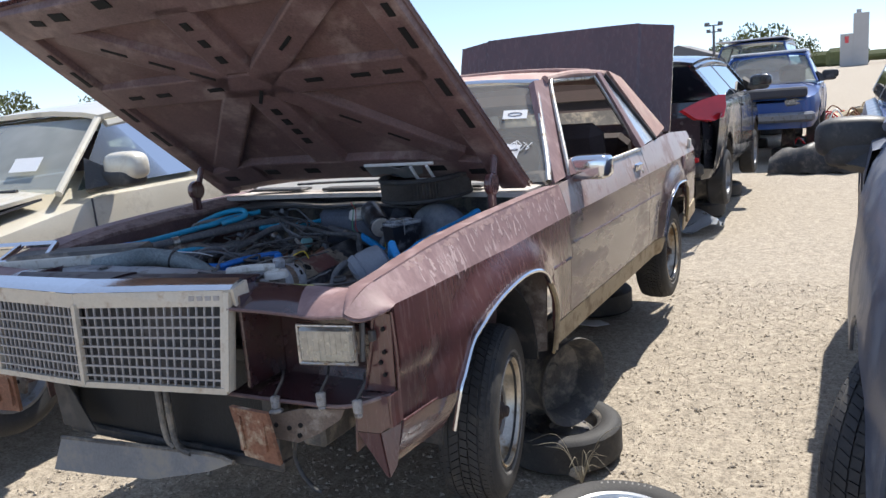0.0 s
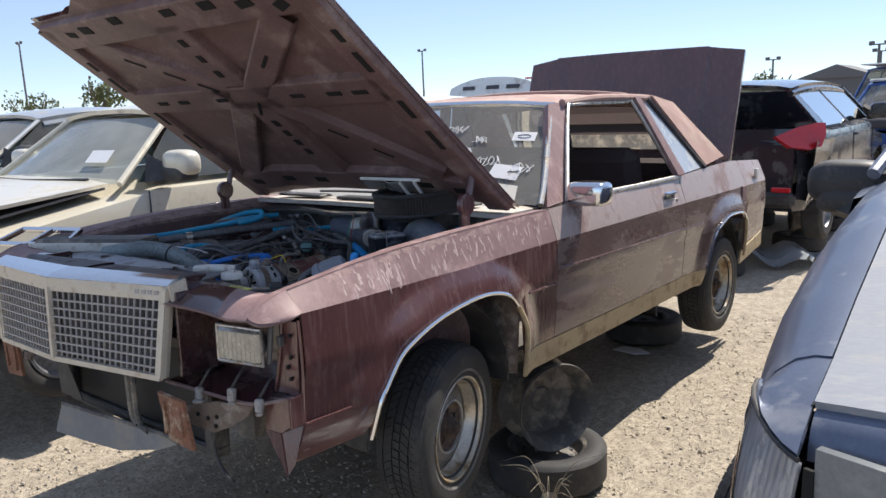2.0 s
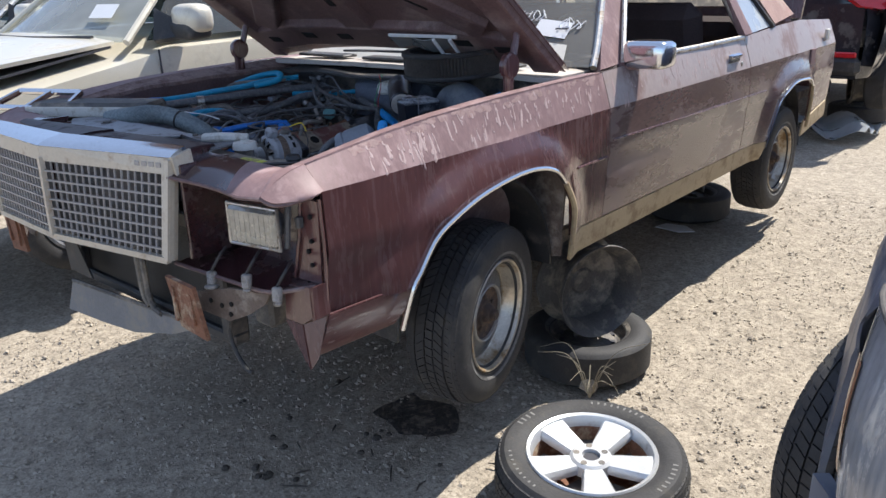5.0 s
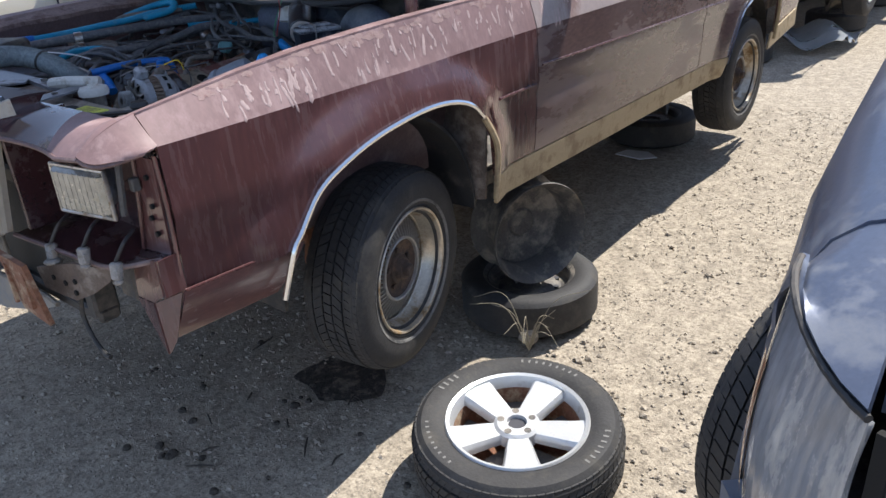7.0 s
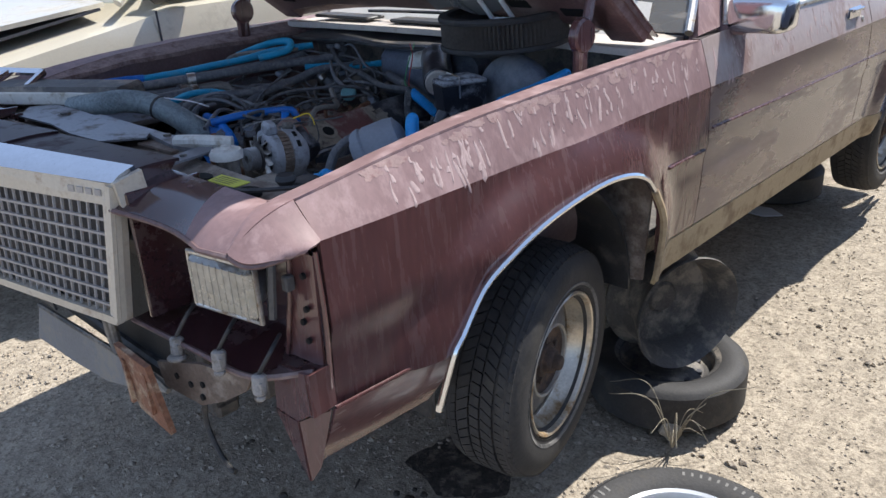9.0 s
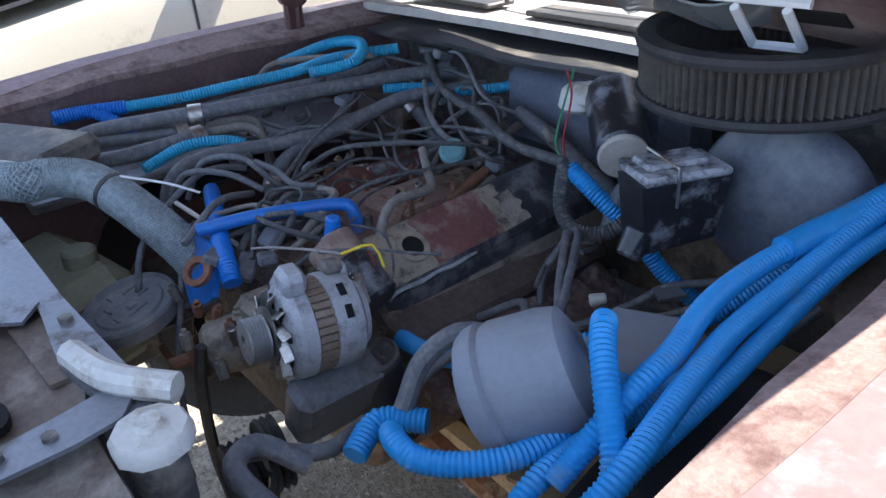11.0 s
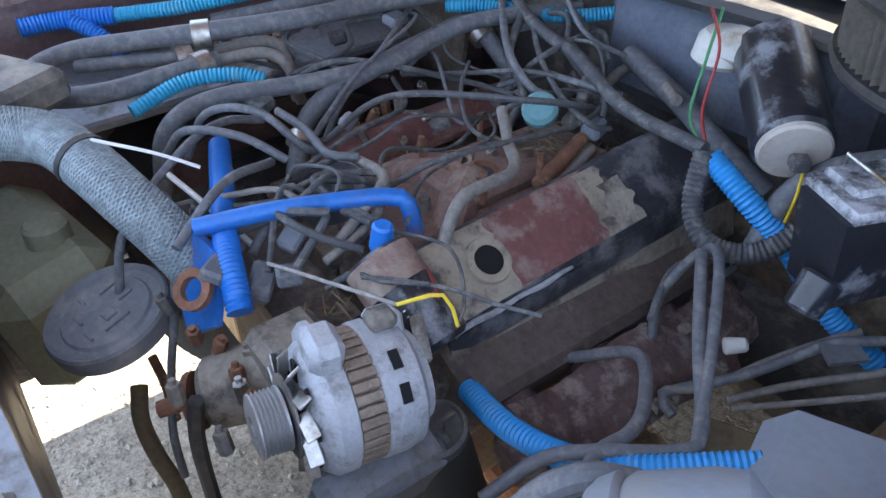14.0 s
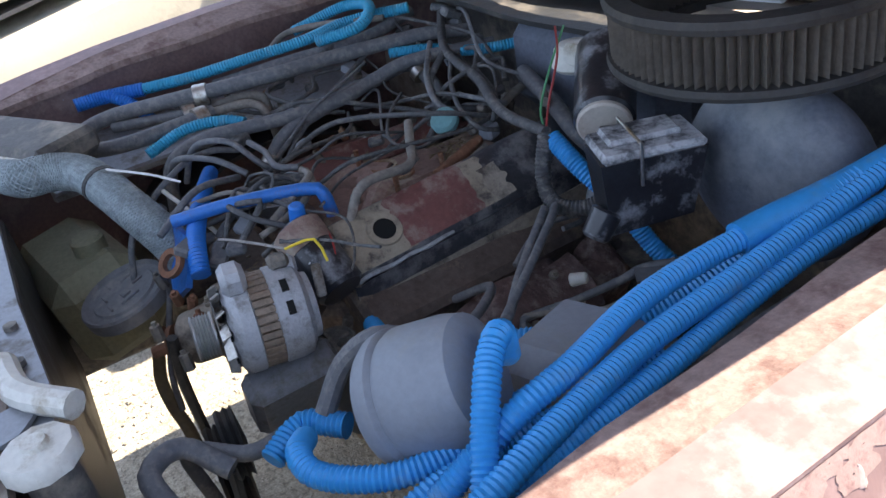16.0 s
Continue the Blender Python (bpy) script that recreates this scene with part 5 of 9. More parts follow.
for y in (-0.10, 0.03, 0.15, 0.26):
    part("runner", Mesh().tube([(0.14, y, 0.935), (0.185, y, 0.930), (0.215, y + 0.012, 0.89)], [0.034, 0.030, 0.032], 12), M_manifold, mani)
    part("runner_bolt", Mesh().cyl((0.185, y + 0.05, 0.915), (0.20, y + 0.05, 0.922), 0.010, n=6), M_greydark, mani)
part("heat_shield", Mesh().grid(lambda y, t: (0.20 + 0.085 * t, y, 0.958 - 0.06 * t * t + 0.010 * math.sin(y * 30)), frange(-0.13, 0.20, 16), frange(0, 1, 5)), M_manifold, engine, "purple-brown flaking heat shield", solid=0.004)
# alternator
AX = V((0.13, 0.985, -0.08)).normalized()
AM = Matrix.Translation((0.160, -0.400, 1.087)) @ AX.to_track_quat("Z", "Y").to_matrix().to_4x4() @ Matrix.Diagonal((0.92, 0.92, 0.80, 1))


def alt_part(name, me, material, label=""):
    return part(name, me, material, engine, label)


pr = [(0.012, 0.0), (0.030, 0.0), (0.034, 0.002)]
for i in range(6):
    pr += [(0.034, 0.004 + 0.005 * i), (0.030, 0.0065 + 0.005 * i)]
pr += [(0.034, 0.034), (0.034, 0.037), (0.012, 0.037)]
alt_part("alternator_pulley", Mesh().lathe(pr, 32, AM).lathe([(0, 0.012), (0.014, 0.012), (0.014, 0.0)], 12, AM), M_alu, "ribbed alternator pulley")
fan = alt_part("alternator_fan", Mesh().lathe([(0.012, 0.040), (0.045, 0.041), (0.045, 0.044), (0.012, 0.044)], 24, AM), M_greydark, "bladed alternator fan")
for i in range(12):
    part("blade", Mesh().box((0, 0, 0), (0.034, 0.003, 0.018), AM @ pose(0, 0, 0, 0, 0, i * 30) @ Matrix.Translation((0.052, 0, 0.050)) @ pose(0, 0, 0, 25, 0, 35), b=0.001), M_dull, fan)
hf = Mesh().lathe([(0.02, 0.058), (0.05, 0.058), (0.066, 0.066), (0.074, 0.078), (0.074, 0.100), (0.068, 0.104)], 36, AM)
ah = alt_part("alternator_housing", hf, M_castwhite, "pale cast front housing")
for size, ang, rad, ax_ in (((0.040, 0.050, 0.042), 96, 0.085, 0.084), ((0.045, 0.055, 0.034), 262, 0.080, 0.086), ((0.03, 0.09, 0.030), 70, 0.066, 0.088)):
    part("ear", Mesh().box((0, 0, 0), size, AM @ pose(0, 0, 0, 0, 0, ang) @ Matrix.Translation((rad, 0, ax_)), b=0.010), M_castwhite, ah)
for a in range(0, 360, 40):
    alt_part("housing_slot", Mesh().box((0, 0, 0), (0.022, 0.012, 0.004), AM @ pose(0, 0, 0, 0, 0, a) @ Matrix.Translation((0.050, 0, 0.0575))), M_hole)
st = Mesh()
for i in range(36):
    st.box((0, 0, 0), (0.006, 0.010, 0.034), AM @ pose(0, 0, 0, 0, 0, i * 10) @ Matrix.Translation((0.069, 0, 0.119)), b=0.001)
st.lathe([(0.066, 0.1), (0.066, 0.138)], 36, AM)
tagged(alt_part("alternator_stator", st, M_copper, "brown ridged stator band"), kind="stuff")
hr = Mesh().lathe([(0.068, 0.134), (0.074, 0.138), (0.074, 0.165), (0.070, 0.185), (0.058, 0.194), (0.052, 0.196), (0.050, 0.206), (0.0, 0.208)], 36, AM)
hr.box((0, 0, 0), (0.03, 0.04, 0.04), AM @ pose(0, 0, 0, 0, 0, 70) @ Matrix.Translation((0.068, 0, 0.175)), b=0.006)
alt_part("alternator_rear", hr, M_castwhite, "pale cast rear housing")
for a in (-35, -10, 15, 40, 66, 118, 145):
    alt_part("alternator_slot", Mesh().box((0, 0, 0), (0.004, 0.020, 0.012), AM @ pose(0, 0, 0, 0, 0, a) @ Matrix.Translation((0.0738, 0, 0.160))), M_hole)
alt_part("alternator_plug", Mesh().box((0, 0, 0), (0.02, 0.03, 0.035), AM @ pose(0, 0, 0, 0, 0, 82) @ Matrix.Translation((0.082, 0, 0.165)), b=0.006), M_greydark)
alt_part("alternator_bracket", Mesh().box((0.20, -0.30, 0.97), (0.06, 0.14, 0.10), pose(0, 0, 0, 0, 20, 0), b=0.012), M_alublue)

# belt pulleys, pump, pump bracket
part("crank_pulley", Mesh().lathe([(0, 0), (0.03, 0), (0.05, 0.012), (0.075, 0.0), (0.078, 0.006), (0.070, 0.012), (0.078, 0.018), (0.070, 0.024), (0.078, 0.030), (0.070, 0.036), (0.078, 0.042), (0, 0.045)], 32, ring_matrix((0.10, -0.44, 0.80), (0.1, 1, 0))), M_black, engine)
part("pump_pulley", Mesh().lathe([(0, 0), (0.02, 0), (0.03, 0.01), (0.05, 0.0), (0.053, 0.005), (0.047, 0.01), (0.053, 0.015), (0.047, 0.02), (0.053, 0.025), (0, 0.03)], 28, ring_matrix((0.20, -0.42, 0.93), (0.1, 1, 0))), M_black, engine)
part("drive_belt", Mesh().tube([(0.245, -0.425, 0.93), (0.19, -0.43, 0.81), (0.10, -0.43, 0.72), (0.02, -0.43, 0.80), (0.03, -0.43, 0.95), (0.04, -0.42, 1.03)], 0.009, 6), M_black, engine)
part("pump_body", Mesh().cyl((0.0, -0.40, 0.99), (0.06, -0.27, 1.02), 0.042, 0.05, 18, 0.008).box((0.05, -0.31, 1.05), (0.08, 0.08, 0.05), b=0.012), M_tanflange, engine)
part("pump_flange", Mesh().cyl((-0.005, -0.415, 0.985), (-0.001, -0.408, 0.987), 0.034, n=20).cyl((-0.022, -0.45, 0.98), (0.0, -0.40, 0.99), 0.010, n=10), M_rust, engine)
part("air_valve_disc", Mesh().lathe([(0, 0.012), (0.055, 0.012), (0.058, 0.008), (0.070, 0.008), (0.076, 0.014), (0.079, 0.010), (0.079, -0.012), (0.06, -0.02), (0, -0.02)], 40, ring_matrix((-0.178, -0.450, 1.008), (0.05, -0.22, 0.97))), M_disc, engine, "round grey diaphragm cover with raised ribs")
DM = ring_matrix((-0.178, -0.450, 1.008), (0.05, -0.22, 0.97))
for x, y, w, l in ((-0.03, 0.025, 0.004, 0.03), (-0.015, -0.03, 0.02, 0.004), (0.0, 0.03, 0.004, 0.02), (0.03, 0.0, 0.004, 0.035), (0.02, -0.035, 0.018, 0.004), (-0.04, -0.01, 0.014, 0.004), (0.01, 0.0, 0.016, 0.016)):
    part("disc_rib", Mesh().box((0, 0, 0), (w, l, 0.005), DM @ Matrix.Translation((x, y, 0.013)), b=0.001), M_disc, engine)
for a in (40, 140):
    part("disc_spigot", Mesh().cyl(DM @ V((0.07 * math.cos(radians(a)), 0.07 * math.sin(radians(a)), -0.01)), DM @ V((0.10 * math.cos(radians(a)), 0.10 * math.sin(radians(a)), -0.012)), 0.009, 0.006, 10), M_greydark, engine)
part("overflow_tank", Mesh().box((-0.42, -0.50, 0.93), (0.30, 0.17, 0.20), pose(0, 0, 0, 8, 0, 10), b=0.035).cyl((-0.36, -0.47, 1.02), (-0.36, -0.47, 1.06), 0.03, n=16, b=0.005), M_olive, coupe, "olive plastic overflow tank")

# ignition coil, water neck, vacuum cup
coil = empty_part("ignition_coil", coupe, "dark ignition coil with a blue cap")
part("coil_body", Mesh().cyl((0.045, -0.195, 1.118), (0.146, -0.179, 1.046), 0.040, 0.039, 28, 0.006), M_scuffed, coil)
part("coil_band", Mesh().cyl((0.049, -0.194, 1.115), (0.083, -0.189, 1.091), 0.0412, 0.0410, 28), M_brown, coil)
part("coil_tip", Mesh().cyl((0.046, -0.186, 1.125), (0.051, -0.184, 1.160), 0.014, 0.012, 14, 0.003), M_bluedark, coil)
for i in range(4):
    part("coil_print", Mesh().box((0.122 + 0.006 * i, -0.200 + 0.001 * i, 1.1005 - 0.0045 * i), (0.002, 0.022, 0.0015), pose(0, 0, 0, 0, 42, 15)), M_paper, coil)
part("coil_connector", Mesh().box((0.160, -0.213, 1.090), (0.05, 0.014, 0.011), pose(0, 0, 0, 0, 40, -20), b=0.003), M_socket, coil)
part("vacuum_cup", Mesh().lathe([(0.0, 0.0), (0.045, 0.0), (0.050, 0.006), (0.050, 0.032), (0.046, 0.032), (0.044, 0.010), (0.0, 0.010)], 32, ring_matrix((-0.14, -0.150, 1.075), (0.1, -0.15, 1.0))).box((-0.125, -0.14, 1.10), (0.03, 0.02, 0.025), b=0.004).box((-0.155, -0.155, 1.095), (0.02, 0.03, 0.015), b=0.003), M_alublue, engine, "open round grey cup")
part("blue_bracket", Mesh().slab([(-0.13, -0.345, 1.13), (-0.05, -0.335, 1.125), (-0.01, -0.37, 1.07), (-0.06, -0.39, 1.03), (-0.12, -0.375, 1.05)], 0.010), M_bluepipe, engine, "blue painted bracket")
part("bracket_ring", Mesh().lathe([(0.024, -0.003), (0.024, 0.006), (0.014, 0.006), (0.014, -0.003)], 20, ring_matrix((-0.045, -0.372, 1.10), (0.3, -0.6, 0.7)), close=True), M_rust, engine)

# blower housing, wiper motor, brake parts
part("heater_box", Mesh().box((0.02, 0.47, 1.15), (0.46, 0.15, 0.20), b=0.04), M_duct, coupe, "grey heater box on the firewall")
part("blower", Mesh().cyl((0.12, 0.375, 1.235), (0.246, 0.255, 1.185), 0.050, 0.047, 28, 0.006), M_scuffed, coupe, "black blower cylinder with a white end cap")
part("blower_cap", Mesh().cyl((0.243, 0.258, 1.1865), (0.252, 0.249, 1.183), 0.042, n=28, b=0.003), M_cowl, coupe)
part("blower_plug", Mesh().box((0.265, 0.24, 1.18), (0.022, 0.022, 0.016), pose(0, 0, 0, 0, 0, 45), b=0.003), M_wire, coupe)
part("wiper_motor", Mesh().cyl((0.06, 0.36, 1.20), (0.06, 0.36, 1.245), 0.042, 0.036, 24, 0.008).box((0.09, 0.35, 1.235), (0.05, 0.05, 0.04), b=0.008), M_white, coupe, "white wiper motor")
mc = empty_part("master_cylinder", coupe, "black brake master cylinder with a chipped white lid")
MM = Matrix.Translation((0.378, 0.207, 1.172)) @ pose(0, 0, 0, 0, 0, 66)
part("reservoir_lid", Mesh().box((0, 0, 0.042), (0.140, 0.088, 0.014), MM, b=0.005).box((-0.01, 0, 0.052), (0.10, 0.055, 0.010), MM, b=0.004), M_chipped, mc)
part("reservoir_body", Mesh().add([(-0.072, -0.038, 0.035), (0.072, -0.038, 0.035), (0.072, 0.038, 0.035), (-0.072, 0.038, 0.035), (-0.06, -0.034, -0.075), (0.055, -0.034, -0.065), (0.055, 0.034, -0.065), (-0.06, 0.034, -0.075)], [(0, 1, 2, 3), (4, 7, 6, 5), (0, 4, 5, 1), (1, 5, 6, 2), (2, 6, 7, 3), (3, 7, 4, 0)], MM), M_scuffed, mc)
part("lid_clip", Mesh().tube([MM @ V(p) for p in ((-0.02, -0.046, 0.0), (-0.02, -0.046, 0.06), (-0.02, 0.046, 0.06), (-0.02, 0.046, 0.0))], 0.0025, 6, smooth=False), M_dull, mc)
part("outlet", Mesh().cyl(MM @ V((-0.06, -0.02, -0.04)), MM @ V((-0.085, -0.03, -0.075)), 0.022, 0.020, 16, 0.004), M_scuffed, mc)
part("brake_booster", Mesh().lathe([(0, 0), (0.05, 0.0), (0.10, 0.012), (0.132, 0.035), (0.138, 0.05), (0.138, 0.07), (0.12, 0.10), (0, 0.11)], 44, ring_matrix((0.475, 0.30, 1.13), (-0.05, 1, 0.10))), M_duct, coupe, "large dusty black brake booster")

# charcoal canister and box behind it
part("charcoal_canister", Mesh().lathe([(0, 0.004), (0.030, 0.004), (0.034, 0.0), (0.056, 0.0), (0.060, 0.005), (0.072, 0.008), (0.078, 0.018), (0.080, 0.032), (0.074, 0.037), (0.077, 0.045), (0.072, 0.10), (0.066, 0.122), (0.045, 0.132), (0, 0.134)], 44, ring_matrix((0.460, -0.260, 1.095), (0.7, 0.7, 0.45))), M_canister, coupe, "grey charcoal canister")
part("canister_pipe", Mesh().tube([(0.435, -0.20, 1.140), (0.405, -0.235, 1.145), (0.385, -0.275, 1.115), (0.395, -0.315, 1.07)], 0.0125, 10), M_hose, coupe)
part("relay_box", Mesh().box((0.515, -0.035, 1.062), (0.150, 0.16, 0.085), pose(0, 0, 0, -6, -4, 20), b=0.026), M_canister, coupe, "grey plastic box")
part("pump_reservoir", Mesh().cyl((0.215, -0.21, 0.86), (0.205, -0.232, 1.0), 0.04, 0.036, 24, 0.006), M_black, engine)
part("reservoir_cap", Mesh().lathe([(0, 0.012), (0.010, 0.012), (0.012, 0.004), (0.030, 0.004), (0.032, 0.010), (0.036, 0.006), (0.036, -0.006), (0, -0.006)], 30, ring_matrix((0.205, -0.232, 1.004), (0.1, -0.15, 1))).box((0.205, -0.233, 1.014), (0.056, 0.006, 0.006), b=0.001).box((0.205, -0.233, 1.014), (0.006, 0.056, 0.006), b=0.001), M_greydark, engine, "ribbed black reservoir cap")
part("teal_valve", Mesh().lathe([(0, 0.012), (0.02, 0.012), (0.026, 0.006), (0.026, -0.006), (0.012, -0.012), (0.008, -0.03), (0, -0.03)], 24, ring_matrix((-0.084, 0.164, 1.133), (0.4, -0.5, 0.75))), M_tealcap, engine, "teal plastic vacuum valve")
part("sensor", Mesh().cyl((0.01, 0.08, 1.085), (-0.03, 0.20, 1.10), 0.012, 0.010, 12, 0.003), M_rust, engine)
part("sensor_lead", Mesh().cyl((0.03, 0.08, 1.075), (-0.01, 0.20, 1.09), 0.008, 0.008, 12, 0.002), M_tanhose, engine)
part("sensor_plug", Mesh().box((-0.035, 0.225, 1.105), (0.03, 0.035, 0.03), pose(0, 0, 0, 0, 0, 20), b=0.006), M_canister, engine)
part("brake_bracket", Mesh().slab([(0.375, 0.18, 1.02), (0.40, 0.21, 1.025), (0.425, 0.20, 1.02), (0.40, 0.165, 1.015)], 0.006), M_alublue, coupe)
part("white_plug", Mesh().cyl((0.296, 0.125, 0.985), (0.315, 0.145, 0.99), 0.011, 0.009, 12, 0.003), M_white, coupe)

# air filter ring resting on the brake parts
af = thing("air_filter", "dark pleated round air filter element set on the brake parts", "car part")
FM = Matrix.Translation((0.405, 0.392, 1.291)) @ pose(0, 0, 0, 2, -1, 0) @ Matrix.Diagonal((1.11, 1.11, 0.98, 1))
part("rim_lower", Mesh().lathe([(0.150, 0.0), (0.176, 0.0), (0.178, 0.006), (0.176, 0.014), (0.150, 0.014)], 56, FM, close=True), M_rubber, af)
part("rim_upper", Mesh().lathe([(0.150, 0.082), (0.176, 0.082), (0.178, 0.090), (0.174, 0.098), (0.150, 0.098)], 56, FM, close=True), M_rubber, af)
pl = Mesh()
for i in range(90):
    a = math.radians(i * 4)
    for da, r in ((0, 0.172), (2, 0.157)):
        aa = a + math.radians(da)
        pl.v += [tuple(FM @ V((r * math.cos(aa), r * math.sin(aa), z))) for z in (0.012, 0.084)]
for i in range(180):
    j = (i + 1) % 180
    pl.f.append((i * 2, j * 2, j * 2 + 1, i * 2 + 1))
part("pleats", pl, M_pleat, af, "dark pleats", flat=True)
lb = thing("lamp_lens_scrap", "clear plastic lamp lens with a white frame", "car part")
LB = Matrix.Translation((0.37, 0.335, 1.395)) @ pose(0, 0, 0, 8, 0, 10)
M_clear = glass_mat("scratched_clear_plastic", (0.9, 0.93, 0.95), 0.35, (0.75, 0.78, 0.8))
part("lens_shell", Mesh().grid(lambda u, t: LB @ V((-0.19 + 0.30 * u, -0.03 + 0.07 * t, 0.045 - 0.06 * t + 0.012 * math.sin(u * 9))), frange(0, 1, 12), frange(0, 1, 4)), M_clear, lb, solid=0.004)
for a, b2 in (((0.02, -0.05, 0.04), (0.03, 0.0, -0.03)), ((0.09, -0.05, 0.04), (0.10, 0.0, -0.03)), ((0.03, 0.0, -0.03), (0.10, 0.0, -0.03)), ((-0.19, -0.03, 0.05), (0.12, -0.05, 0.05))):
    part("frame_bar", Mesh().tube([LB @ V(a), LB @ V(b2)], 0.007, 6, smooth=False), M_paper, lb)

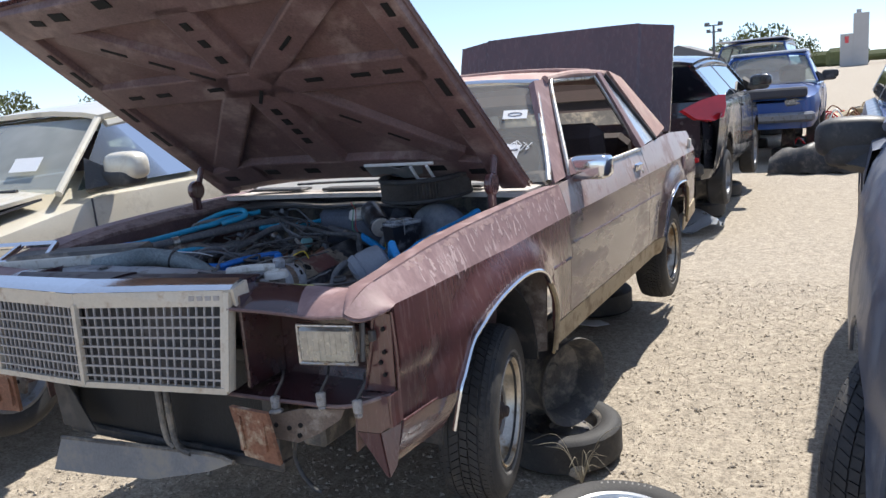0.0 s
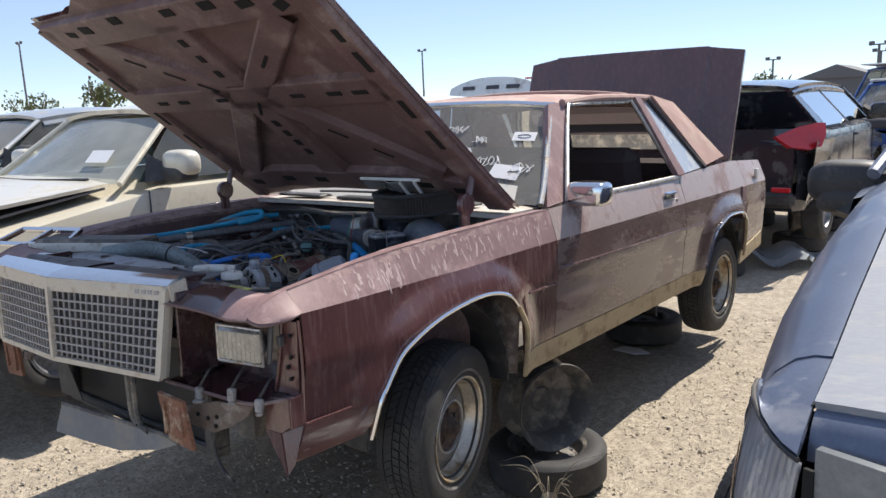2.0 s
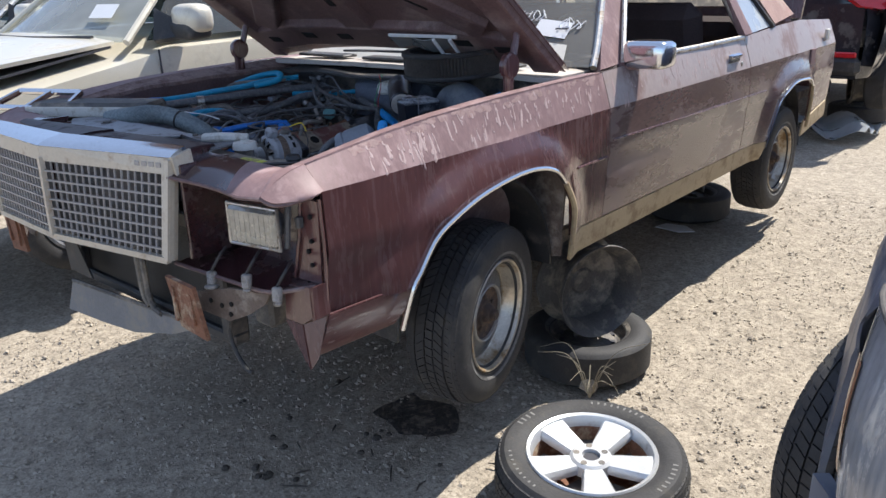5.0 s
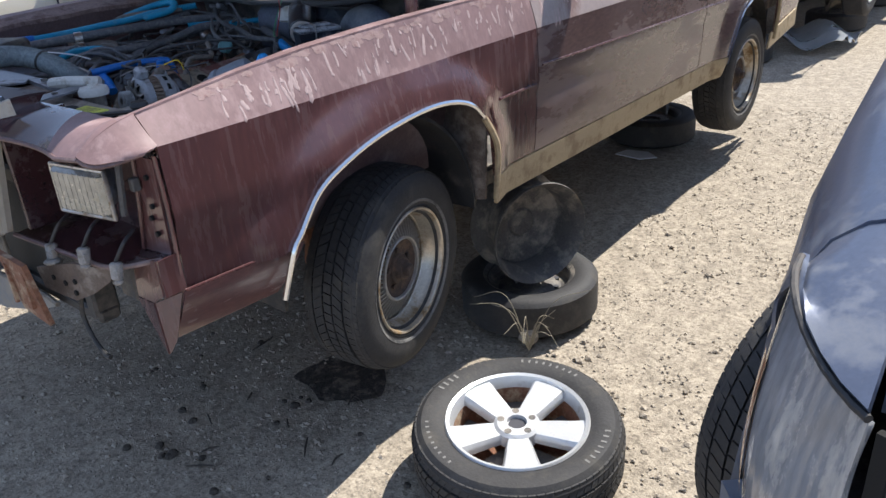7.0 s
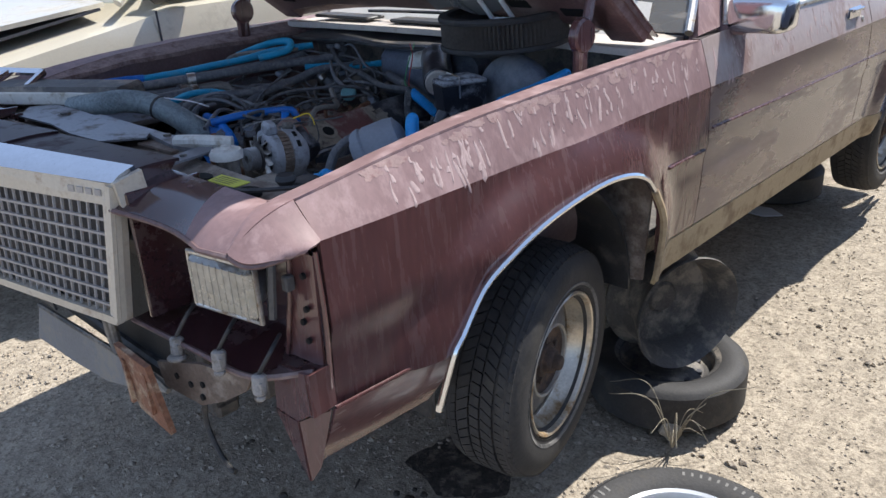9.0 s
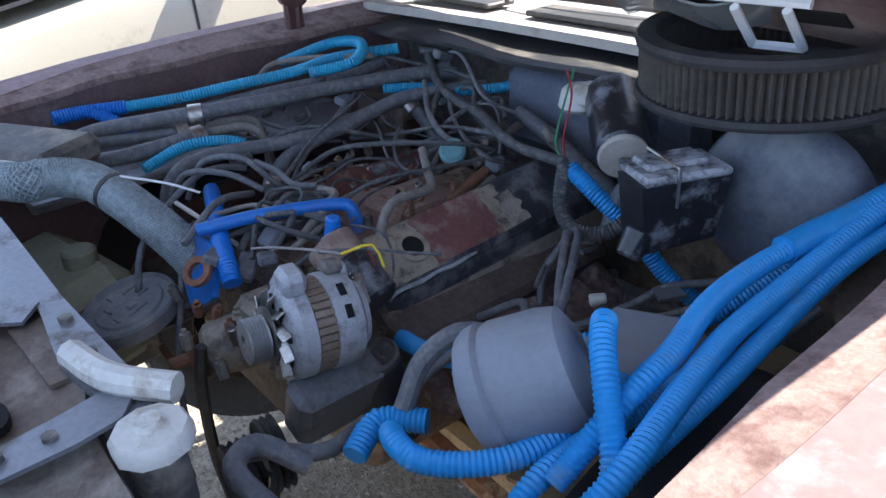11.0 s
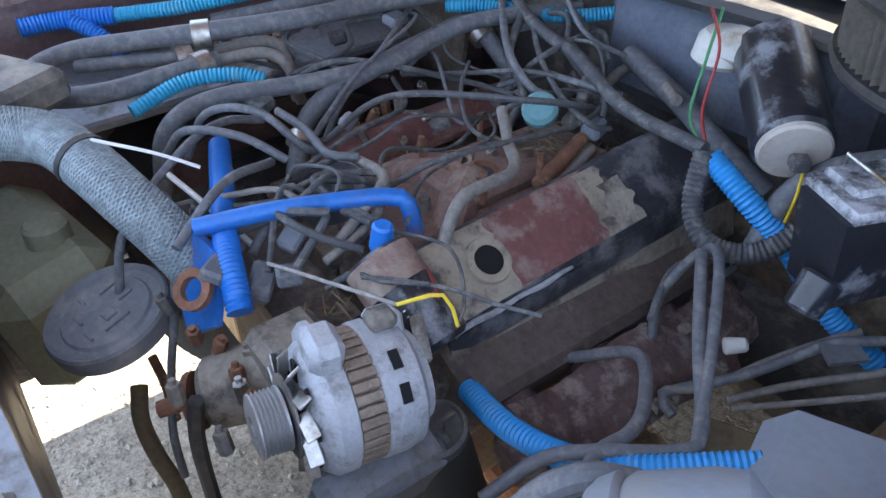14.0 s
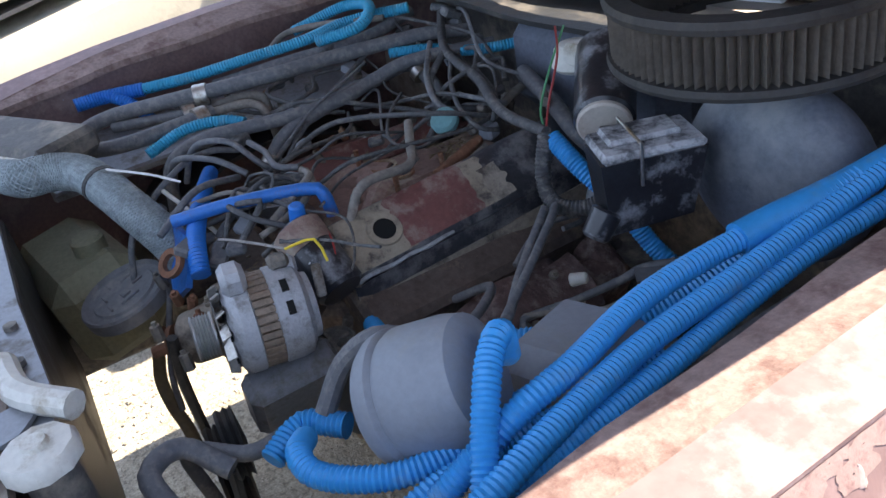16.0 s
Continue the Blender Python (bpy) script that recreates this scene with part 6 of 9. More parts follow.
# hoses, looms and wires
HOSES = (
    ("heater_hose", 0.019, M_hose, ((-0.35, 0.40, 1.19), (-0.393, 0.31, 1.20), (-0.445, 0.113, 1.20), (-0.466, -0.022, 1.20), (-0.557, -0.223, 1.19), (-0.613, -0.332, 1.18), (-0.593, -0.399, 1.17), (-0.526, -0.406, 1.16), (-0.477, -0.335, 1.16), (-0.478, -0.206, 1.16), (-0.483, -0.149, 1.16))),
    ("return_hose", 0.012, M_tanhose, ((-0.483, -0.149, 1.16), (-0.465, -0.08, 1.16), (-0.432, -0.055, 1.14), (-0.44, -0.046, 1.08))),
    ("vacuum_hose", 0.014, M_hose, ((-0.603, -0.333, 1.16), (-0.53, -0.186, 1.16))),
    ("vacuum_hose", 0.012, M_tanhose, ((-0.53, -0.186, 1.16), (-0.501, -0.052, 1.16), (-0.475, -0.038, 1.13), (-0.46, -0.03, 1.06))),
    ("coolant_hose", 0.017, M_hose, ((-0.40, -0.30, 1.02), (-0.381, -0.278, 1.12), (-0.378, -0.204, 1.15), (-0.338, -0.058, 1.15), (-0.325, 0.064, 1.15), (-0.337, 0.149, 1.16), (-0.317, 0.238, 1.18), (-0.25, 0.40, 1.18))),
    ("crankcase_hose", 0.019, M_hose, ((-0.27, -0.14, 1.05), (-0.316, -0.093, 1.10), (-0.326, -0.039, 1.13), (-0.331, 0.058, 1.15), (-0.37, 0.183, 1.15), (-0.382, 0.264, 1.15), (-0.32, 0.276, 1.12), (-0.285, 0.278, 1.08), (-0.25, 0.22, 1.05))),
    ("spark_lead", 0.007, M_hose, ((-0.195, -0.43, 1.02), (-0.212, -0.395, 1.10), (-0.244, -0.295, 1.16), (-0.283, -0.225, 1.16), (-0.292, -0.166, 1.14))),
    ("spark_lead", 0.0075, M_hose, ((-0.088, -0.37, 1.13), (-0.135, -0.287, 1.16), (-0.195, -0.202, 1.13))),
    ("spark_lead", 0.007, M_hose, ((-0.32, -0.30, 1.12), (-0.27, -0.28, 1.17), (-0.21, -0.23, 1.17), (-0.17, -0.19, 1.14))),
    ("spark_lead", 0.007, M_hose, ((-0.33, -0.27, 1.10), (-0.30, -0.24, 1.17), (-0.24, -0.19, 1.18), (-0.20, -0.15, 1.13), (-0.22, -0.10, 1.10))),
    ("vacuum_line", 0.008, M_tanhose, ((0.005, -0.223, 1.12), (-0.022, -0.146, 1.15), (-0.05, -0.121, 1.15), (-0.127, -0.109, 1.13))),
    ("vacuum_line", 0.010, M_tanhose, ((0.054, -0.112, 1.09), (0.039, -0.068, 1.14), (0.016, 0.029, 1.13), (-0.03, 0.06, 1.14), (-0.078, 0.088, 1.16))),
    ("heat_pipe", 0.009, M_hose, ((0.19, -0.02, 0.97), (0.264, 0.004, 1.02), (0.325, -0.053, 1.04), (0.351, -0.103, 1.05), (0.355, -0.154, 1.06), (0.379, -0.211, 1.06))),
    ("fuel_line", 0.009, M_hose, ((0.297, -0.241, 1.0), (0.318, -0.188, 1.04), (0.353, -0.152, 1.06), (0.397, -0.095, 1.06), (0.396, -0.059, 1.06), (0.323, 0.025, 1.07), (0.232, 0.139, 1.08))),
    ("fuel_line", 0.008, M_hose, ((0.40, -0.07, 1.06), (0.34, 0.022, 1.075), (0.25, 0.145, 1.085), (0.21, 0.16, 1.05), (0.20, 0.12, 1.0), (0.22, 0.09, 0.96))),
    ("brake_line", 0.008, M_hose, ((0.31, 0.03, 0.94), (0.286, 0.04, 0.95), (0.335, 0.101, 0.98), (0.366, 0.166, 1.0), (0.389, 0.198, 1.02), (0.45, 0.26, 1.03))),
    ("brake_line", 0.0065, M_tanhose, ((0.336, 0.089, 0.95), (0.38, 0.158, 0.97), (0.437, 0.214, 1.0), (0.47, 0.26, 1.02))),
    ("brake_line", 0.005, M_tanhose, ((0.348, 0.084, 0.95), (0.455, 0.183, 1.0), (0.50, 0.24, 1.02))),
    ("canister_hose", 0.013, M_hose, ((0.33, -0.33, 1.02), (0.35, -0.40, 1.03), (0.29, -0.45, 1.02), (0.22, -0.47, 0.96), (0.20, -0.46, 0.85))),
    ("overflow_hose", 0.016, M_hose, ((0.37, -0.43, 1.04), (0.33, -0.47, 1.07), (0.36, -0.51, 1.08), (0.42, -0.50, 1.06))),
    ("main_harness", 0.012, M_wire, ((-0.45, 0.40, 1.22), (-0.28, 0.30, 1.19), (-0.12, 0.27, 1.17), (0.02, 0.22, 1.16), (0.165, 0.205, 1.165))),
    ("harness_branch", 0.009, M_wire, ((-0.28, 0.30, 1.19), (-0.22, 0.22, 1.16), (-0.16, 0.20, 1.12), (-0.15, 0.16, 1.08))),
    ("intake_hose", 0.020, M_hose, ((-0.10, 0.36, 1.16), (0.02, 0.33, 1.14), (0.12, 0.30, 1.12), (0.20, 0.31, 1.08))),
    ("brake_hose", 0.018, M_hose, ((0.33, 0.30, 1.19), (0.29, 0.27, 1.17), (0.26, 0.24, 1.13), (0.25, 0.22, 1.06))),
    ("top_hose_end", 0.017, M_hose, ((-0.62, -0.10, 1.17), (-0.55, 0.05, 1.19), (-0.50, 0.22, 1.20), (-0.52, 0.36, 1.22))),
    ("vacuum_line", 0.009, M_tanhose, ((-0.60, 0.02, 1.20), (-0.66, 0.10, 1.22), (-0.60, 0.18, 1.23), (-0.50, 0.28, 1.23))),
    ("spark_lead", 0.006, M_hose, ((-0.02, 0.26, 1.15), (-0.10, 0.22, 1.16), (-0.16, 0.24, 1.14), (-0.22, 0.20, 1.11))),
    ("vacuum_line", 0.006, M_wire, ((-0.10, -0.22, 1.13), (-0.06, -0.26, 1.15), (0.0, -0.24, 1.14), (0.03, -0.20, 1.12))),
    ("vacuum_line", 0.005, M_tanhose, ((-0.16, -0.30, 1.13), (-0.10, -0.24, 1.15), (-0.05, -0.22, 1.14))),
    ("ground_strap", 0.005, M_wire, ((0.03, -0.25, 1.09), (0.06, -0.22, 1.12), (0.10, -0.20, 1.12), (0.14, -0.19, 1.08))),
    ("apron_hose", 0.012, M_hose, ((0.42, -0.12, 1.0), (0.50, -0.05, 0.98), (0.55, 0.10, 0.99), (0.60, 0.25, 1.05))),
    ("harness_branch", 0.0056, M_wire, ((-0.162, 0.293, 1.176), (-0.068, 0.268, 1.158), (-0.035, 0.244, 1.141), (-0.026, 0.230, 1.124))),
    ("vacuum_line", 0.0075, M_hose, ((-0.335, 0.297, 1.196), (-0.208, 0.208, 1.171), (-0.113, 0.180, 1.147), (-0.109, 0.248, 1.125))),
    ("vacuum_line", 0.0055, M_wire, ((-0.267, 0.306, 1.186), (-0.173, 0.240, 1.167), (-0.083, 0.198, 1.149), (-0.011, 0.191, 1.131), (-0.007, 0.228, 1.114))),
    ("pale_hose", 0.0105, M_tanhose, ((-0.072, 0.254, 1.105), (-0.110, 0.331, 1.119), (-0.108, 0.380, 1.132), (-0.048, 0.364, 1.144), (0.045, 0.297, 1.156))),
    ("thin_loop", 0.004, M_wire, ((-0.262, 0.174, 1.143), (-0.213, 0.121, 1.136), (-0.140, 0.072, 1.129), (-0.090, 0.062, 1.123), (-0.054, 0.088, 1.118), (-0.071, 0.137, 1.113))),
    ("return_pipe", 0.0055, M_hose, ((0.222, 0.078, 1.001), (0.204, 0.112, 1.009), (0.187, 0.152, 1.016), (0.192, 0.182, 1.023), (0.222, 0.219, 1.031), (0.244, 0.196, 1.037), (0.248, 0.158, 1.043))),
    ("brake_pipe", 0.006, M_tanhose, ((0.303, 0.046, 0.931), (0.284, 0.041, 0.942), (0.285, 0.044, 0.954), (0.317, 0.072, 0.966), (0.341, 0.150, 0.980), (0.366, 0.215, 0.992), (0.389, 0.252, 1.005))),
    ("coil_wire", 0.0028, M_wire, ((0.078, -0.230, 1.126), (0.113, -0.210, 1.136), (0.166, -0.183, 1.146), (0.225, -0.167, 1.157), (0.271, -0.152, 1.167))),
    ("coil_wire", 0.0028, M_wire, ((0.072, -0.227, 1.126), (0.109, -0.221, 1.136), (0.150, -0.193, 1.146))),
    ("drain_pipe", 0.015, M_olivepipe, ((-0.212, -0.444, 0.851), (-0.190, -0.459, 0.811), (-0.156, -0.459, 0.771), (-0.127, -0.452, 0.731), (-0.098, -0.452, 0.691))),
    ("support_strut", 0.008, M_rust, ((-0.175, -0.420, 0.922), (-0.130, -0.421, 0.907), (-0.082, -0.429, 0.892))),
    ("vacuum_line", 0.0075, M_hose, ((-0.290, -0.144, 1.147), (-0.225, -0.136, 1.144), (-0.152, -0.142, 1.141), (-0.122, -0.113, 1.138))),
    ("vacuum_line", 0.0065, M_tanhose, ((-0.099, -0.109, 1.138), (-0.048, -0.119, 1.133), (-0.007, -0.162, 1.127), (0.009, -0.204, 1.121), (0.016, -0.241, 1.115))),
    ("vacuum_line", 0.0075, M_hose, ((-0.116, -0.157, 1.137), (-0.107, -0.213, 1.123), (-0.090, -0.265, 1.108), (-0.075, -0.290, 1.094))),
    ("vertical_line", 0.0065, M_hose, ((-0.138, -0.367, 1.073), (-0.117, -0.388, 1.018), (-0.096, -0.413, 0.962), (-0.053, -0.440, 0.907), (-0.027, -0.448, 0.851))),
    ("plastic_strip", 0.005, M_white, ((-0.223, -0.326, 1.144), (-0.155, -0.305, 1.122), (-0.089, -0.284, 1.095))),
)
for name, r, m_, pts in HOSES:
    part(name, Mesh().tube(pts, r * 0.80, 14), m_, coupe, angle=60)
rh = empty_part("radiator_hose", coupe, "silver braided radiator hose")
part("braid", Mesh().tube(((-0.50, -0.56, 1.18), (-0.361, -0.519, 1.20), (-0.345, -0.475, 1.20), (-0.315, -0.431, 1.19), (-0.262, -0.41, 1.177), (-0.191, -0.387, 1.15), (-0.138, -0.362, 1.11), (-0.105, -0.34, 1.06)), 0.032, 18), M_braid, rh)
HP = [V(q) for q in ((-0.50, -0.56, 1.18), (-0.361, -0.519, 1.20), (-0.345, -0.475, 1.20), (-0.315, -0.431, 1.19), (-0.262, -0.41, 1.177), (-0.191, -0.387, 1.15), (-0.138, -0.362, 1.11), (-0.105, -0.34, 1.06))]
CL = []
for i in range(len(HP) - 1):
    a, b2, c, d = HP[max(i - 1, 0)], HP[i], HP[i + 1], HP[min(i + 2, len(HP) - 1)]
    for q in range(24):
        t = q / 24
        CL.append(0.5 * ((2 * b2) + (c - a) * t + (2 * a - 5 * b2 + 4 * c - d) * t * t + (3 * b2 - a - 3 * c + d) * t ** 3))
weave = Mesh()
for hand in (1, -1):
    for k in range(16):
        pts, up, run_ = [], V((0, 0, 1)), 0.0
        for i in range(len(CL) - 1):
            d = (CL[i + 1] - CL[i])
            run_ += d.length
            d = d.normalized()
            up = (up - d * up.dot(d)).normalized()
            a = hand * run_ / 0.075 * 6.28 + k * 6.28 / 16
            pts.append(CL[i] + (up * math.cos(a) + d.cross(up) * math.sin(a)) * 0.0322)
        weave.tube(pts, 0.0013, 5, smooth=False)
M_weave = mat("pale_braid_strand", (0.30, 0.35, 0.365), 0.55, 0.2, var=0.35, scale=60, bump=0)
tagged(part("braid_weave", weave, M_weave, rh, "pale woven braid"), kind="stuff")
part("hose_tie", Mesh().lathe([(0.033, -0.004), (0.035, -0.004), (0.035, 0.004), (0.033, 0.004)], 20, ring_matrix((-0.262, -0.41, 1.177), (0.6, 0.2, -0.18)), close=True), M_black, rh)
part("tie_tail", Mesh().tube(((-0.25, -0.395, 1.205), (-0.20, -0.34, 1.19), (-0.17, -0.30, 1.17)), 0.0022, 5), M_paper, rh)
LOOMS = (
    (0.016, M_bluedark, ((-0.741, -0.377, 1.19), (-0.735, -0.316, 1.19), (-0.70, -0.233, 1.19))),
    (0.013, M_cyan, ((-0.70, -0.235, 1.19), (-0.637, -0.135, 1.20), (-0.60, -0.02, 1.21), (-0.56, 0.10, 1.22), (-0.56, 0.22, 1.23), (-0.48, 0.34, 1.24))),
    (0.014, M_bluedark, ((-0.715, -0.30, 1.19), (-0.68, -0.27, 1.17), (-0.64, -0.25, 1.14))),
    (0.012, M_cyan, ((-0.433, -0.305, 1.14), (-0.439, -0.221, 1.16), (-0.416, -0.15, 1.16), (-0.387, -0.114, 1.15))),
    (0.012, M_cyan, ((-0.407, 0.235, 1.18), (-0.348, 0.299, 1.18), (-0.243, 0.355, 1.18), (-0.16, 0.464, 1.19), (-0.05, 0.50, 1.22))),
    (0.013, M_cyan, ((-0.66, 0.12, 1.22), (-0.62, 0.24, 1.25), (-0.52, 0.26, 1.26), (-0.46, 0.20, 1.24), (-0.52, 0.12, 1.22))),
    (0.0155, M_bluedark, ((-0.332, -0.223, 1.10), (-0.186, -0.276, 1.12), (-0.084, -0.315, 1.12), (-0.02, -0.335, 1.11), (0.013, -0.345, 1.09))),
    (0.016, M_blue, ((0.171, 0.211, 1.155), (0.233, 0.214, 1.12), (0.283, 0.239, 1.07), (0.342, 0.259, 1.0), (0.416, 0.279, 0.95))),
    (0.0145, M_blue, ((0.165, -0.155, 0.98), (0.242, -0.166, 1.0), (0.312, -0.16, 1.02), (0.374, -0.143, 1.05), (0.442, -0.075, 1.07), (0.53, 0.035, 1.09), (0.585, 0.18, 1.14), (0.62, 0.30, 1.17))),
    (0.0145, M_blue, ((0.608, -0.29, 1.0944), (0.624, -0.2, 1.1612), (0.618, -0.125, 1.1726), (0.593, -0.029, 1.1744), (0.585, 0.052, 1.176), (0.592, 0.131, 1.1825), (0.612, 0.2, 1.1938), (0.632, 0.28, 1.2154))),
    (0.0145, M_blue, ((0.672, -0.35, 1.1133), (0.68, -0.281, 1.1496), (0.668, -0.213, 1.1609), (0.647, -0.123, 1.1626), (0.632, -0.036, 1.1643), (0.628, 0.09, 1.1717), (0.632, 0.19, 1.1886), (0.645, 0.29, 1.2156), (0.655, 0.36, 1.2369))),
    (0.0135, M_blue, ((0.655, -0.31, 1.094), (0.669, -0.242, 1.1354), (0.667, -0.177, 1.1416), (0.66, -0.08, 1.1435), (0.646, 0.069, 1.1513), (0.65, 0.18, 1.1735), (0.668, 0.3, 1.1958))),
    (0.0145, M_blue, ((0.42, -0.35, 1.0733), (0.454, -0.367, 1.093), (0.488, -0.368, 1.0929), (0.526, -0.34, 1.0935), (0.557, -0.292, 1.0944), (0.566, -0.23, 1.0956), (0.558, -0.175, 1.0966), (0.55, -0.11, 1.0879))),
    (0.0145, M_blue, ((0.545, -0.15, 1.1571), (0.558, -0.162, 1.2019), (0.581, -0.192, 1.1963), (0.623, -0.231, 1.1656), (0.659, -0.263, 1.125), (0.668, -0.3, 1.0642))),
    (0.0135, M_blue, ((0.6, -0.37, 1.0629), (0.595, -0.301, 1.0942), (0.591, -0.24, 1.0954), (0.593, -0.2, 1.0962), (0.6, -0.12, 1.0977), (0.612, 0, 1.11))),
    (0.016, M_blue, ((0.42, -0.30, 1.06), (0.38, -0.34, 1.06), (0.40, -0.39, 1.05))),
)
for r, m_, pts in LOOMS:
    part("corrugated_loom", Mesh().tube(pts, r, 14, ribs=0.0022, pitch=0.0064), m_, coupe, "split corrugated wiring loom")
part("smooth_loom_sleeve", Mesh().tube(((0.592, 0.135, 1.184), (0.60, 0.18, 1.19), (0.624, 0.26, 1.205), (0.65, 0.36, 1.23)), 0.019, 14), M_blue, coupe)
part("dark_loom", Mesh().tube(((0.165, 0.205, 1.165), (0.18, 0.18, 1.10), (0.22, 0.17, 1.07), (0.265, 0.20, 1.07), (0.29, 0.235, 1.10)), 0.014, 12, ribs=0.002, pitch=0.007), M_wire, coupe)
part("blue_pipe", Mesh().tube(((-0.099, -0.342, 1.14), (-0.058, -0.254, 1.15), (-0.008, -0.147, 1.15), (0.008, -0.125, 1.14), (0.014, -0.12, 1.10)), 0.011, 12), M_bluepipe, coupe, "blue painted pipe, rusty at one end")
for c0, c1 in (((-0.475, -0.19, 1.16), (-0.48, -0.165, 1.16)), ((-0.295, -0.115, 1.08), (-0.305, -0.105, 1.09)), ((-0.36, 0.27, 1.14), (-0.345, 0.272, 1.13)), ((-0.53, -0.20, 1.16), (-0.528, -0.175, 1.16)), ((-0.53, -0.165, 1.19), (-0.52, -0.14, 1.19))):
    part("hose_clamp", Mesh().cyl(c0, c1, 0.0225, n=16), M_dull, coupe)
bc = empty_part("wiring_plug", coupe, "pale grey wiring plug")
part("plug_body", Mesh().box((-0.80, -0.385, 1.195), (0.055, 0.06, 0.05), pose(0, 0, 0, 0, 10, 20), b=0.01), M_canister, bc)
for i in range(4):
    part("plug_wire", Mesh().tube(((-0.80 + 0.01 * i, -0.41, 1.20), (-0.81 + 0.012 * i, -0.43, 1.16), (-0.80 + 0.01 * i, -0.42, 1.10)), 0.003, 6), M_wire, bc)

# thin wires and small connectors between the larger parts
rng = random.Random(7)
ANCH = [(-0.35, 0.10, 1.10), (-0.20, 0.22, 1.10), (-0.05, 0.25, 1.12), (-0.25, -0.10, 1.10), (-0.12, -0.22, 1.12), (-0.02, -0.20, 1.13), (-0.40, -0.10, 1.13), (-0.45, 0.20, 1.16), (-0.30, 0.35, 1.17), (-0.10, 0.33, 1.15),
        (-0.55, 0.05, 1.15), (-0.28, -0.28, 1.10), (-0.15, 0.12, 1.10), (0.02, -0.26, 1.10), (-0.60, -0.20, 1.14), (-0.50, 0.32, 1.22), (-0.42, 0.42, 1.22), (-0.08, -0.24, 1.13), (-0.04, -0.30, 1.10), (0.02, -0.15, 1.12), (-0.18, -0.32, 1.10), (-0.06, -0.12, 1.12)]
WM = (M_wire, M_wire, M_wire, M_hose, M_wire, M_wire)
for i in range(60):
    a, b2 = V(rng.choice(ANCH)), V(rng.choice(ANCH))
    if (a - b2).length < 0.08 or (a - b2).length > 0.42:
        continue
    j = lambda k: V((rng.uniform(-k, k), rng.uniform(-k, k), rng.uniform(0, k)))
    part("engine_wire", Mesh().tube((a + j(0.02), a.lerp(b2, 0.3) + j(0.05), a.lerp(b2, 0.7) + j(0.05), b2 + j(0.02)), rng.choice((0.0025, 0.003, 0.004, 0.005)), 8), rng.choice(WM), coupe)
for i in range(40):
    a = V(rng.choice(ANCH)) + V((rng.uniform(-0.05, 0.05), rng.uniform(-0.05, 0.05), rng.uniform(-0.03, 0.02)))
    part("connector", Mesh().box(a, (rng.uniform(0.015, 0.03), rng.uniform(0.025, 0.05), rng.uniform(0.012, 0.022)), pose(0, 0, 0, rng.uniform(-30, 30), rng.uniform(-30, 30), rng.uniform(0, 180)), b=0.004), rng.choice((M_wire, M_hose, M_canister, M_tanhose)), coupe)
for m_, pts in ((M_yellowwire, ((0.18, -0.25, 1.17), (0.205, -0.215, 1.18), (0.22, -0.21, 1.15))), (M_socket, ((0.0, -0.30, 1.13), (0.06, -0.29, 1.15), (0.13, -0.27, 1.165), (0.18, -0.25, 1.17))), (M_redwire, ((0.05, 0.33, 1.28), (0.10, 0.29, 1.25), (0.12, 0.25, 1.19), (0.16, 0.21, 1.17))),
                (M_greenwire, ((0.06, 0.34, 1.28), (0.09, 0.28, 1.23), (0.11, 0.24, 1.18), (0.155, 0.21, 1.165))), (M_redwire, ((0.03, -0.19, 1.14), (0.08, -0.16, 1.12), (0.13, -0.17, 1.10), (0.15, -0.19, 1.07))), (M_wire, ((0.04, -0.17, 1.14), (0.10, -0.13, 1.13), (0.15, -0.15, 1.09), (0.15, -0.18, 1.06))),
                (M_yellowwire, ((0.27, 0.245, 1.17), (0.275, 0.235, 1.14), (0.27, 0.235, 1.10)))):
    part("coloured_wire", Mesh().tube(pts, 0.0021, 6), m_, coupe)

# dry leaf and grass litter caught in the valley and on ledges
M_litter = mat("dry_leaf_litter", (0.22, 0.17, 0.10), 0.9, var=0.4, scale=60, bump=0.2)
lt_ = Mesh()
for i in range(260):
    cx, cy, cz = rng.choice(((-0.06, 0.17, 1.07), (-0.10, 0.19, 1.065), (-0.20, 0.02, 1.05), (0.04, -0.25, 1.06), (-0.02, 0.24, 1.06), (0.28, 0.02, 0.86)))
    a, l_ = rng.uniform(0, 6.28), rng.uniform(0.006, 0.018)
    x, y, z = cx + rng.gauss(0, 0.022), cy + rng.gauss(0, 0.022), cz + rng.uniform(0, 0.014)
    c, s = math.cos(a) * l_, math.sin(a) * l_
    dz = rng.uniform(-0.005, 0.005)
    lt_.add([(x - c, y - s, z - dz), (x + c, y + s, z + dz), (x + c * 0.8 - s * 0.14, y + s * 0.8 + c * 0.14, z + dz + 0.001), (x - c * 0.8 - s * 0.14, y - s * 0.8 + c * 0.14, z - dz + 0.001)], [(0, 1, 2, 3)])
tagged(part("leaf_litter", lt_, M_litter, coupe, flat=True), kind="stuff")
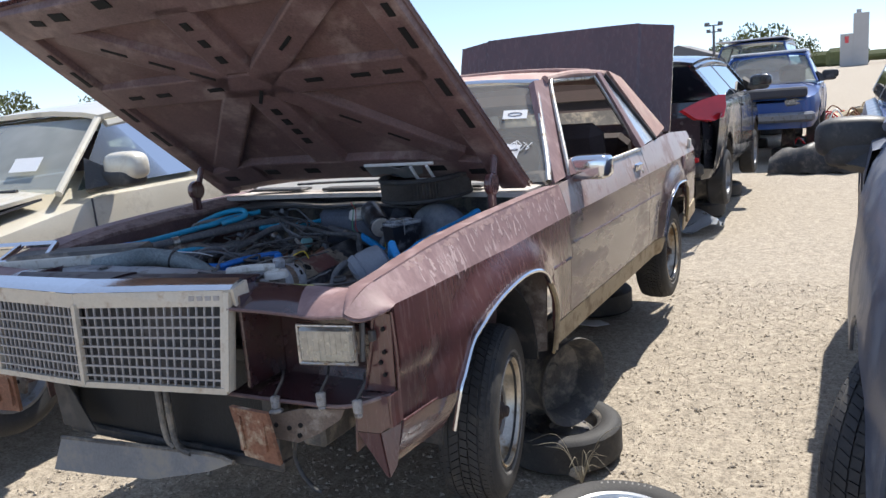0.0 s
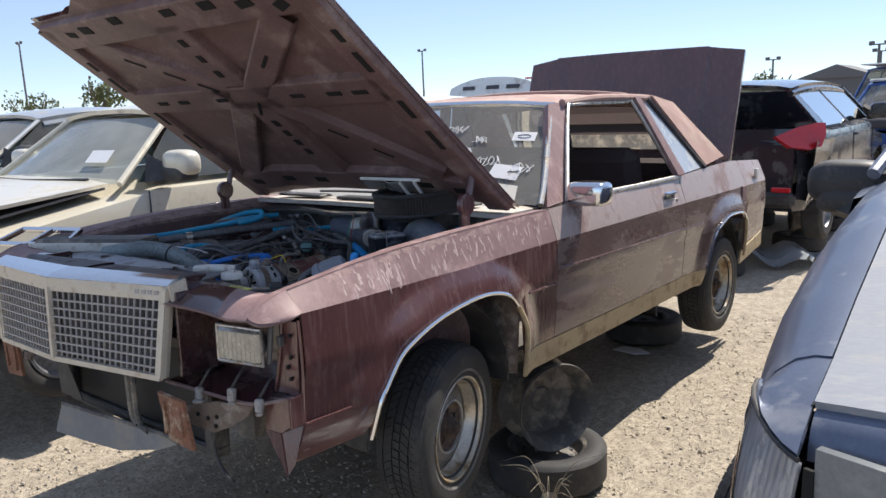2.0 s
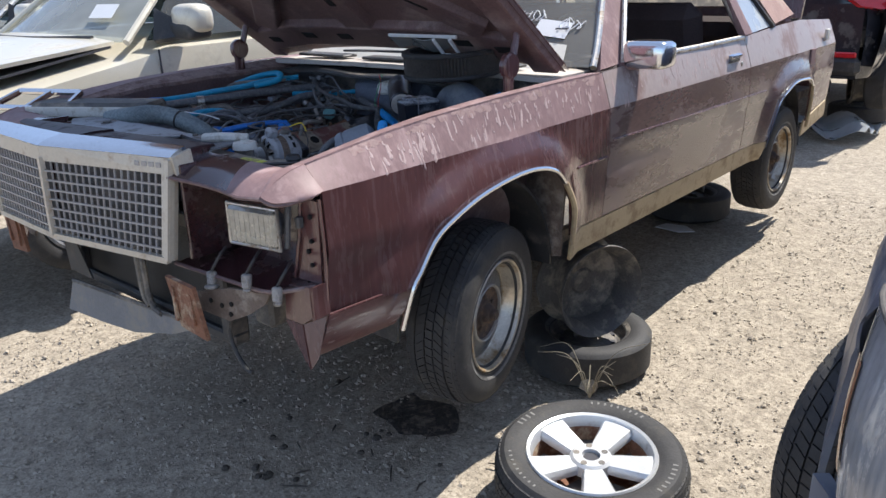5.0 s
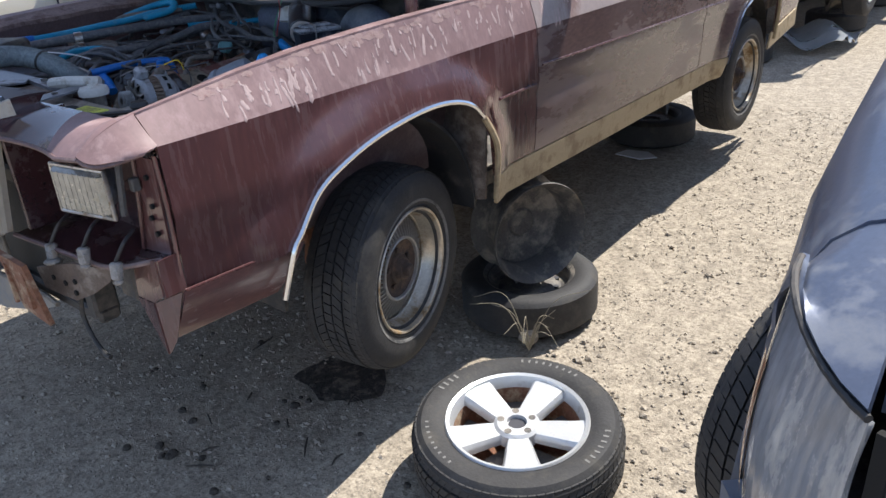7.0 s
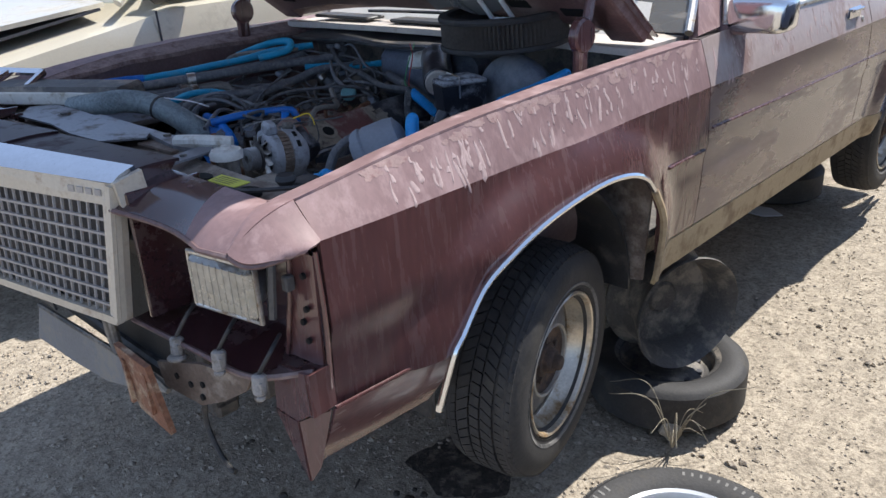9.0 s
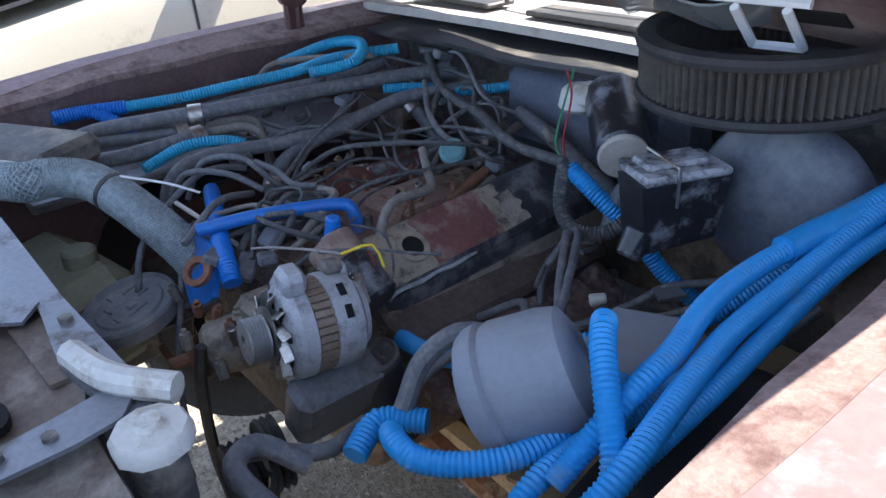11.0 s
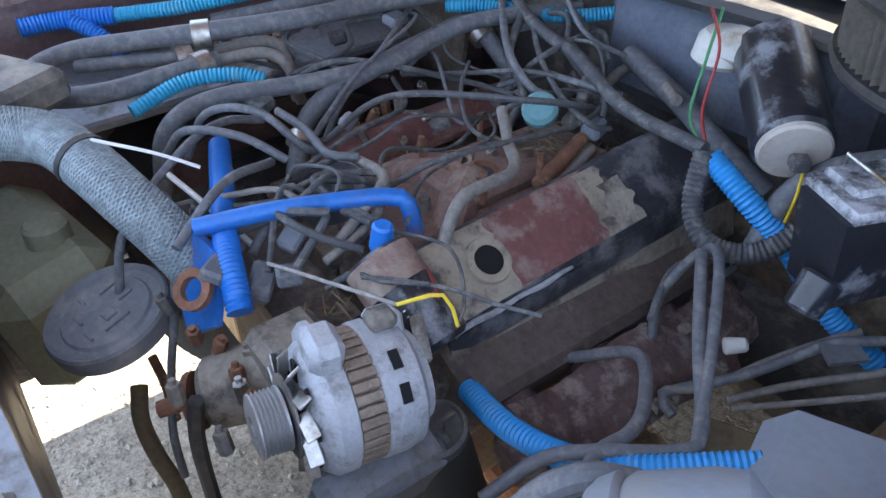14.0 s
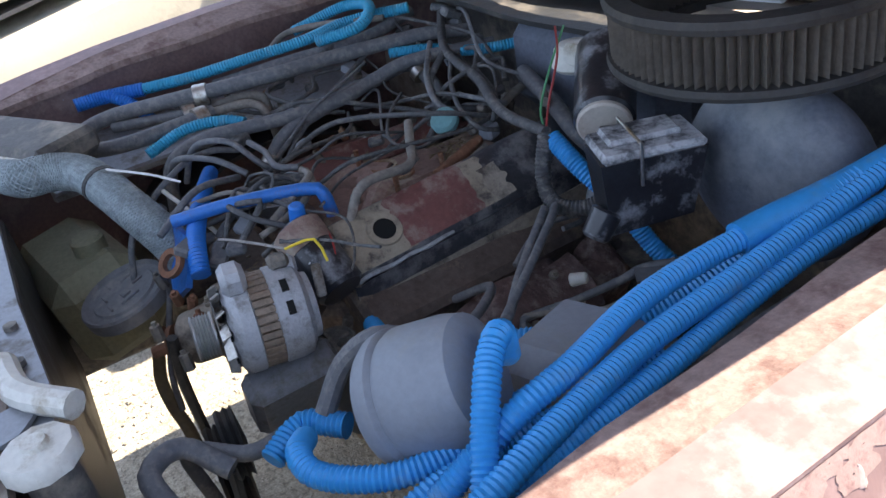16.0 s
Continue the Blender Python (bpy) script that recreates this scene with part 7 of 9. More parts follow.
# bolts, nuts and tabs over the castings and aprons
for i in range(70):
    x, y, z = rng.choice(((-0.10, 0.05, 1.07), (-0.30, 0.08, 1.075), (0.10, -0.22, 1.02), (-0.05, -0.28, 1.05), (0.22, 0.1, 0.94), (-0.62, -0.1, 1.12), (0.05, -0.33, 1.04), (-0.25, 0.30, 1.08)))
    c_ = V((x + rng.uniform(-0.07, 0.07), y + rng.uniform(-0.12, 0.12), z + rng.uniform(-0.03, 0.01)))
    d_ = V((rng.uniform(-0.4, 0.6), rng.uniform(-0.5, 0.3), 1)).normalized()
    part("bolt", Mesh().cyl(c_ - d_ * 0.02, c_ + d_ * 0.006, 0.0085, n=6, b=0.001).cyl(c_ - d_ * 0.02, c_ + d_ * 0.012, 0.004, n=8), rng.choice((M_rust, M_dull, M_greydark, M_tanflange)), engine)
# dusty tan pieces of the frame seen deep between the parts
for x, y, z, w, l_, a in ((0.34, 0.02, 0.74, 0.13, 0.16, 20), (0.40, 0.20, 0.78, 0.10, 0.14, -15), (0.33, 0.16, 0.80, 0.09, 0.07, 30)):
    part("dusty_plate", Mesh().box((x, y, z), (w, l_, 0.012), pose(0, 0, 0, 8, 6, a), b=0.004), M_tan, coupe)


# ---- smaller parts on the coupe's outside ----
M_run = mat("dried_primer_runs", (0.43, 0.315, 0.30), 0.6, var=0.15, scale=30, bump=0.1)
for s in (1, -1):
    mir = empty_part("door_mirror", coupe, "chrome door mirror")
    part("mirror_shell", pebble((s * 0.958, 0.915, 1.347), (0.185, 0.13, 0.11), e=0.42, n=18), M_chrome, mir)
    part("mirror_foot", Mesh().box((s * 0.885, 0.90, 1.305), (0.09, 0.07, 0.035), b=0.01), M_faded, mir)
    part("mirror_glass", Mesh().box((s * 0.958, 0.980, 1.345), (0.15, 0.004, 0.082), b=0.001), M_glassdark, mir)
    hd = empty_part("door_handle", coupe, "chrome door handle")
    part("handle_cup", Mesh().box((s * 0.912, 1.93, 1.235), (0.012, 0.14, 0.045), b=0.005), M_chrome, hd)
    part("handle_bar", Mesh().box((s * 0.926, 1.93, 1.247), (0.012, 0.12, 0.016), b=0.004), M_chrome, hd)
    part("door_lock", Mesh().cyl((s * 0.905, 2.03, 1.20), (s * 0.922, 2.03, 1.20), 0.012, n=14, b=0.003), M_dull, coupe)
    part("rub_strip", Mesh().tube([(s * (side_x(y, 1.045) + 0.002), y, 1.052 - 0.012 * y) for y in frange(0.70, 2.40, 12)], 0.0045, 6), M_maroon, coupe)
    part("rub_strip", Mesh().tube([(s * (side_x(y, 1.02) + flare(y, 0.99) + 0.002), y, 0.985) for y in frange(0.44, 0.66, 4)], 0.0045, 6), M_maroon, coupe)
    part("fuel_door", Mesh().box((s * 0.924, 3.20, 1.13), (0.012, 0.09, 0.10), b=0.004), M_faded, coupe)
    part("side_marker", Mesh().box((s * 0.905, 3.52, 1.24), (0.02, 0.06, 0.07), b=0.005), M_white, coupe)
    part("rear_rocker", Mesh().slab([(s * 0.915, 3.18, 0.64), (s * 0.905, 3.70, 0.70), (s * 0.905, 3.70, 0.80), (s * 0.92, 3.20, 0.735)][::s], -0.01), M_tan, coupe)
    part("frame_side_rail", Mesh().box((s * 0.66, 1.55, 0.612), (0.10, 2.5, 0.075), b=0.01), M_greydark, coupe)
    part("splash_shield", Mesh().slab([(s * 0.56, 0.40, 1.10), (s * 0.925, 0.37, 1.05), (s * 0.918, 0.385, 0.90), (s * 0.905, 0.385, 0.655), (s * 0.60, 0.36, 0.60)][::s], 0.01), M_dirtytop, coupe, "rusty mud-caked splash shield")
    # rivulets of dried primer on the fender and door tops
for i in range(190):
    y = rng.uniform(-0.55, 1.75)
    if 0.64 < y < 0.72 or (y > 0.75 and rng.random() < 0.5):
        continue
    z0 = z_crease(y) + (z_top(y) - z_crease(y)) * rng.uniform(0.30, 0.97)
    ln, w = rng.choice((0.012, 0.018, 0.025, 0.04, 0.06)), rng.uniform(0.0022, 0.0065)
    k, lean = rng.uniform(0, 50), rng.uniform(-0.3, 0.3)

    def run(t, u):
        """A flat dried dribble: t down, u across."""
        hw = w * (0.35 + 0.5 * abs(math.sin(2.2 * t + k)) + 0.55 * t * t) * (1 - (2 * t - 1) ** 8)
        z = z0 - ln * t
        yy = y + lean * ln * t + u * hw + 0.0015 * math.sin(5 * t + k)
        return (side_x(yy, z) + 0.0008 * (1 - u * u) + 0.0003, yy, z)
    part("paint_run", Mesh().grid(run, frange(0, 1, 8), [-1, 0, 1]), M_run, coupe)


# ragged chalky patches where the clear coat has gone from the fender's upper edge
M_bald = mat("bald_chalky_primer", (0.345, 0.235, 0.218), 0.75, var=0.2, scale=40, bump=0.15, dirt=(0.25, 0.145, 0.138), amount=0.35, dscale=60)
for i in range(46):
    y = rng.uniform(-0.60, 0.60)
    q_ = rng.uniform(0.80, 0.985)
    r_, k = rng.uniform(0.005, 0.016), rng.uniform(0, 60)

    def bald(a, e):
        """A ragged island: a round it, e from its middle outwards."""
        rr = r_ * (0.75 + 0.55 * noise.noise(V((math.cos(a) * 1.7, math.sin(a) * 1.7, k)))) * e
        yy = y + 2.2 * rr * math.cos(a)
        z = min(z_top(yy) - 0.001, z_crease(y) + (z_top(y) - z_crease(y)) * q_ + rr * math.sin(a))
        return (side_x(yy, z) + 0.0006, yy, z)
    part("bald_patch", Mesh().grid(bald, frange(0, 2 * math.pi, 18), (0.05, 0.6, 1.0)), M_bald, coupe)
for i in range(30):
    y, x0 = rng.uniform(-0.66, 0.58), rng.uniform(0.1, 0.9)
    r_, k = rng.uniform(0.006, 0.016), rng.uniform(0, 60)

    def bald_top(a, e):
        rr = r_ * (0.75 + 0.55 * noise.noise(V((math.cos(a) * 1.7, math.sin(a) * 1.7, k)))) * e
        yy = y + 2.2 * rr * math.cos(a)
        q = min(0.97, max(0.03, x0 + rr * math.sin(a) / 0.055))
        return (x_inner(yy) + (x_top(yy) - x_inner(yy)) * q, yy, z_inner(yy) + (z_top(yy) - z_inner(yy)) * q + 0.0022)
    part("bald_patch", Mesh().grid(bald_top, frange(0, 2 * math.pi, 18), (0.05, 0.6, 1.0)), M_bald, coupe)


def screen_m(u, t):
    """Frame lying on the windscreen at u across and t up."""
    p, q, r = V(screen_pt(u, t)), V(screen_pt(u + 0.02, t)), V(screen_pt(u, t + 0.02))
    x = (q - p).normalized()
    z = x.cross((r - p)).normalized()
    y = z.cross(x)
    return Matrix.Translation(p + z * 0.004) @ Matrix((x, y, z)).transposed().to_4x4()


sk = screen_m(0.83, 0.66)
part("paper_sticker", Mesh().box((0, 0, 0), (0.115, 0.058, 0.001), sk), M_paper, glass)
part("sticker_oval", Mesh().tube([sk @ V((0.032 * math.cos(a), 0.011 * math.sin(a), 0.001)) for a in frange(0, 2 * math.pi, 20)], 0.002, 5), M_inkgap, glass)
sk = screen_m(0.76, 0.30)
part("price_sticker", Mesh().box((0, 0, 0), (0.15, 0.085, 0.001), sk @ pose(0, 0, 0, 0, 0, -8)), M_paper, glass)
for i in range(5):
    for j in range(5):
        if rng.random() < 0.6:
            part("sticker_mark", Mesh().box((0.028 + 0.009 * i, -0.018 + 0.009 * j, 0.001), (0.008, 0.008, 0.001), sk @ pose(0, 0, 0, 0, 0, -8)), M_inkgap, glass)
for u, t, w, h_ in ((0.30, 0.72, 0.10, 0.035), (0.52, 0.62, 0.07, 0.03), (0.44, 0.50, 0.06, 0.03), (0.62, 0.40, 0.12, 0.045), (0.86, 0.34, 0.10, 0.04)):
    m_ = screen_m(u, t)
    pts = [m_ @ V((w * (q / 17 - 0.5) + 0.012 * math.sin(q * 2.3 + u * 9), h_ * (0.6 * math.sin(q * 1.3 + u * 20) + 0.3 * math.sin(q * 2.9)), 0.001)) for q in range(18)]
    part("marker_stroke", Mesh().tube(pts, 0.0022, 5), M_chalk, glass)
for u0, u1 in ((-0.85, -0.45), (-0.30, 0.10), (0.25, 0.75)):
    part("cowl_louvre", Mesh().box((0.8 * (u0 + u1) / 2, 0.555, 1.318), (0.8 * (u1 - u0), 0.09, 0.012), b=0.004), M_black, coupe)
part("wiper_arm", Mesh().tube(((-0.45, 0.60, 1.335), (-0.2, 0.57, 1.345), (0.15, 0.60, 1.345)), 0.006, 6), M_black, coupe)
part("steering_wheel", Mesh().lathe([(0.18, -0.012), (0.195, 0), (0.18, 0.012), (0.165, 0)], 28, ring_matrix((0.40, 1.28, 1.32), (0, -1, 0.5)), close=True), M_black, coupe)

# ---- stands and loose wheels ----
def stand(name="wheel_stand"):
    """A steel rim set upright on a lying tyre, holding a car up."""
    t = thing(name, "steel rim set upright on a lying tyre as a car stand", "stand", group="wheel stands")
    m = Matrix.Translation((0, 0, 0.365)) @ pose(0, 0, 0, 0, 90, 0)
    part("upright_rim", Mesh().lathe([(0.150, -0.10), (0.205, -0.10), (0.207, -0.09), (0.196, -0.08), (0.180, -0.05), (0.176, 0.03), (0.196, 0.08), (0.207, 0.09), (0.205, 0.10), (0.192, 0.085), (0.168, 0.03), (0.165, -0.03), (0.06, -0.05), (0.05, -0.04), (0.0, -0.04)], 40, m), M_greydark, t, "dark steel rim")
    ty = tyre_mesh(0.285, 0.17, 0.175, 48, False)
    part("lying_tyre", Mesh().add(ty.v, ty.f, Matrix.Translation((0, 0, 0.085))), M_rubber, t, "dusty lying tyre")
    me = Mesh().lathe([(0.180, 0.06), (0.178, 0.15), (0.186, 0.162), (0.170, 0.150), (0.160, 0.11), (0.13, 0.10), (0.10, 0.12), (0.06, 0.12), (0.05, 0.105), (0, 0.105)], 36)
    part("lying_rim", me, M_greydark, t, "dark steel rim")
    for i in range(10):
        a = i * math.pi / 5
        part("rim_hole", Mesh().cyl((0.115 * math.cos(a), 0.115 * math.sin(a), 0.10), (0.115 * math.cos(a), 0.115 * math.sin(a), 0.1155), 0.012, n=10), M_inkgap, t)
    return t


st0 = stand()
st0.matrix_world = pose(0.80, 0.78, 0, 0, 0, -24)
for x, y, a in ((-0.66, 0.80, 5), (0.28, 3.02, 20), (-0.60, 2.40, -10)):
    copy_thing(st0, pose(x, y, 0.0, 0, 0, a))

M_mark = mat("worn_sidewall_print", (0.20, 0.195, 0.185), 0.8, var=0.2, scale=20)
aw = thing("loose_wheel", "silver five-spoke alloy wheel with its tyre lying flat on gravel", "wheel")
AWM = pose(1.30, -0.05, 0.012, 2, 1, 20)
ty = tyre_mesh(0.312, 0.195, 0.205, 60, True)
lugged_tyre(ty, AWM @ Matrix.Translation((0, 0, 0.098)), aw, "black road tyre")
W0 = AWM @ Matrix.Translation((0, 0, 0.098))
part("rim_barrel", Mesh().lathe([(0.206, 0.072), (0.212, 0.086), (0.208, 0.092), (0.198, 0.088), (0.192, 0.070), (0.188, 0.050)], 56, W0), M_wheelsilver, aw)
part("rim_inside", Mesh().lathe([(0.188, 0.050), (0.185, 0.03), (0.180, -0.07), (0.0, -0.075)], 56, W0), M_rust, aw, "rust-stained dark inside of the rim")
for i in range(5):
    me = Mesh()
    mm = W0 @ pose(0, 0, 0, 0, 0, 72 * i)
    prof = [(0.045, 0.030, 0.064), (0.09, 0.040, 0.069), (0.15, 0.050, 0.074), (0.198, 0.060, 0.080)]
    vs = []
    for r, w, z in prof:
        vs += [mm @ V((r, -w, z - 0.012)), mm @ V((r, -w * 0.82, z)), mm @ V((r, w * 0.82, z)), mm @ V((r, w, z - 0.012)), mm @ V((r, w, z - 0.03)), mm @ V((r, -w, z - 0.03))]
    fs = []
    for q in range(3):
        for j in range(6):
            fs.append((q * 6 + j, (q + 1) * 6 + j, (q + 1) * 6 + (j + 1) % 6, q * 6 + (j + 1) % 6))
    part("spoke", me.add(vs, fs), M_wheelsilver, aw)
    a = radians(72 * i + 36)
    part("lug_hole", Mesh().cyl(W0 @ V((0.048 * math.cos(a), 0.048 * math.sin(a), 0.05)), W0 @ V((0.048 * math.cos(a), 0.048 * math.sin(a), 0.0745)), 0.011, n=12), M_greydark, aw)
part("hub", Mesh().lathe([(0.07, 0.03), (0.068, 0.066), (0.058, 0.074), (0.030, 0.074), (0.028, 0.060), (0.0, 0.060)], 36, W0), M_wheelsilver, aw)
part("hub_bore", Mesh().cyl(W0 @ V((0, 0, 0.05)), W0 @ V((0, 0, 0.0625)), 0.026, n=24), M_inkgap, aw)
# dark flat segments painted in as shade between the spokes
for i in range(5):
    a = radians(72 * i + 36)
    part("rim_shade_disc", Mesh().lathe([(0.05, 0.0), (0.178, 0.0)], 6, W0, a0=72 * i + 18, a1=72 * i + 54), M_greydark, aw)
for a0, n_, h_ in ((60, 9, 0.016), (150, 4, 0.03), (200, 9, 0.012), (330, 7, 0.02)):
    for q in range(n_):
        a = radians(a0 + q * 5)
        part("sidewall_mark", Mesh().box((0, 0, 0), (h_ * 0.8, 0.0065, 0.0015), W0 @ pose(0, 0, 0, 0, 0, math.degrees(a)) @ Matrix.Translation((0.262, 0, 0.0965)) @ pose(0, 0, 0, 0, -2, 0)), M_mark, aw)


# ---- neighbouring vehicles ----
def vehicle(name, label, m, paint, L, W, hood0, hood1, belt, deck, roof, yw, y0, y1, yb, wheels, category="car", raised=0.57, sill=None, dark=None, side_glass=None, wr=0.31, screen=None, tail=True, front=0.0, mirror=(0.0, 0.0, 0.0)):
    """A car shell: front at y = 0, standing raised; hood heights, belt line, roof and glass by its side view."""
    t = thing(name, label, category, m)
    sill = sill or raised + 0.02
    top = lerp_table([(0, hood0 - 0.10), (0.05, hood0 - 0.02), (0.18, hood0), (yw, hood1), (yw + 0.2, belt), (yb - 0.1, belt), (yb + 0.05, deck), (L - 0.1, deck), (L, deck - 0.08)])
    wid = lerp_table([(0, 0.74), (0.06, 0.86), (0.2, 0.94), (0.6, 1.0), (L - 0.6, 1.0), (L - 0.15, 0.93), (L, 0.84)])
    ys = sorted(set(y for y in frange(0, L, int(L / 0.055)) + [0.02, 0.05, 0.1, L - 0.05, L - 0.02] if y >= front))

    def zcut(y):
        z = sill
        for wy in wheels:
            d = abs(y - wy) / (wr + 0.06)
            if d < 1:
                z = max(z, sill - 0.02 + (wr + 0.13) * math.sqrt(1 - d ** 2.4))
        return z

    for s in (1, -1):
        me = Mesh()
        me.grid(lambda y, i: (s * W * wid(y) * (0.93, 0.99, 1.0, 0.995, 0.97)[i], y, max(zcut(y), (sill, sill + 0.10, sill + 0.26, top(y) - 0.16, top(y) - 0.05)[i])), ys, range(5))
        if s < 0:
            me.f = [f[::-1] for f in me.f]
        part("side_panel", me, paint, t, angle=40)
    me = Mesh()
    me.grid(lambda y, u: (u * W * wid(y) * 0.97, y, top(y) - 0.05 + 0.05 * (1 - abs(u) ** 5) + 0.02 * (1 - u * u)), ys, [-1, -0.96, -0.88, -0.6, -0.2, 0.2, 0.6, 0.88, 0.96, 1])
    part("upper_body", me, paint, t, angle=40)
    for y, nm in ((0.0, "front_fascia"), (L, "rear_fascia"))[(1 if front else 0):]:
        part(nm, Mesh().grid(lambda x, z: (x, y + (0.03 if y == 0 else -0.03) * (abs(x) / W) ** 2, z), frange(-W * 0.8, W * 0.8, 8), frange(sill, top(y) - 0.03, 4)), paint, t, solid=0.02)
    part("underbody", Mesh().box((0, L / 2, raised + 0.06), (W * 1.7, L * 0.92, 0.10), b=0.02), M_greydark, t)
    part("interior", Mesh().box((0, (yw + yb) / 2 + 0.1, belt - 0.18), (W * 1.7, (yb - yw) - 0.25, 0.30), b=0.04), M_interior, t)
    for sx in (-0.42, 0.42):
        for sy in (0.42, 0.72):
            part("seat", Mesh().box((sx * W, yw + (yb - yw) * sy, belt + 0.05), (0.42, 0.14, 0.50), pose(0, 0, 0, 12), b=0.05), M_interior, t)
    wb, wt = W * 0.92, W * 0.70
    part("roof", Mesh().grid(lambda y, u: (u * wt * 1.03, y, roof - 0.05 * abs(u) ** 3 - 0.05 * ((y - (y0 + y1) / 2) / ((y1 - y0) / 2)) ** 2 + 0.01), frange(y0 - 0.04, y1 + 0.04, 8), [-1, -0.97, -0.8, -0.4, 0, 0.4, 0.8, 0.97, 1]), paint, t, solid=0.03)
    g = screen or M_glass
    fr = part("windscreen", Mesh().grid(lambda u, q: (u * (wb + (wt - wb) * q), yw + (y0 - yw) * q - 0.16 * (1 - u * u) * (1 - 0.5 * q), belt + 0.0 + (roof - 0.08 - belt) * q), frange(-1, 1, 8), frange(0, 1, 4)), g, t)
    rr = part("rear_window", Mesh().grid(lambda u, q: (u * (wb * 0.95 + (wt - wb * 0.95) * q), yb + (y1 - yb) * q + 0.05 * (1 - u * u), belt + (roof - 0.09 - belt) * q), frange(-1, 1, 6), frange(0, 1, 4)), side_glass or M_glassdark, t)
    fr.visible_shadow = rr.visible_shadow = False
    for s in (1, -1):
        def gp(y_bot, y_top, q):
            return (s * (wb + (wt - wb) * q), y_bot + (y_top - y_bot) * q, belt + (roof - 0.075 - belt) * q)
        part("front_pillar", Mesh().tube([gp(yw - 0.02, y0 - 0.02, q) for q in frange(0, 1, 4)], 0.021, 8), paint, t)
        part("rear_pillar", Mesh().slab([gp(yb - 0.22, y1 - 0.12, 0), gp(yb + 0.02, y1 + 0.02, 0), gp(yb, y1 + 0.02, 1), gp(yb - 0.2, y1 - 0.16, 1)][::s], -0.03), paint, t)
        ymid_b, ymid_t = yw + (yb - yw) * 0.50, y0 + (y1 - y0) * 0.52
        part("centre_pillar", Mesh().slab([gp(ymid_b - 0.05, ymid_t, 0), gp(ymid_b + 0.05, ymid_t, 0), gp(0, ymid_t + 0.04, 1), gp(0, ymid_t - 0.04, 1)][::s], -0.02), M_black, t)
        part("roof_rail", Mesh().tube([(s * wt * 1.02, y, roof - 0.07 - 0.05 * ((y - (y0 + y1) / 2) / ((y1 - y0) / 2)) ** 2) for y in frange(y0, y1, 8)], 0.03, 6), paint, t)
        for a, b2, c, d in ((yw + 0.10, ymid_b - 0.05, ymid_t - 0.05, y0 + 0.02), (ymid_b + 0.05, yb - 0.2, y1 - 0.16, ymid_t + 0.05)):
            part("side_glass", Mesh().slab([gp(a, 0, 0), gp(b2, 0, 0), gp(0, c, 1), gp(0, d, 1)][::s], -0.004), side_glass or M_glassdark, t)
        part("door_seam", Mesh().box((s * W * 1.0, ymid_b, (belt + sill) / 2 + 0.05), (0.006, 0.008, (belt - sill) * 0.75)), M_inkgap, t)
        part("door_seam", Mesh().box((s * W * 1.0, yw + 0.12, (belt + sill) / 2 + 0.05), (0.006, 0.008, (belt - sill) * 0.75)), M_inkgap, t)
        part("side_handle", Mesh().box((s * W * 1.0, ymid_b - 0.16, belt - 0.14), (0.03, 0.16, 0.03), b=0.01), paint, t)
        mr = empty_part("side_mirror", t)
        mx, my, mz = mirror
        part("mirror_housing", pebble((s * (W + 0.12 - mx), yw + 0.28 + my, belt + 0.105 + mz), (0.27, 0.15, 0.16), e=0.62), dark or paint, mr)
        part("mirror_skull", pebble((s * (W + 0.09 - mx), yw + 0.275 + my, belt + 0.045 + mz), (0.26, 0.15, 0.10), e=0.5), M_black, mr)
        part("mirror_face", Mesh().box((s * (W + 0.11 - mx), yw + 0.350 + my, belt + 0.10 + mz), (0.17, 0.012, 0.11), b=0.004), M_glassdark, mr)
        part("mirror_foot", Mesh().slab([(s * (W - 0.09), yw + 0.18, belt + 0.17 + mz), (s * (W - 0.04), yw + 0.12 + my, belt + 0.0 + mz), (s * (W + 0.10), yw + 0.24 + my, belt + 0.02 + mz), (s * (W + 0.06), yw + 0.26 + my, belt + 0.08 + mz)][::s], -0.05), M_black, mr)
        for wy in wheels:
            if front and s < 0 and wy < front:
                continue
            wl_ = empty_part("wheel", t, "dusty tyre on a dark wheel")
            m2 = ring_matrix((s * (W - 0.11), wy, raised - 0.05), (s, 0, 0))
            tm2 = tyre_mesh(wr, 0.2, wr * 0.62, 36, False)
            part("tyre", Mesh().add(tm2.v, tm2.f, m2), M_rubber, wl_)
            part("rim", Mesh().lathe([(wr * 0.6, -0.05), (wr * 0.62, 0.09), (wr * 0.57, 0.09), (wr * 0.52, 0.05), (0.07, 0.05), (0.06, 0.07), (0, 0.07)], 24, m2), M_alublue, wl_)
            part("wheel_well", Mesh().lathe([(wr + 0.075, -0.30), (wr + 0.08, 0.0)], 20, ring_matrix((s * (W - 0.02), wy, raised - 0.02), (s, 0, 0)), a0=0, a1=180), M_black, t)
        if tail:
            part("tail_lamp", Mesh().box((s * W * 0.72, L - 0.01, deck - 0.22), (W * 0.34, 0.08, 0.16), b=0.02), M_red, t)
        if not front:
            part("head_lamp", Mesh().box((s * W * 0.62, 0.07, hood0 - 0.13), (W * 0.36, 0.14, 0.13), pose(0, 0, 0, 0, 0, 14 * s), b=0.03), M_lamp, t)
    return t


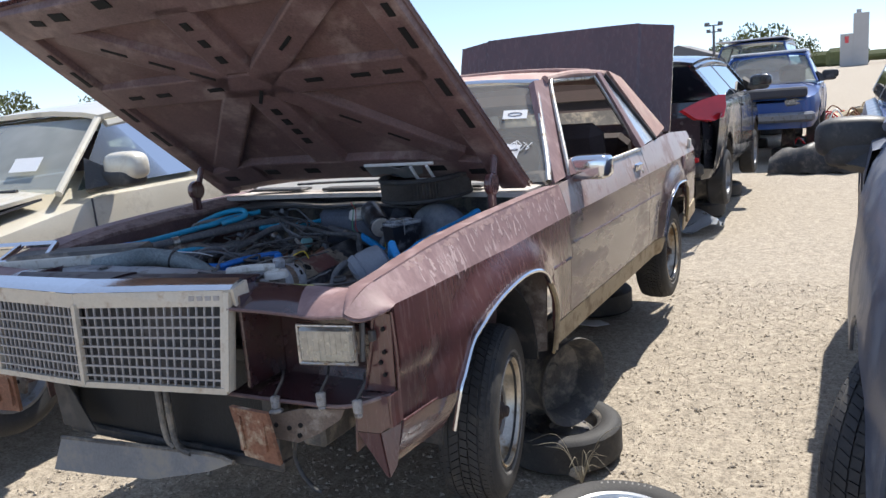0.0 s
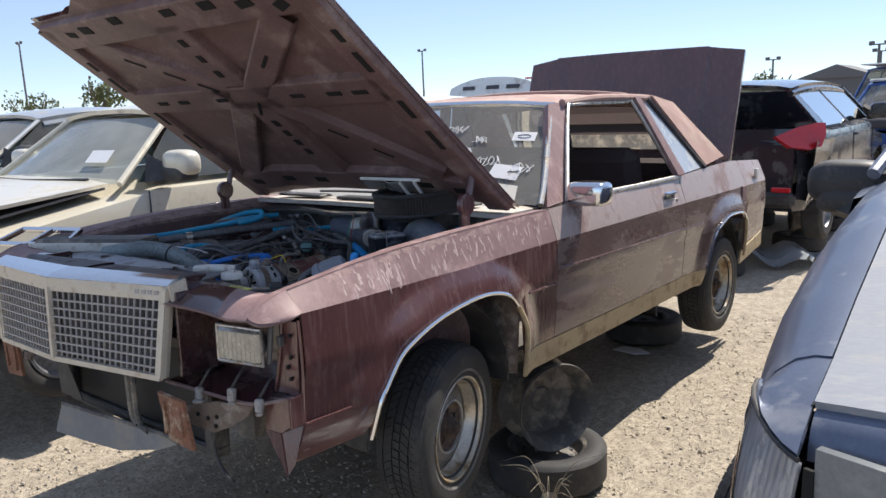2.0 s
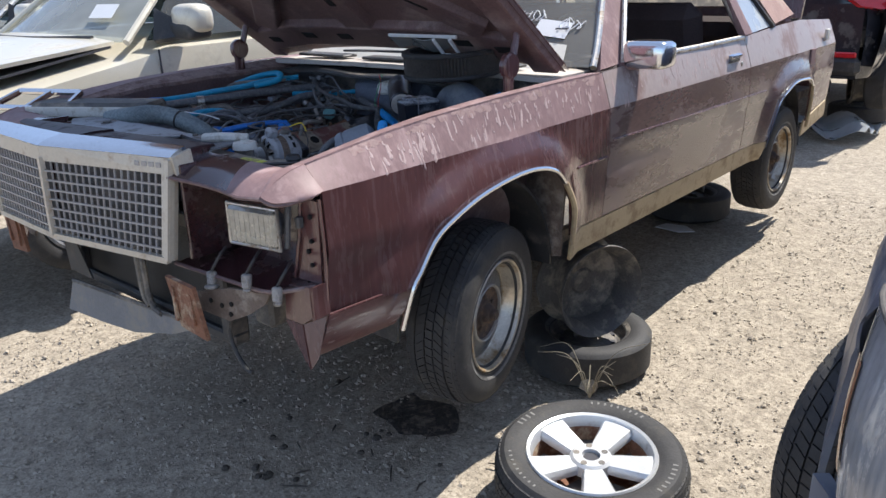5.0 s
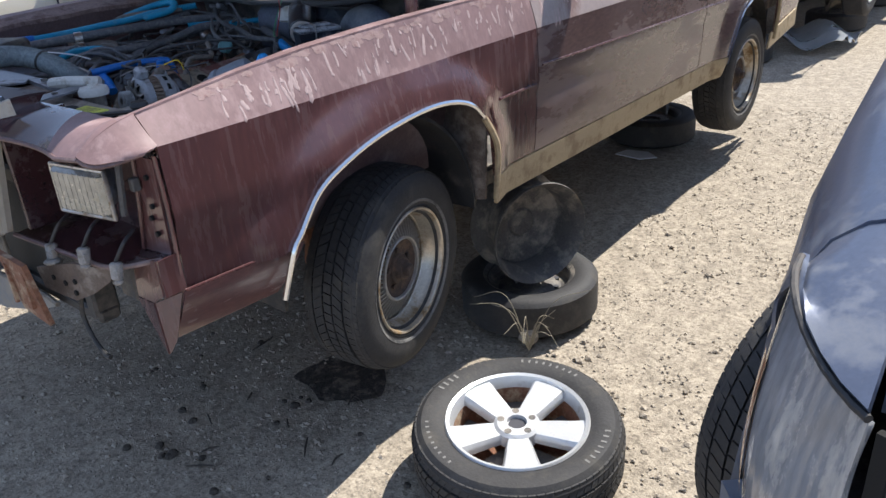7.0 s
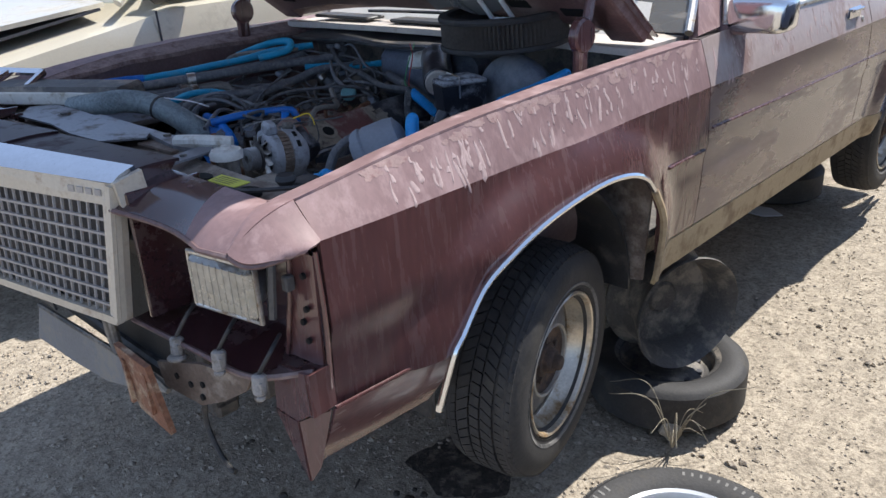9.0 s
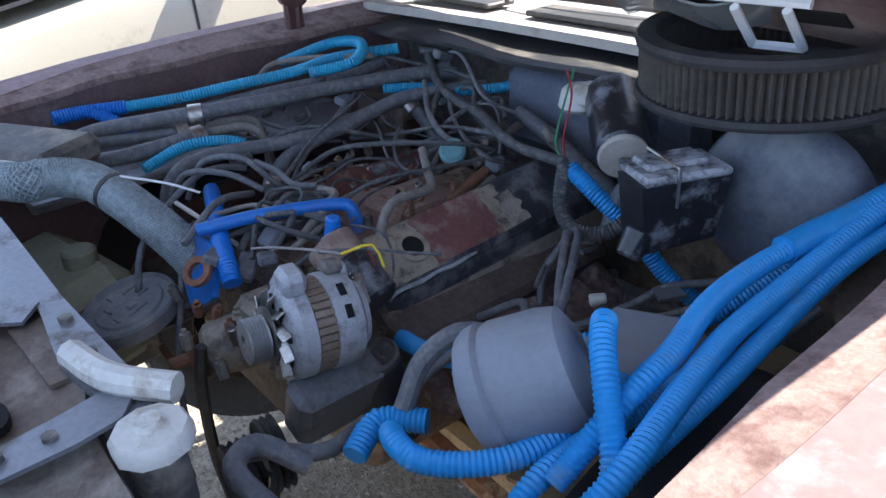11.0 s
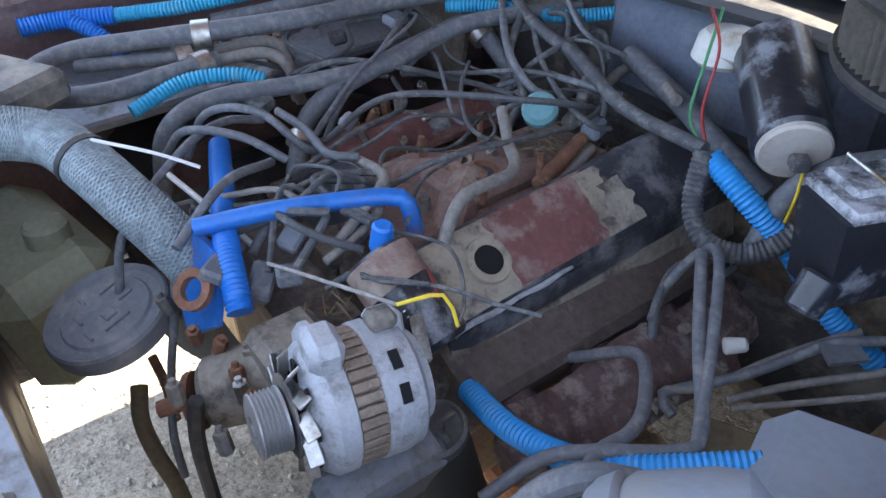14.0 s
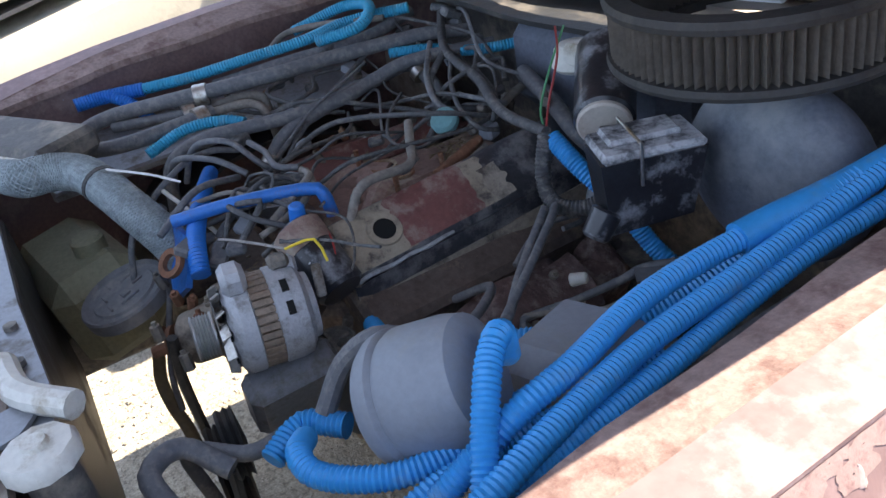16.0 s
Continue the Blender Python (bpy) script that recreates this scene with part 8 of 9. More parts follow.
M_silver = mat("champagne_paint", (0.66, 0.61, 0.50), 0.28, 0.15, var=0.05, scale=5, coat=0.5, bump=0.02, dirt=(0.5, 0.45, 0.36), amount=0.3, dscale=4)
M_silver2 = mat("silver_paint", (0.42, 0.44, 0.46), 0.3, 0.4, var=0.06, coat=0.5, bump=0.02, dirt=(0.4, 0.38, 0.34), amount=0.3, dscale=4)
M_bluegrey = mat("dusty_bluegrey_paint", (0.105, 0.125, 0.18), 0.38, 0.25, var=0.14, scale=6, coat=0.2, bump=0.04, dirt=(0.20, 0.215, 0.25), amount=0.36, dscale=5)
M_blackpaint = mat("black_paint", (0.022, 0.024, 0.032), 0.16, var=0.2, coat=0.7, bump=0.02, dirt=(0.10, 0.10, 0.10), amount=0.25, dscale=4)
M_bluevan = mat("blue_paint", (0.03, 0.09, 0.30), 0.3, var=0.15, coat=0.5, bump=0.02)
M_whitepaint = mat("white_paint", (0.72, 0.72, 0.70), 0.35, var=0.08, coat=0.4, bump=0.02, dirt=(0.5, 0.46, 0.4), amount=0.3, dscale=4)
M_red = mat("red_lamp_plastic", (0.55, 0.02, 0.03), 0.15, var=0.12, scale=20, coat=0.6, bump=0.03)

# thicker pale film: dust, with the glare on the glass painted in
M_hazy = glass_mat("dust_and_glare_windscreen", (0.72, 0.80, 0.76), 0.5, (0.46, 0.47, 0.43))
sedan = vehicle("sedan", "champagne sedan with a dusty windscreen, its hood ajar", pose(-2.58, -1.12, 0), M_silver, 4.7, 0.93, 1.14, 1.32, 1.36, 1.36, 1.82, 1.33, 1.82, 3.35, 4.05, (0.85, 3.6), dark=M_silver, screen=M_hazy)
# dark slab painted in as the shade under the raised hood
part("hood_gap_shade", Mesh().slab([(-0.78, 0.14, 1.165), (0.80, 0.14, 1.165), (0.80, 1.25, 1.335), (-0.78, 1.25, 1.335)], 0.012), M_inkgap, sedan)
part("loose_hood", Mesh().grid(lambda u, q: (u * 0.80, 0.05 + 1.22 * q, 1.255 + 0.115 * q + 0.03 * (1 - u * u)), frange(-1, 1, 8), frange(0, 1, 6)), M_silver, sedan, "champagne hood ajar at its front", solid=0.02)
part("windscreen_sheet", Mesh().box((0.50, 1.395, 1.515), (0.19, 0.003, 0.10), pose(0, 0, 0, -46, 0, 12)), M_paper, sedan)
part("wiper", Mesh().tube(((-0.5, 1.16, 1.375), (0.1, 1.13, 1.38), (0.6, 1.25, 1.385)), 0.012, 6), M_black, sedan)

far_sedan = vehicle("sedan", "silver sedan with white marker on its glass", pose(-5.6, -0.75, 0, 0, 0, 3), M_silver2, 4.7, 0.93, 1.14, 1.30, 1.36, 1.36, 1.84, 1.35, 2.0, 3.3, 4.05, (0.85, 3.6), dark=M_black)
txt = bpy.data.curves.new("marker_text", "FONT")
txt.body, txt.size, txt.extrude = "N/A", 0.24, 0.001
tob = new("marker_writing", txt)
tob.data.materials.append(M_chalk)
tob.parent = far_sedan
tob.matrix_world = far_sedan.matrix_world @ pose(0.80, 1.78, 1.43, 62, 0, 90)

hatch = vehicle("hatchback", "black hatchback with large red tail lamps seen from behind", pose(-0.10, 9.85, 0, 0, 0, 180), M_blackpaint, 4.2, 0.90, 1.15, 1.28, 1.38, 1.34, 1.83, 1.2, 1.9, 4.10, 3.66, (0.85, 3.45), side_glass=M_glassdark, tail=False)
for s in (1, -1):
    lamp_out = ((0.52, 4.195, 1.30), (0.70, 4.13, 1.385), (0.845, 4.02, 1.42), (0.885, 3.86, 1.41), (0.902, 3.90, 1.30), (0.895, 4.02, 1.20), (0.82, 4.12, 1.17), (0.66, 4.19, 1.20))
    part("tail_lamp", Mesh().slab([(s * a, b_ + 0.012, c_) for a, b_, c_ in lamp_out][::s], 0.06), M_red, hatch, "large wedge-shaped red tail lamp")
    part("reflector", Mesh().box((s * 0.62, 4.215, 0.80), (0.18, 0.03, 0.05), b=0.01), M_red, hatch)
    part("quarter_bulge", Mesh().grid(lambda a, q: (s * (0.80 + 0.115 * math.sin(a)), 3.45 + 0.72 * q, 0.62 + 0.72 * (0.5 - 0.5 * math.cos(a * 2)) * 0.9), frange(0.3, 1.5, 8), frange(0, 1, 6)), M_blackpaint, hatch)
part("tailgate", Mesh().grid(lambda u, q: (u * 0.74, 4.205 + 0.02 * math.sin(q * 3.1) - 0.10 * abs(u) ** 3, 0.86 + 0.52 * q), frange(-1, 1, 12), frange(0, 1, 8)), M_blackpaint, hatch, "black tailgate below the window", solid=-0.02)
part("plate_recess", Mesh().box((0, 4.222, 1.05), (0.55, 0.012, 0.14), b=0.004), M_black, hatch)
part("rear_spoiler", Mesh().grid(lambda u, q: (u * (0.62 - 0.04 * q), 3.55 + 0.30 * q - 0.06 * u * u, 1.835 - 0.045 * q * q - 0.03 * u * u), frange(-1, 1, 8), frange(0, 1, 4)), M_silver2, hatch, solid=0.03)
part("aerial", Mesh().tube(((0, 3.5, 1.80), (0, 3.62, 2.02)), 0.006, 6).cyl((0, 3.46, 1.79), (0, 3.52, 1.82), 0.03, 0.015, 10), M_black, hatch)
part("lower_bumper", Mesh().box((0, 4.18, 0.70), (1.5, 0.14, 0.16), b=0.04), M_black, hatch)

M_lens = mat("clouded_lamp_plastic", (0.23, 0.235, 0.25), 0.14, 0.0, var=0.3, scale=9, bump=0.5, fine=45, dirt=(0.50, 0.47, 0.43), amount=0.3, dscale=14, coat=0.6, stretch=(1, 1, 0.25))
M_nose = mat("dusty_grey_front_panel", (0.17, 0.18, 0.185), 0.5, var=0.2, scale=6, bump=0.1, dirt=(0.26, 0.26, 0.25), amount=0.4, dscale=8)
M_amber = mat("faded_amber_plastic", (0.34, 0.17, 0.10), 0.25, var=0.2, scale=20, coat=0.5)
M_dustyhood = mat("dusty_greyblue_hood", (0.255, 0.27, 0.30), 0.62, 0.0, var=0.12, scale=4, coat=0.0, bump=0.05, dirt=(0.33, 0.33, 0.335), amount=0.45, dscale=22, stretch=(0.35, 1, 1))
van = vehicle("minivan", "dusty bluegrey minivan facing the aisle, bumper cover cracked", pose(2.97, -0.86, 0), M_bluegrey, 4.8, 0.95, 1.20, 1.44, 1.46, 1.44, 2.0, 1.60, 2.45, 4.4, 4.7, (0.85, 3.7), dark=M_black, wr=0.33, front=1.52, mirror=(0.09, -0.10, -0.155))
seam_z = lerp_table([(-0.05, 1.155), (0.06, 1.165), (0.14, 1.18), (0.30, 1.212), (0.56, 1.285), (0.96, 1.378), (1.30, 1.425), (1.64, 1.455)])
seam_x = lerp_table([(-0.05, 0.700), (0.14, 0.714), (0.56, 0.725), (0.96, 0.735), (1.64, 0.752)])


def van_hood(u, y):
    """The minivan's bonnet: u from seam to seam, y back from its front edge."""
    f = 0.10 * (1 - u * u)
    yy = y - f * max(0.0, 1 - y / 0.9)
    return (u * seam_x(y), yy, seam_z(y) + 0.045 * (1 - u * u))


part("hood", Mesh().grid(van_hood, frange(-0.992, 0.992, 16), frange(0.15, 1.62, 18)), M_dustyhood, van, "dusty bluegrey hood", solid=-0.015)
part("hood_lip", Mesh().grid(lambda u, q: V(van_hood(u, 0.15)) + V((0, -0.055 * math.sin(q * 1.57), -0.065 * (1 - math.cos(q * 1.57)) - 0.012 * q)), frange(-0.99, 0.99, 16), frange(0, 1, 7)), M_bluegrey, van, "rolled front lip of the hood", solid=-0.012)
FEND = ((0.0, 0.0), (-0.035, -0.002), (-0.075, -0.014), (-0.118, -0.045), (-0.160, -0.11), (-0.190, -0.21), (-0.205, -0.34), (-0.222, -0.48), (-0.226, -0.66))
for s in (1, -1):
    def fender(y, i):
        """The minivan's rounded fender, cut by the lamp ahead and by the wheel opening."""
        dx, dz = FEND[i]
        k = min(1.0, 0.68 + 0.32 * (y - 0.10) / 0.55) if y < 0.65 else 1.0
        z = seam_z(y) + dz
        d = abs(y - 0.85) / 0.40
        if d < 1:
            z = max(z, 0.60 + 0.36 * math.sqrt(1 - d * d))
        return (s * (seam_x(y) - dx * k), max(y, 0.06 + 0.55 * max(0.0, -dx * k) ** 0.8 * (1 if y < 0.35 else 0)), z)
    part("fender", Mesh().grid(fender, frange(0.32, 1.54, 30), range(9)), M_bluegrey, van, "rounded bluegrey front fender", solid=0.012 * s)
    part("hood_seam", Mesh().tube([(s * (seam_x(y) + 0.001), y, seam_z(y) - 0.004) for y in frange(0.16, 1.60, 14)], 0.0045, 6), M_hole, van)

    def lens(u, v):
        """The wrapped lamp: u from its outer edge inwards, v downwards; its top runs down from a tip at the back."""
        rib = 0.0007 * math.sin(75 * u + 9 * v)
        top = 1.168 - 0.050 * math.sin(1.57 * u) ** 1.2
        x = 0.842 - 0.130 * u ** 1.25 + 0.010 * math.sin(3.1 * v)
        y = 0.265 - 0.215 * u ** 0.62 - (0.085 - 0.065 * u) * math.sin(1.57 * min(1.0, v * 1.6))
        return (s * x, y + rib, top - (top - 0.80) * v)
    part("corner_lamp", Mesh().grid(lens, frange(0, 1, 48), frange(0, 1, 18)), M_lens, van, "clouded ribbed corner lamp", solid=0.01 * s)
    part("amber_band", Mesh().grid(lambda u, v: V(lens(u, v)) + V((s * 0.003, -0.003, 0)), frange(0.03, 0.15, 5), frange(0.22, 0.72, 8)), M_amber, van, "faded amber band of the lamp")
    ends = [V(fender(0.32, i)) for i in range(6)]
    tops = [V(lens(1 - i / 5, 0)) + V((0, 0.006, 0.008)) for i in range(6)]
    part("fender_nose", Mesh().grid(lambda i, t: ends[i].lerp(tops[i], t) + V((s * 0.012 * math.sin(math.pi * t) * (i / 5), 0, 0.012 * math.sin(math.pi * t) * (1 - i / 8))), range(6), frange(0, 1, 8)), M_bluegrey, van, "rounded fender nose over the lamp", solid=0.008 * s, angle=60)
    part("lamp_gasket", Mesh().tube([V(lens(u, 0)) + V((0, 0.001, 0.005)) for u in frange(0, 1, 20)], 0.005, 8), M_black, van)
    part("lamp_gap", Mesh().slab([(s * 0.70, 0.060, 1.11), (s * 0.683, 0.055, 1.11), (s * 0.683, 0.030, 0.80), (s * 0.70, 0.035, 0.80)][::s], 0.01), M_hole, van)
    part("lower_fender", Mesh().grid(lambda y, z: (s * (0.815 + 0.09 * (y - 0.20) / 0.27), y, z), frange(0.20, 0.47, 6), frange(0.60, 0.93, 6)), M_bluegrey, van, solid=0.01 * s)
part("front_header", Mesh().grid(lambda x, z: (x, 0.075 - 0.10 * (1 - (x / 0.70) ** 2) - 0.02 * (1.12 - z), z), frange(-0.68, 0.68, 12), frange(0.80, 1.15, 5)), M_nose, van, "dusty grey front panel under the hood", solid=-0.02)
part("bumper_cover", Mesh().grid(lambda u, q: (u * 0.90, -0.08 + 0.32 * abs(u) ** 4, 0.58 + 0.22 * q), frange(-1, 1, 20), frange(0, 1, 3)), M_bluegrey, van, solid=0.03)
part("inner_wing", Mesh().box((0, 0.85, 0.95), (1.3, 1.3, 0.30), b=0.03), M_black, van)
fw = empty_part("wheel", van, "wide black tyre turned outward")
fw.matrix_local = Matrix.Translation((-2.97, 0.86, 0)) @ ring_matrix((2.112, -0.04, 0.545), (-1, 0.34, 0))
lugged_tyre(tyre_mesh(0.335, 0.21, 0.20, 56, True), Matrix(), fw, "wide black tyre")
part("rim", Mesh().lathe([(0.2, -0.06), (0.205, 0.09), (0.19, 0.09), (0.17, 0.05), (0.07, 0.05), (0, 0.07)], 28), M_alublue, fw)
for x, y in ((2.45, 1.0), (3.5, 1.0), (2.45, 2.6), (3.5, 2.6), (-2.3, 0.9), (-3.3, 0.9), (-2.3, 2.3), (-3.3, 2.3), (-5.1, 1.0), (-6.1, 1.0), (-5.1, 2.4), (-6.1, 2.4), (-0.55, 6.9), (0.40, 6.9), (-0.55, 8.4), (0.40, 8.4)):
    copy_thing(st0, pose(x, y, 0.0, 0, 0, rng.uniform(-30, 30)))

pick = vehicle("pickup", "blue pickup with a white roof and dark open front", pose(0.55, 11.6, 0), M_bluevan, 4.6, 0.92, 1.15, 1.25, 1.30, 1.2, 1.85, 1.25, 1.75, 2.6, 2.9, (0.8, 3.6), dark=M_black, screen=M_glass)
part("white_roof", Mesh().box((0, 2.2, 1.86), (1.30, 0.95, 0.05), b=0.02), M_whitepaint, pick)
# dark box stands in for the shaded gap under the pickup's hood
part("front_gap_shade", Mesh().box((0, 0.05, 1.18), (1.5, 0.3, 0.16), b=0.03), M_inkgap, pick)
part("bumper", Mesh().box((0, -0.06, 0.78), (1.75, 0.16, 0.16), b=0.04), M_alublue, pick)
bv = vehicle("van", "tall blue van with a white stripe", pose(-0.2, 16.5, 0), M_bluevan, 5.0, 0.98, 1.25, 1.35, 1.45, 1.45, 2.2, 0.8, 1.3, 4.8, 4.95, (0.9, 3.9), dark=M_black)
part("stripe", Mesh().box((0, 2.5, 2.24), (1.5, 3.6, 0.03), b=0.01), M_whitepaint, bv)
for x, y in ((0.15, 12.6), (0.95, 12.6), (0.15, 14.6), (0.95, 14.6), (-0.6, 17.6), (0.2, 17.6), (-0.6, 20), (0.2, 20)):
    copy_thing(st0, pose(x, y, 0.0, 0, 0, rng.uniform(-30, 30)))

# the row across the aisle and the rows behind
WRECKS = ((3.3, 5.6, M_whitepaint), (3.6, 10.8, M_silver2), (4.2, 16.2, M_silver), (4.6, 21.5, M_bluegrey), (5.2, 27, M_whitepaint), (6.0, 33, M_blackpaint), (-2.9, 5.0, M_silver2), (-5.8, 5.4, M_whitepaint), (-8.6, -0.5, M_blackpaint), (-8.7, 5.0, M_silver2), (-2.9, 10.6, M_bluegrey), (-6.0, 11.2, M_bluevan), (-11.6, 0.5, M_silver), (-11.6, 6.2, M_bluegrey))
for x, y, p_ in WRECKS:
    tv = rng.choice((1.70, 1.78, 1.86))
    w_ = vehicle("wrecked_car", "stripped dusty car set up on rims in its row", pose(x + 0.9 * (x > 3), y, 0, 0, 0, rng.uniform(-4, 4)), p_, 4.5, 0.9, 1.12, 1.25, 1.30, 1.28, tv, 1.3, 1.95, 3.3, 4.0, (0.8, 3.5), dark=M_black)
    for sx in (-0.5, 0.5):
        for sy in (1.2, 3.0):
            copy_thing(st0, pose(x + 0.9 * (x > 3) + sx, y + sy, 0.0, 0, 0, rng.uniform(-30, 30)))
ow = thing("raised_hood", "pale open hood of a far car with red tape", "car part", pose(-5.4, 9.0, 0))
part("hood_skin", Mesh().grid(lambda u, q: (0.95 * u, 0.35 * q, 1.30 + 0.90 * q - 0.17 * abs(u) ** 2.4 * q), frange(-1, 1, 8), frange(0, 1, 5)), M_whitepaint, ow, solid=0.03)
for u in (-0.5, 0.05, 0.5):
    part("hood_opening", Mesh().box((0.95 * u, 0.27, 2.02), (0.28, 0.01, 0.07), pose(0, 0, 0, -22), b=0.004), M_inkgap, ow)
part("red_tape", Mesh().box((0.80, 0.33, 2.14), (0.2, 0.02, 0.03)), M_red, ow)
part("hood_post", Mesh().box((0, 0.2, 0.66), (0.10, 0.10, 1.32), b=0.01), M_greydark, ow)

# ---- debris in the aisle ----
hl = thing("scrap_hump", "dark crumpled bumper cover lying in the aisle", "scrap")
part("cover", Mesh().grid(lambda a, u: (1.45 + 0.62 * u, 10.6 + 0.28 * math.cos(a) + 0.06 * math.sin(7 * u), 0.0 + (0.42 - 0.16 * u * u) * math.sin(a) + 0.03 * math.sin(9 * u + a)), frange(0, math.pi, 10), frange(-1, 1, 14)), M_black, hl, solid=0.02)
SCRAPM = (M_rust, M_greydark, M_alublue, M_black, M_tan, M_red, M_whitepaint)
for i in range(80):
    x, y = rng.uniform(0.9, 2.6), rng.uniform(10.5, 24)
    if y < 12 and x < 1.6:
        continue
    k = rng.random()
    sz = rng.uniform(0.15, 0.5)
    t_ = thing("scrap_piece", "bent rusty car scrap lying on the ground", "scrap", pose(x, y, 0.0), group="scrap along the aisle")
    if k < 0.4:
        part("bent_bar", Mesh().tube([(0, 0, 0.0), (sz * 0.5, 0.1 * rng.uniform(-1, 1), 0.1 + 0.3 * rng.random()), (sz * 1.2, 0.2 * rng.uniform(-1, 1), 0.03)], 0.02, 6), rng.choice(SCRAPM), t_)
    else:
        part("panel", Mesh().grid(lambda u, q: (sz * u, sz * q * 0.7, max(-0.02, 0.04 + 0.2 * math.sin(3 * u + 5 * q + i) * sz + 0.2 * sz * u)), frange(-1, 1, 5), frange(-1, 1, 5)), rng.choice(SCRAPM), t_, solid=0.02)
for i in range(4):
    tt = thing("discarded_wheel", "old tyre lying among the scrap", "wheel", pose(rng.uniform(1.1, 2.2), rng.uniform(11, 14), 0.0))
    q_ = tyre_mesh(0.31, 0.19, 0.19, 32, False)
    part("tyre", Mesh().add(q_.v, q_.f, Matrix.Translation((0, 0, 0.095))), M_rubber, tt)
ps = thing("plastic_sheet", "crumpled clear plastic sheet lying behind the coupe", "scrap", pose(0.45, 6.0, 0.03))
part("sheet", Mesh().grid(lambda u, q: (0.32 * u, 0.35 * q, 0.08 + 0.06 * math.sin(4 * u + 2 * q) + 0.03 * math.sin(9 * q + u)), frange(-1, 1, 10), frange(-1, 1, 10)), M_clear, ps, solid=0.004)
lt = thing("discarded_wheel", "old tyre lying behind the coupe", "wheel", pose(0.0, 5.3, 0))
q_ = tyre_mesh(0.31, 0.19, 0.19, 32, False)
part("tyre", Mesh().add(q_.v, q_.f, Matrix.Translation((0, 0, 0.095))), M_rubber, lt)

# ---- distance ----
M_leaf = mat("olive_tree_leaves", (0.115, 0.13, 0.05), 0.8, var=0.4, scale=2, bump=0)
M_bark = mat("tree_bark", (0.12, 0.10, 0.08), 0.9, var=0.3, scale=8, bump=0.4)
M_concrete = mat("pale_concrete", (0.45, 0.44, 0.43), 0.9, var=0.12, scale=0.6, bump=0.2)
M_shed = mat("dark_shed_metal", (0.12, 0.12, 0.13), 0.7, var=0.15, scale=0.8, bump=0.1)


def tree(x, y, h, w, n=520):
    """A tree with a forked trunk and a loose crown of leaf clumps."""
    t = thing("tree", "olive-green leafy tree beyond the yard", "tree", pose(x, y, 0))
    tr = Mesh().tube([(0, 0, 0), (0.1, 0, h * 0.3), (0, 0.1, h * 0.5)], [0.22, 0.2, 0.17, 0.13], 8, step=h * 0.1)
    for i in range(7):
        a = rng.uniform(0, 6.28)
        tr.tube([(0, 0.05, h * (0.3 + 0.03 * i)), (0.25 * w * math.cos(a), 0.25 * w * math.sin(a), h * 0.6), (0.4 * w * math.cos(a), 0.4 * w * math.sin(a), h * rng.uniform(0.65, 0.9))], [0.09, 0.06, 0.03], 6, step=h * 0.15)
    part("trunk", tr, M_bark, t)
    me = Mesh()
    lobes = [(rng.uniform(-0.35, 0.35) * w, rng.uniform(-0.35, 0.35) * w, h * rng.uniform(0.5, 0.85), rng.uniform(0.16, 0.30) * w) for _ in range(9)]
    for i in range(n):
        lx, ly, lz, lr = rng.choice(lobes)
        d = V((rng.gauss(0, 1), rng.gauss(0, 1), rng.gauss(0, 0.8))).normalized() * lr * rng.uniform(0.6, 1.1)
        c = V((lx, ly, lz)) + d
        e = h * rng.uniform(0.018, 0.04)
        m_ = Matrix.Translation(c) @ Euler((rng.uniform(0, 3), rng.uniform(0, 3), rng.uniform(0, 3))).to_matrix().to_4x4()
        me.add([(-e, -e * 0.5, 0), (e, -e * 0.4, 0.2 * e), (e * 0.8, e * 0.6, 0), (-e * 0.7, e * 0.5, 0.3 * e)], [(0, 1, 2, 3)], m_)
    part("crown", me, M_leaf, t, flat=True)
    return t


for x, y, h_, w_ in ((-9.5, 90, 5.0, 5.0), (-6.5, 90, 4.6, 4.5), (-12, 92, 4.4, 4.0), (-3.5, 92, 4.2, 4.0), (-59, 30, 5.2, 4.5), (-54, 34, 4.4, 4.0), (-49, 38, 4.0, 4.5), (-15, 62, 3.4, 3.5), (-4, 60, 4.5, 4.0), (-62, 26, 4.0, 4.0)):
    tree(x, y, h_, w_)


def light_pole(x, y, h_, lamps=2):
    t = thing("light_pole", "tall dark floodlight pole beyond the yard", "pole", pose(x, y, 0))
    part("pole", Mesh().cyl((0, 0, 0), (0, 0, h_), 0.11, 0.07, 10), M_shed, t)
    part("cross_arm", Mesh().box((0, 0, h_), (1.1, 0.08, 0.08)), M_shed, t)
    for i in range(lamps):
        part("floodlight", Mesh().box((-0.4 + 0.8 * i / max(1, lamps - 1), 0, h_ + 0.12), (0.3, 0.2, 0.18), b=0.03), M_shed, t)


for x, y, h_ in ((-71.9, 30, 8.8), (-49.3, 60, 7.3), (-14.7, 60, 4.1), (-7.5, 60, 4.2), (-6.0, 50, 4.2)):
    light_pole(x, y, h_)
sh = thing("shed", "dark gabled metal shed beyond the yard", "building", pose(-8.2, 50, 0))
part("wall", Mesh().box((0, 2, 1.2), (4.2, 4, 2.4)), M_shed, sh)
part("roof", Mesh().add([(-2.3, -0.2, 2.4), (0, -0.2, 3.2), (2.3, -0.2, 2.4), (-2.3, 4.2, 2.4), (0, 4.2, 3.2), (2.3, 4.2, 2.4)], [(0, 1, 4, 3), (1, 2, 5, 4), (0, 2, 1), (3, 4, 5), (0, 3, 5, 2)]), M_shed, sh)
sl = thing("grain_elevator", "pale concrete grain elevator far beyond the yard", "building", pose(2.5, 120, 0))
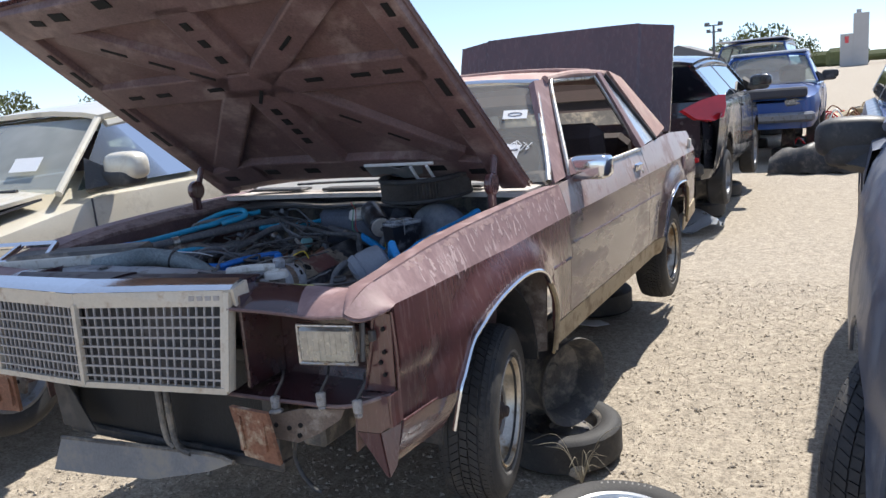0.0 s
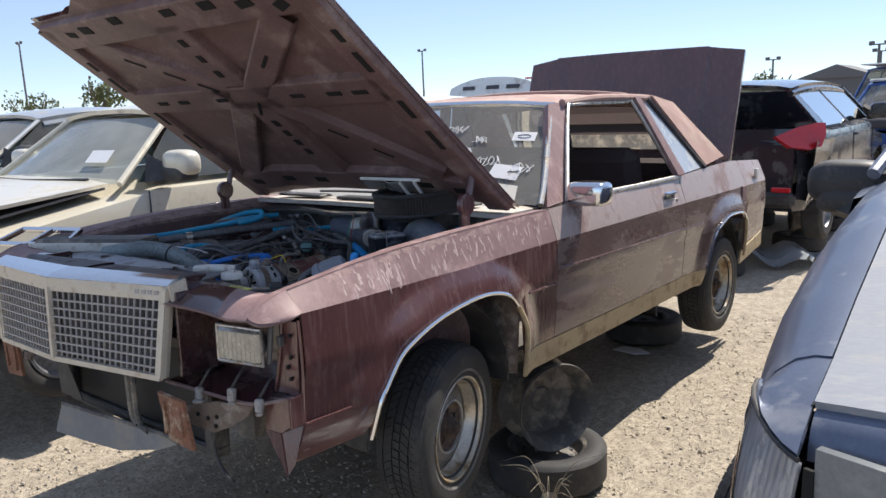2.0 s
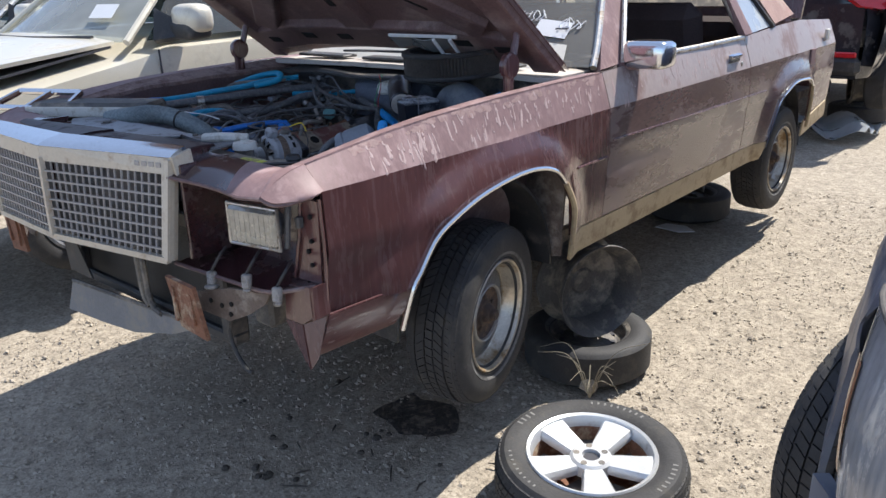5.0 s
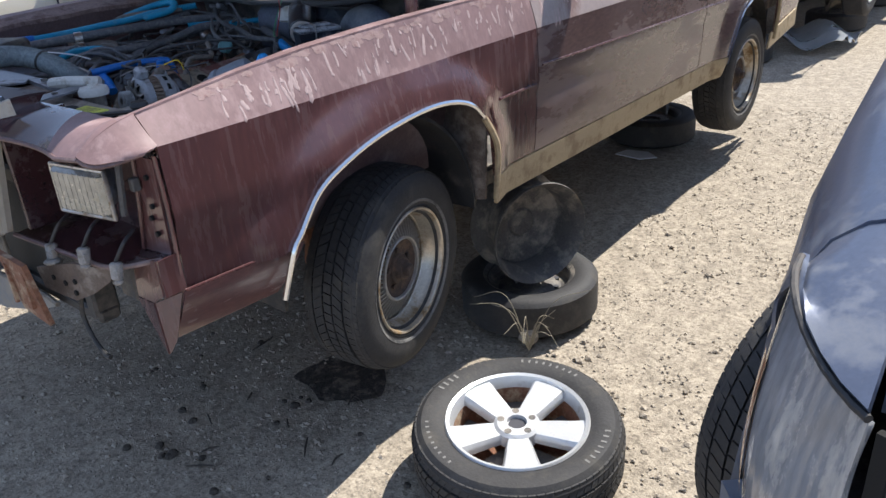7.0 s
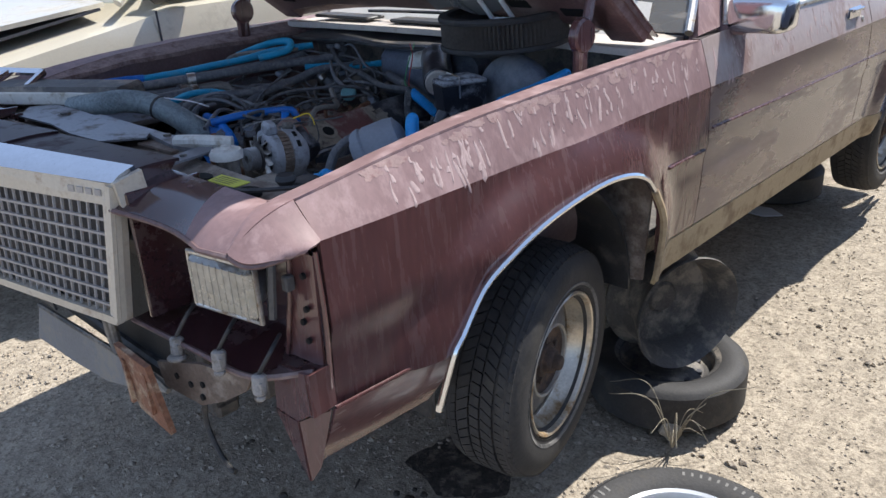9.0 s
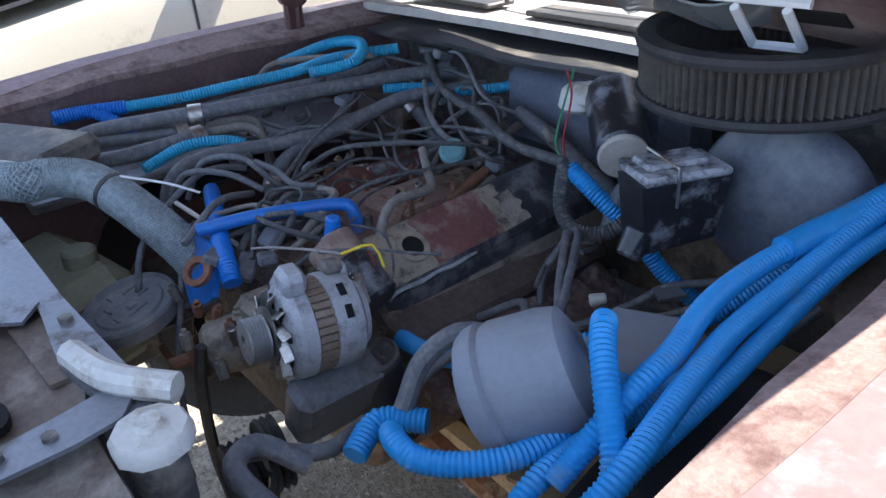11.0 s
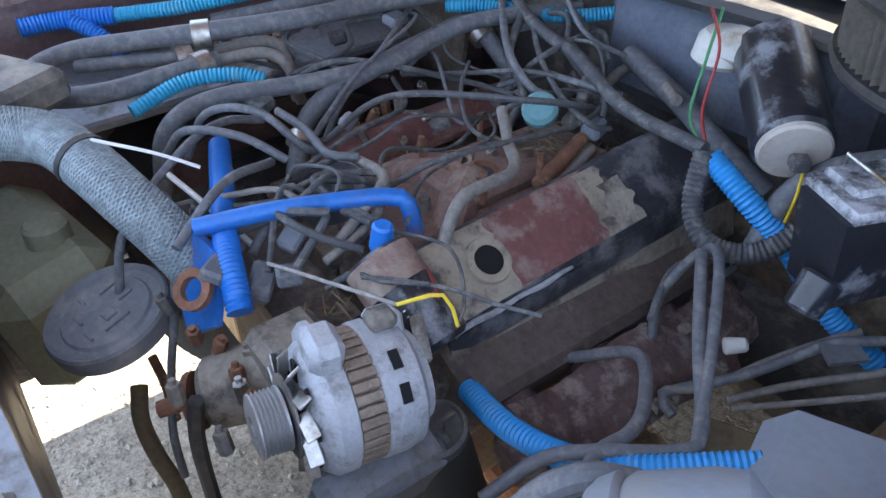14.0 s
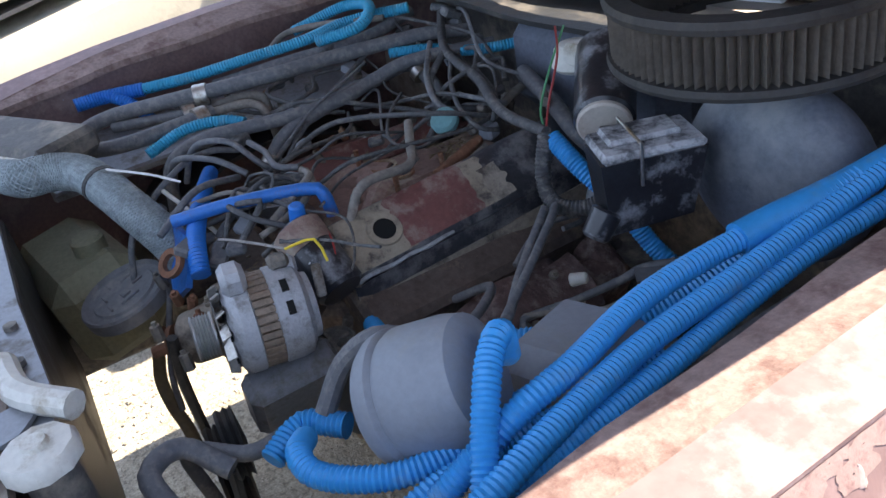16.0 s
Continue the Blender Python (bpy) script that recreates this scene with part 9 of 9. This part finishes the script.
part("tower", Mesh().box((0, 0, 3.5), (1.9, 2, 7.0), b=0.05).box((-0.3, 0, 7.2), (0.6, 0.8, 0.6)), M_concrete, sl)
part("low_wing", Mesh().box((-1.7, 0, 2.2), (1.6, 2, 4.4), b=0.05), M_concrete, sl)
part("window_band", Mesh().box((-1.7, -1.02, 3.6), (0.5, 0.04, 0.9)), M_red, sl)
hw = Mesh()
for i in range(46):
    x = -150 + 5.2 * i
    hw.box((x, 140 + 6 * math.sin(i), 1.2), (rng.uniform(4, 9), 3, rng.uniform(1.5, 3.4)), b=0.6)
tagged(part("far_hedge", hw, M_leaf), "far line of dark trees and hedges", "hedge", kind="stuff")

# ---- small things on the ground ----
rk = thing("rock", "fist-sized pale rock lying on the gravel", "rock", pose(0.945, 0.555, 0.02))
rm = Mesh().lathe([(0, -0.02), (0.03, -0.018), (0.043, 0.0), (0.035, 0.024), (0.016, 0.034), (0, 0.034)], 9)
rm.v = [tuple(V(p) * (1 + 0.25 * noise.noise(V(p) * 40))) for p in rm.v]
part("stone", rm, M_stone, rk)
wd = thing("dry_weed", "dry straw-coloured weed beside the stand", "weed", pose(0.98, 0.50, 0))
M_straw = mat("dry_straw", (0.27, 0.24, 0.18), 0.9, var=0.2)
for i in range(12):
    a, l_ = rng.uniform(0, 6.28), rng.uniform(0.12, 0.32)
    part("stalk", Mesh().tube([(0, 0, 0), (0.3 * l_ * math.cos(a), 0.3 * l_ * math.sin(a), l_ * 0.7), (0.75 * l_ * math.cos(a), 0.75 * l_ * math.sin(a), l_ * rng.uniform(0.3, 1.0))], [0.0018, 0.0017, 0.001], 5), M_straw, wd)
wp = thing("white_scrap", "flat white scrap under the coupe", "litter", pose(0.37, 2.64, 0.006))
part("flake", Mesh().slab([(-0.12, -0.05, 0), (0.05, -0.07, 0), (0.13, 0.0, 0), (0.04, 0.07, 0), (-0.09, 0.05, 0)], 0.006), M_paper, wp)
M_oil = mat("oil_soaked_gravel", (0.045, 0.038, 0.032), 0.75, var=0.5, scale=30, bump=1.0, fine=60, dirt=(0.20, 0.165, 0.13), amount=0.42, dscale=22)
st_ = thing("oil_stain", "dark oil-soaked patch on the gravel", "stain", pose(0.50, -0.02, 0.0))
part("patch", Mesh().add([(0, 0, 0.009)] + [((0.17 + 0.07 * noise.noise(V((math.cos(a) * 1.6, math.sin(a) * 1.6, 5)))) * math.cos(a) * 1.1, (0.13 + 0.06 * noise.noise(V((math.cos(a) * 2.5, math.sin(a) * 2.5, 2)))) * math.sin(a), 0.003) for a in frange(0, 2 * math.pi, 40)[:-1]], [(0, i + 1, (i + 1) % 40 + 1) for i in range(40)]), M_oil, st_)
hs = thing("hanging_hose", "thin black hose hanging under the bumper bracket", "hose")
part("hose", Mesh().tube(((0.62, -0.86, 0.79), (0.615, -0.865, 0.74), (0.64, -0.868, 0.69), (0.68, -0.868, 0.655), (0.70, -0.866, 0.652)), 0.006, 8), M_black, hs)

sm = Mesh()
rs = np.random.RandomState(3)
OCT = [(1, 0, -0.05), (0.25, 1, 0.02), (-0.9, 0.2, -0.05), (-0.1, -1, 0), (0.42, 0.05, 0.42), (-0.38, -0.1, 0.40)]
OF = [(0, 1, 4), (1, 5, 4), (1, 2, 5), (2, 3, 5), (3, 4, 5), (3, 0, 4)]
for i in range(30000):
    near = i < 25000
    x = rs.uniform(-1.6, 2.2) if near else rs.uniform(-3, 4)
    y = rs.uniform(-1.5, 4.0) if near else rs.uniform(-2, 14)
    r = 0.003 + 0.0065 * rs.rand() ** 2.3 + (0.011 * rs.rand() if rs.rand() < 0.03 else 0)
    a = rs.uniform(0, 6.28)
    z = 0.018 * noise.noise(V((x * 1.4, y * 1.4, 0))) + 0.008 * noise.noise(V((x * 5, y * 5, 3))) - 0.012
    ca, sa = math.cos(a), math.sin(a)
    k = rs.uniform(0.75, 1.2, 6)
    sm.add([(x + r * q * (p[0] * ca - p[1] * sa), y + r * q * (p[0] * sa + p[1] * ca) * 0.8, z + r * 0.3 + r * q * p[2]) for p, q in zip(OCT, k)], OF)
for i in range(1900):
    x, y = rs.uniform(-1.6, 1.7), rs.uniform(-1.5, 0.7)
    r = 0.006 + 0.014 * rs.rand() ** 3
    a = rs.uniform(0, 6.28)
    z = 0.018 * noise.noise(V((x * 1.4, y * 1.4, 0))) + 0.008 * noise.noise(V((x * 5, y * 5, 3))) - 0.012
    ca, sa = math.cos(a), math.sin(a)
    k = rs.uniform(0.75, 1.2, 6)
    sm.add([(x + r * q * (p[0] * ca - p[1] * sa), y + r * q * (p[0] * sa + p[1] * ca) * 0.8, z + r * 0.25 + r * q * p[2]) for p, q in zip(OCT, k)], OF)
tagged(part("gravel", sm, M_stone, flat=True), "loose small stones scattered over the yard", "gravel", kind="stuff")

# dark clods, twigs and bark chips lying in the coupe's shade
M_clod = mat("dark_clod", (0.075, 0.062, 0.05), 0.95, var=0.4, scale=30, bump=0.5)
for i in range(46):
    x, y = rng.uniform(-0.2, 1.35), rng.uniform(-0.75, -0.02)
    t_ = thing("dark_chip", "dark chip of bark or dried mud on the gravel", "litter", pose(x, y, -0.006, 0, 0, rng.uniform(0, 360)), group="chips in the shade")
    if rng.random() < 0.4:
        l_ = rng.uniform(0.02, 0.06)
        part("twig", Mesh().tube([(-l_, 0, 0.006), (0, rng.uniform(-0.01, 0.01), 0.008), (l_, 0, 0.006)], [0.003, 0.004, 0.002], 6), M_clod, t_)
    else:
        r_ = rng.uniform(0.008, 0.02)
        me = Mesh().lathe([(0, -0.4 * r_), (0.8 * r_, -0.2 * r_), (r_, 0.1 * r_), (0.6 * r_, 0.6 * r_), (0, 0.7 * r_)], 7)
        me.v = [tuple(V(q) * (1 + 0.35 * noise.noise(V(q) * 60 + V((i, 0, 0))))) for q in me.v]
        part("chip", me, M_clod, t_)
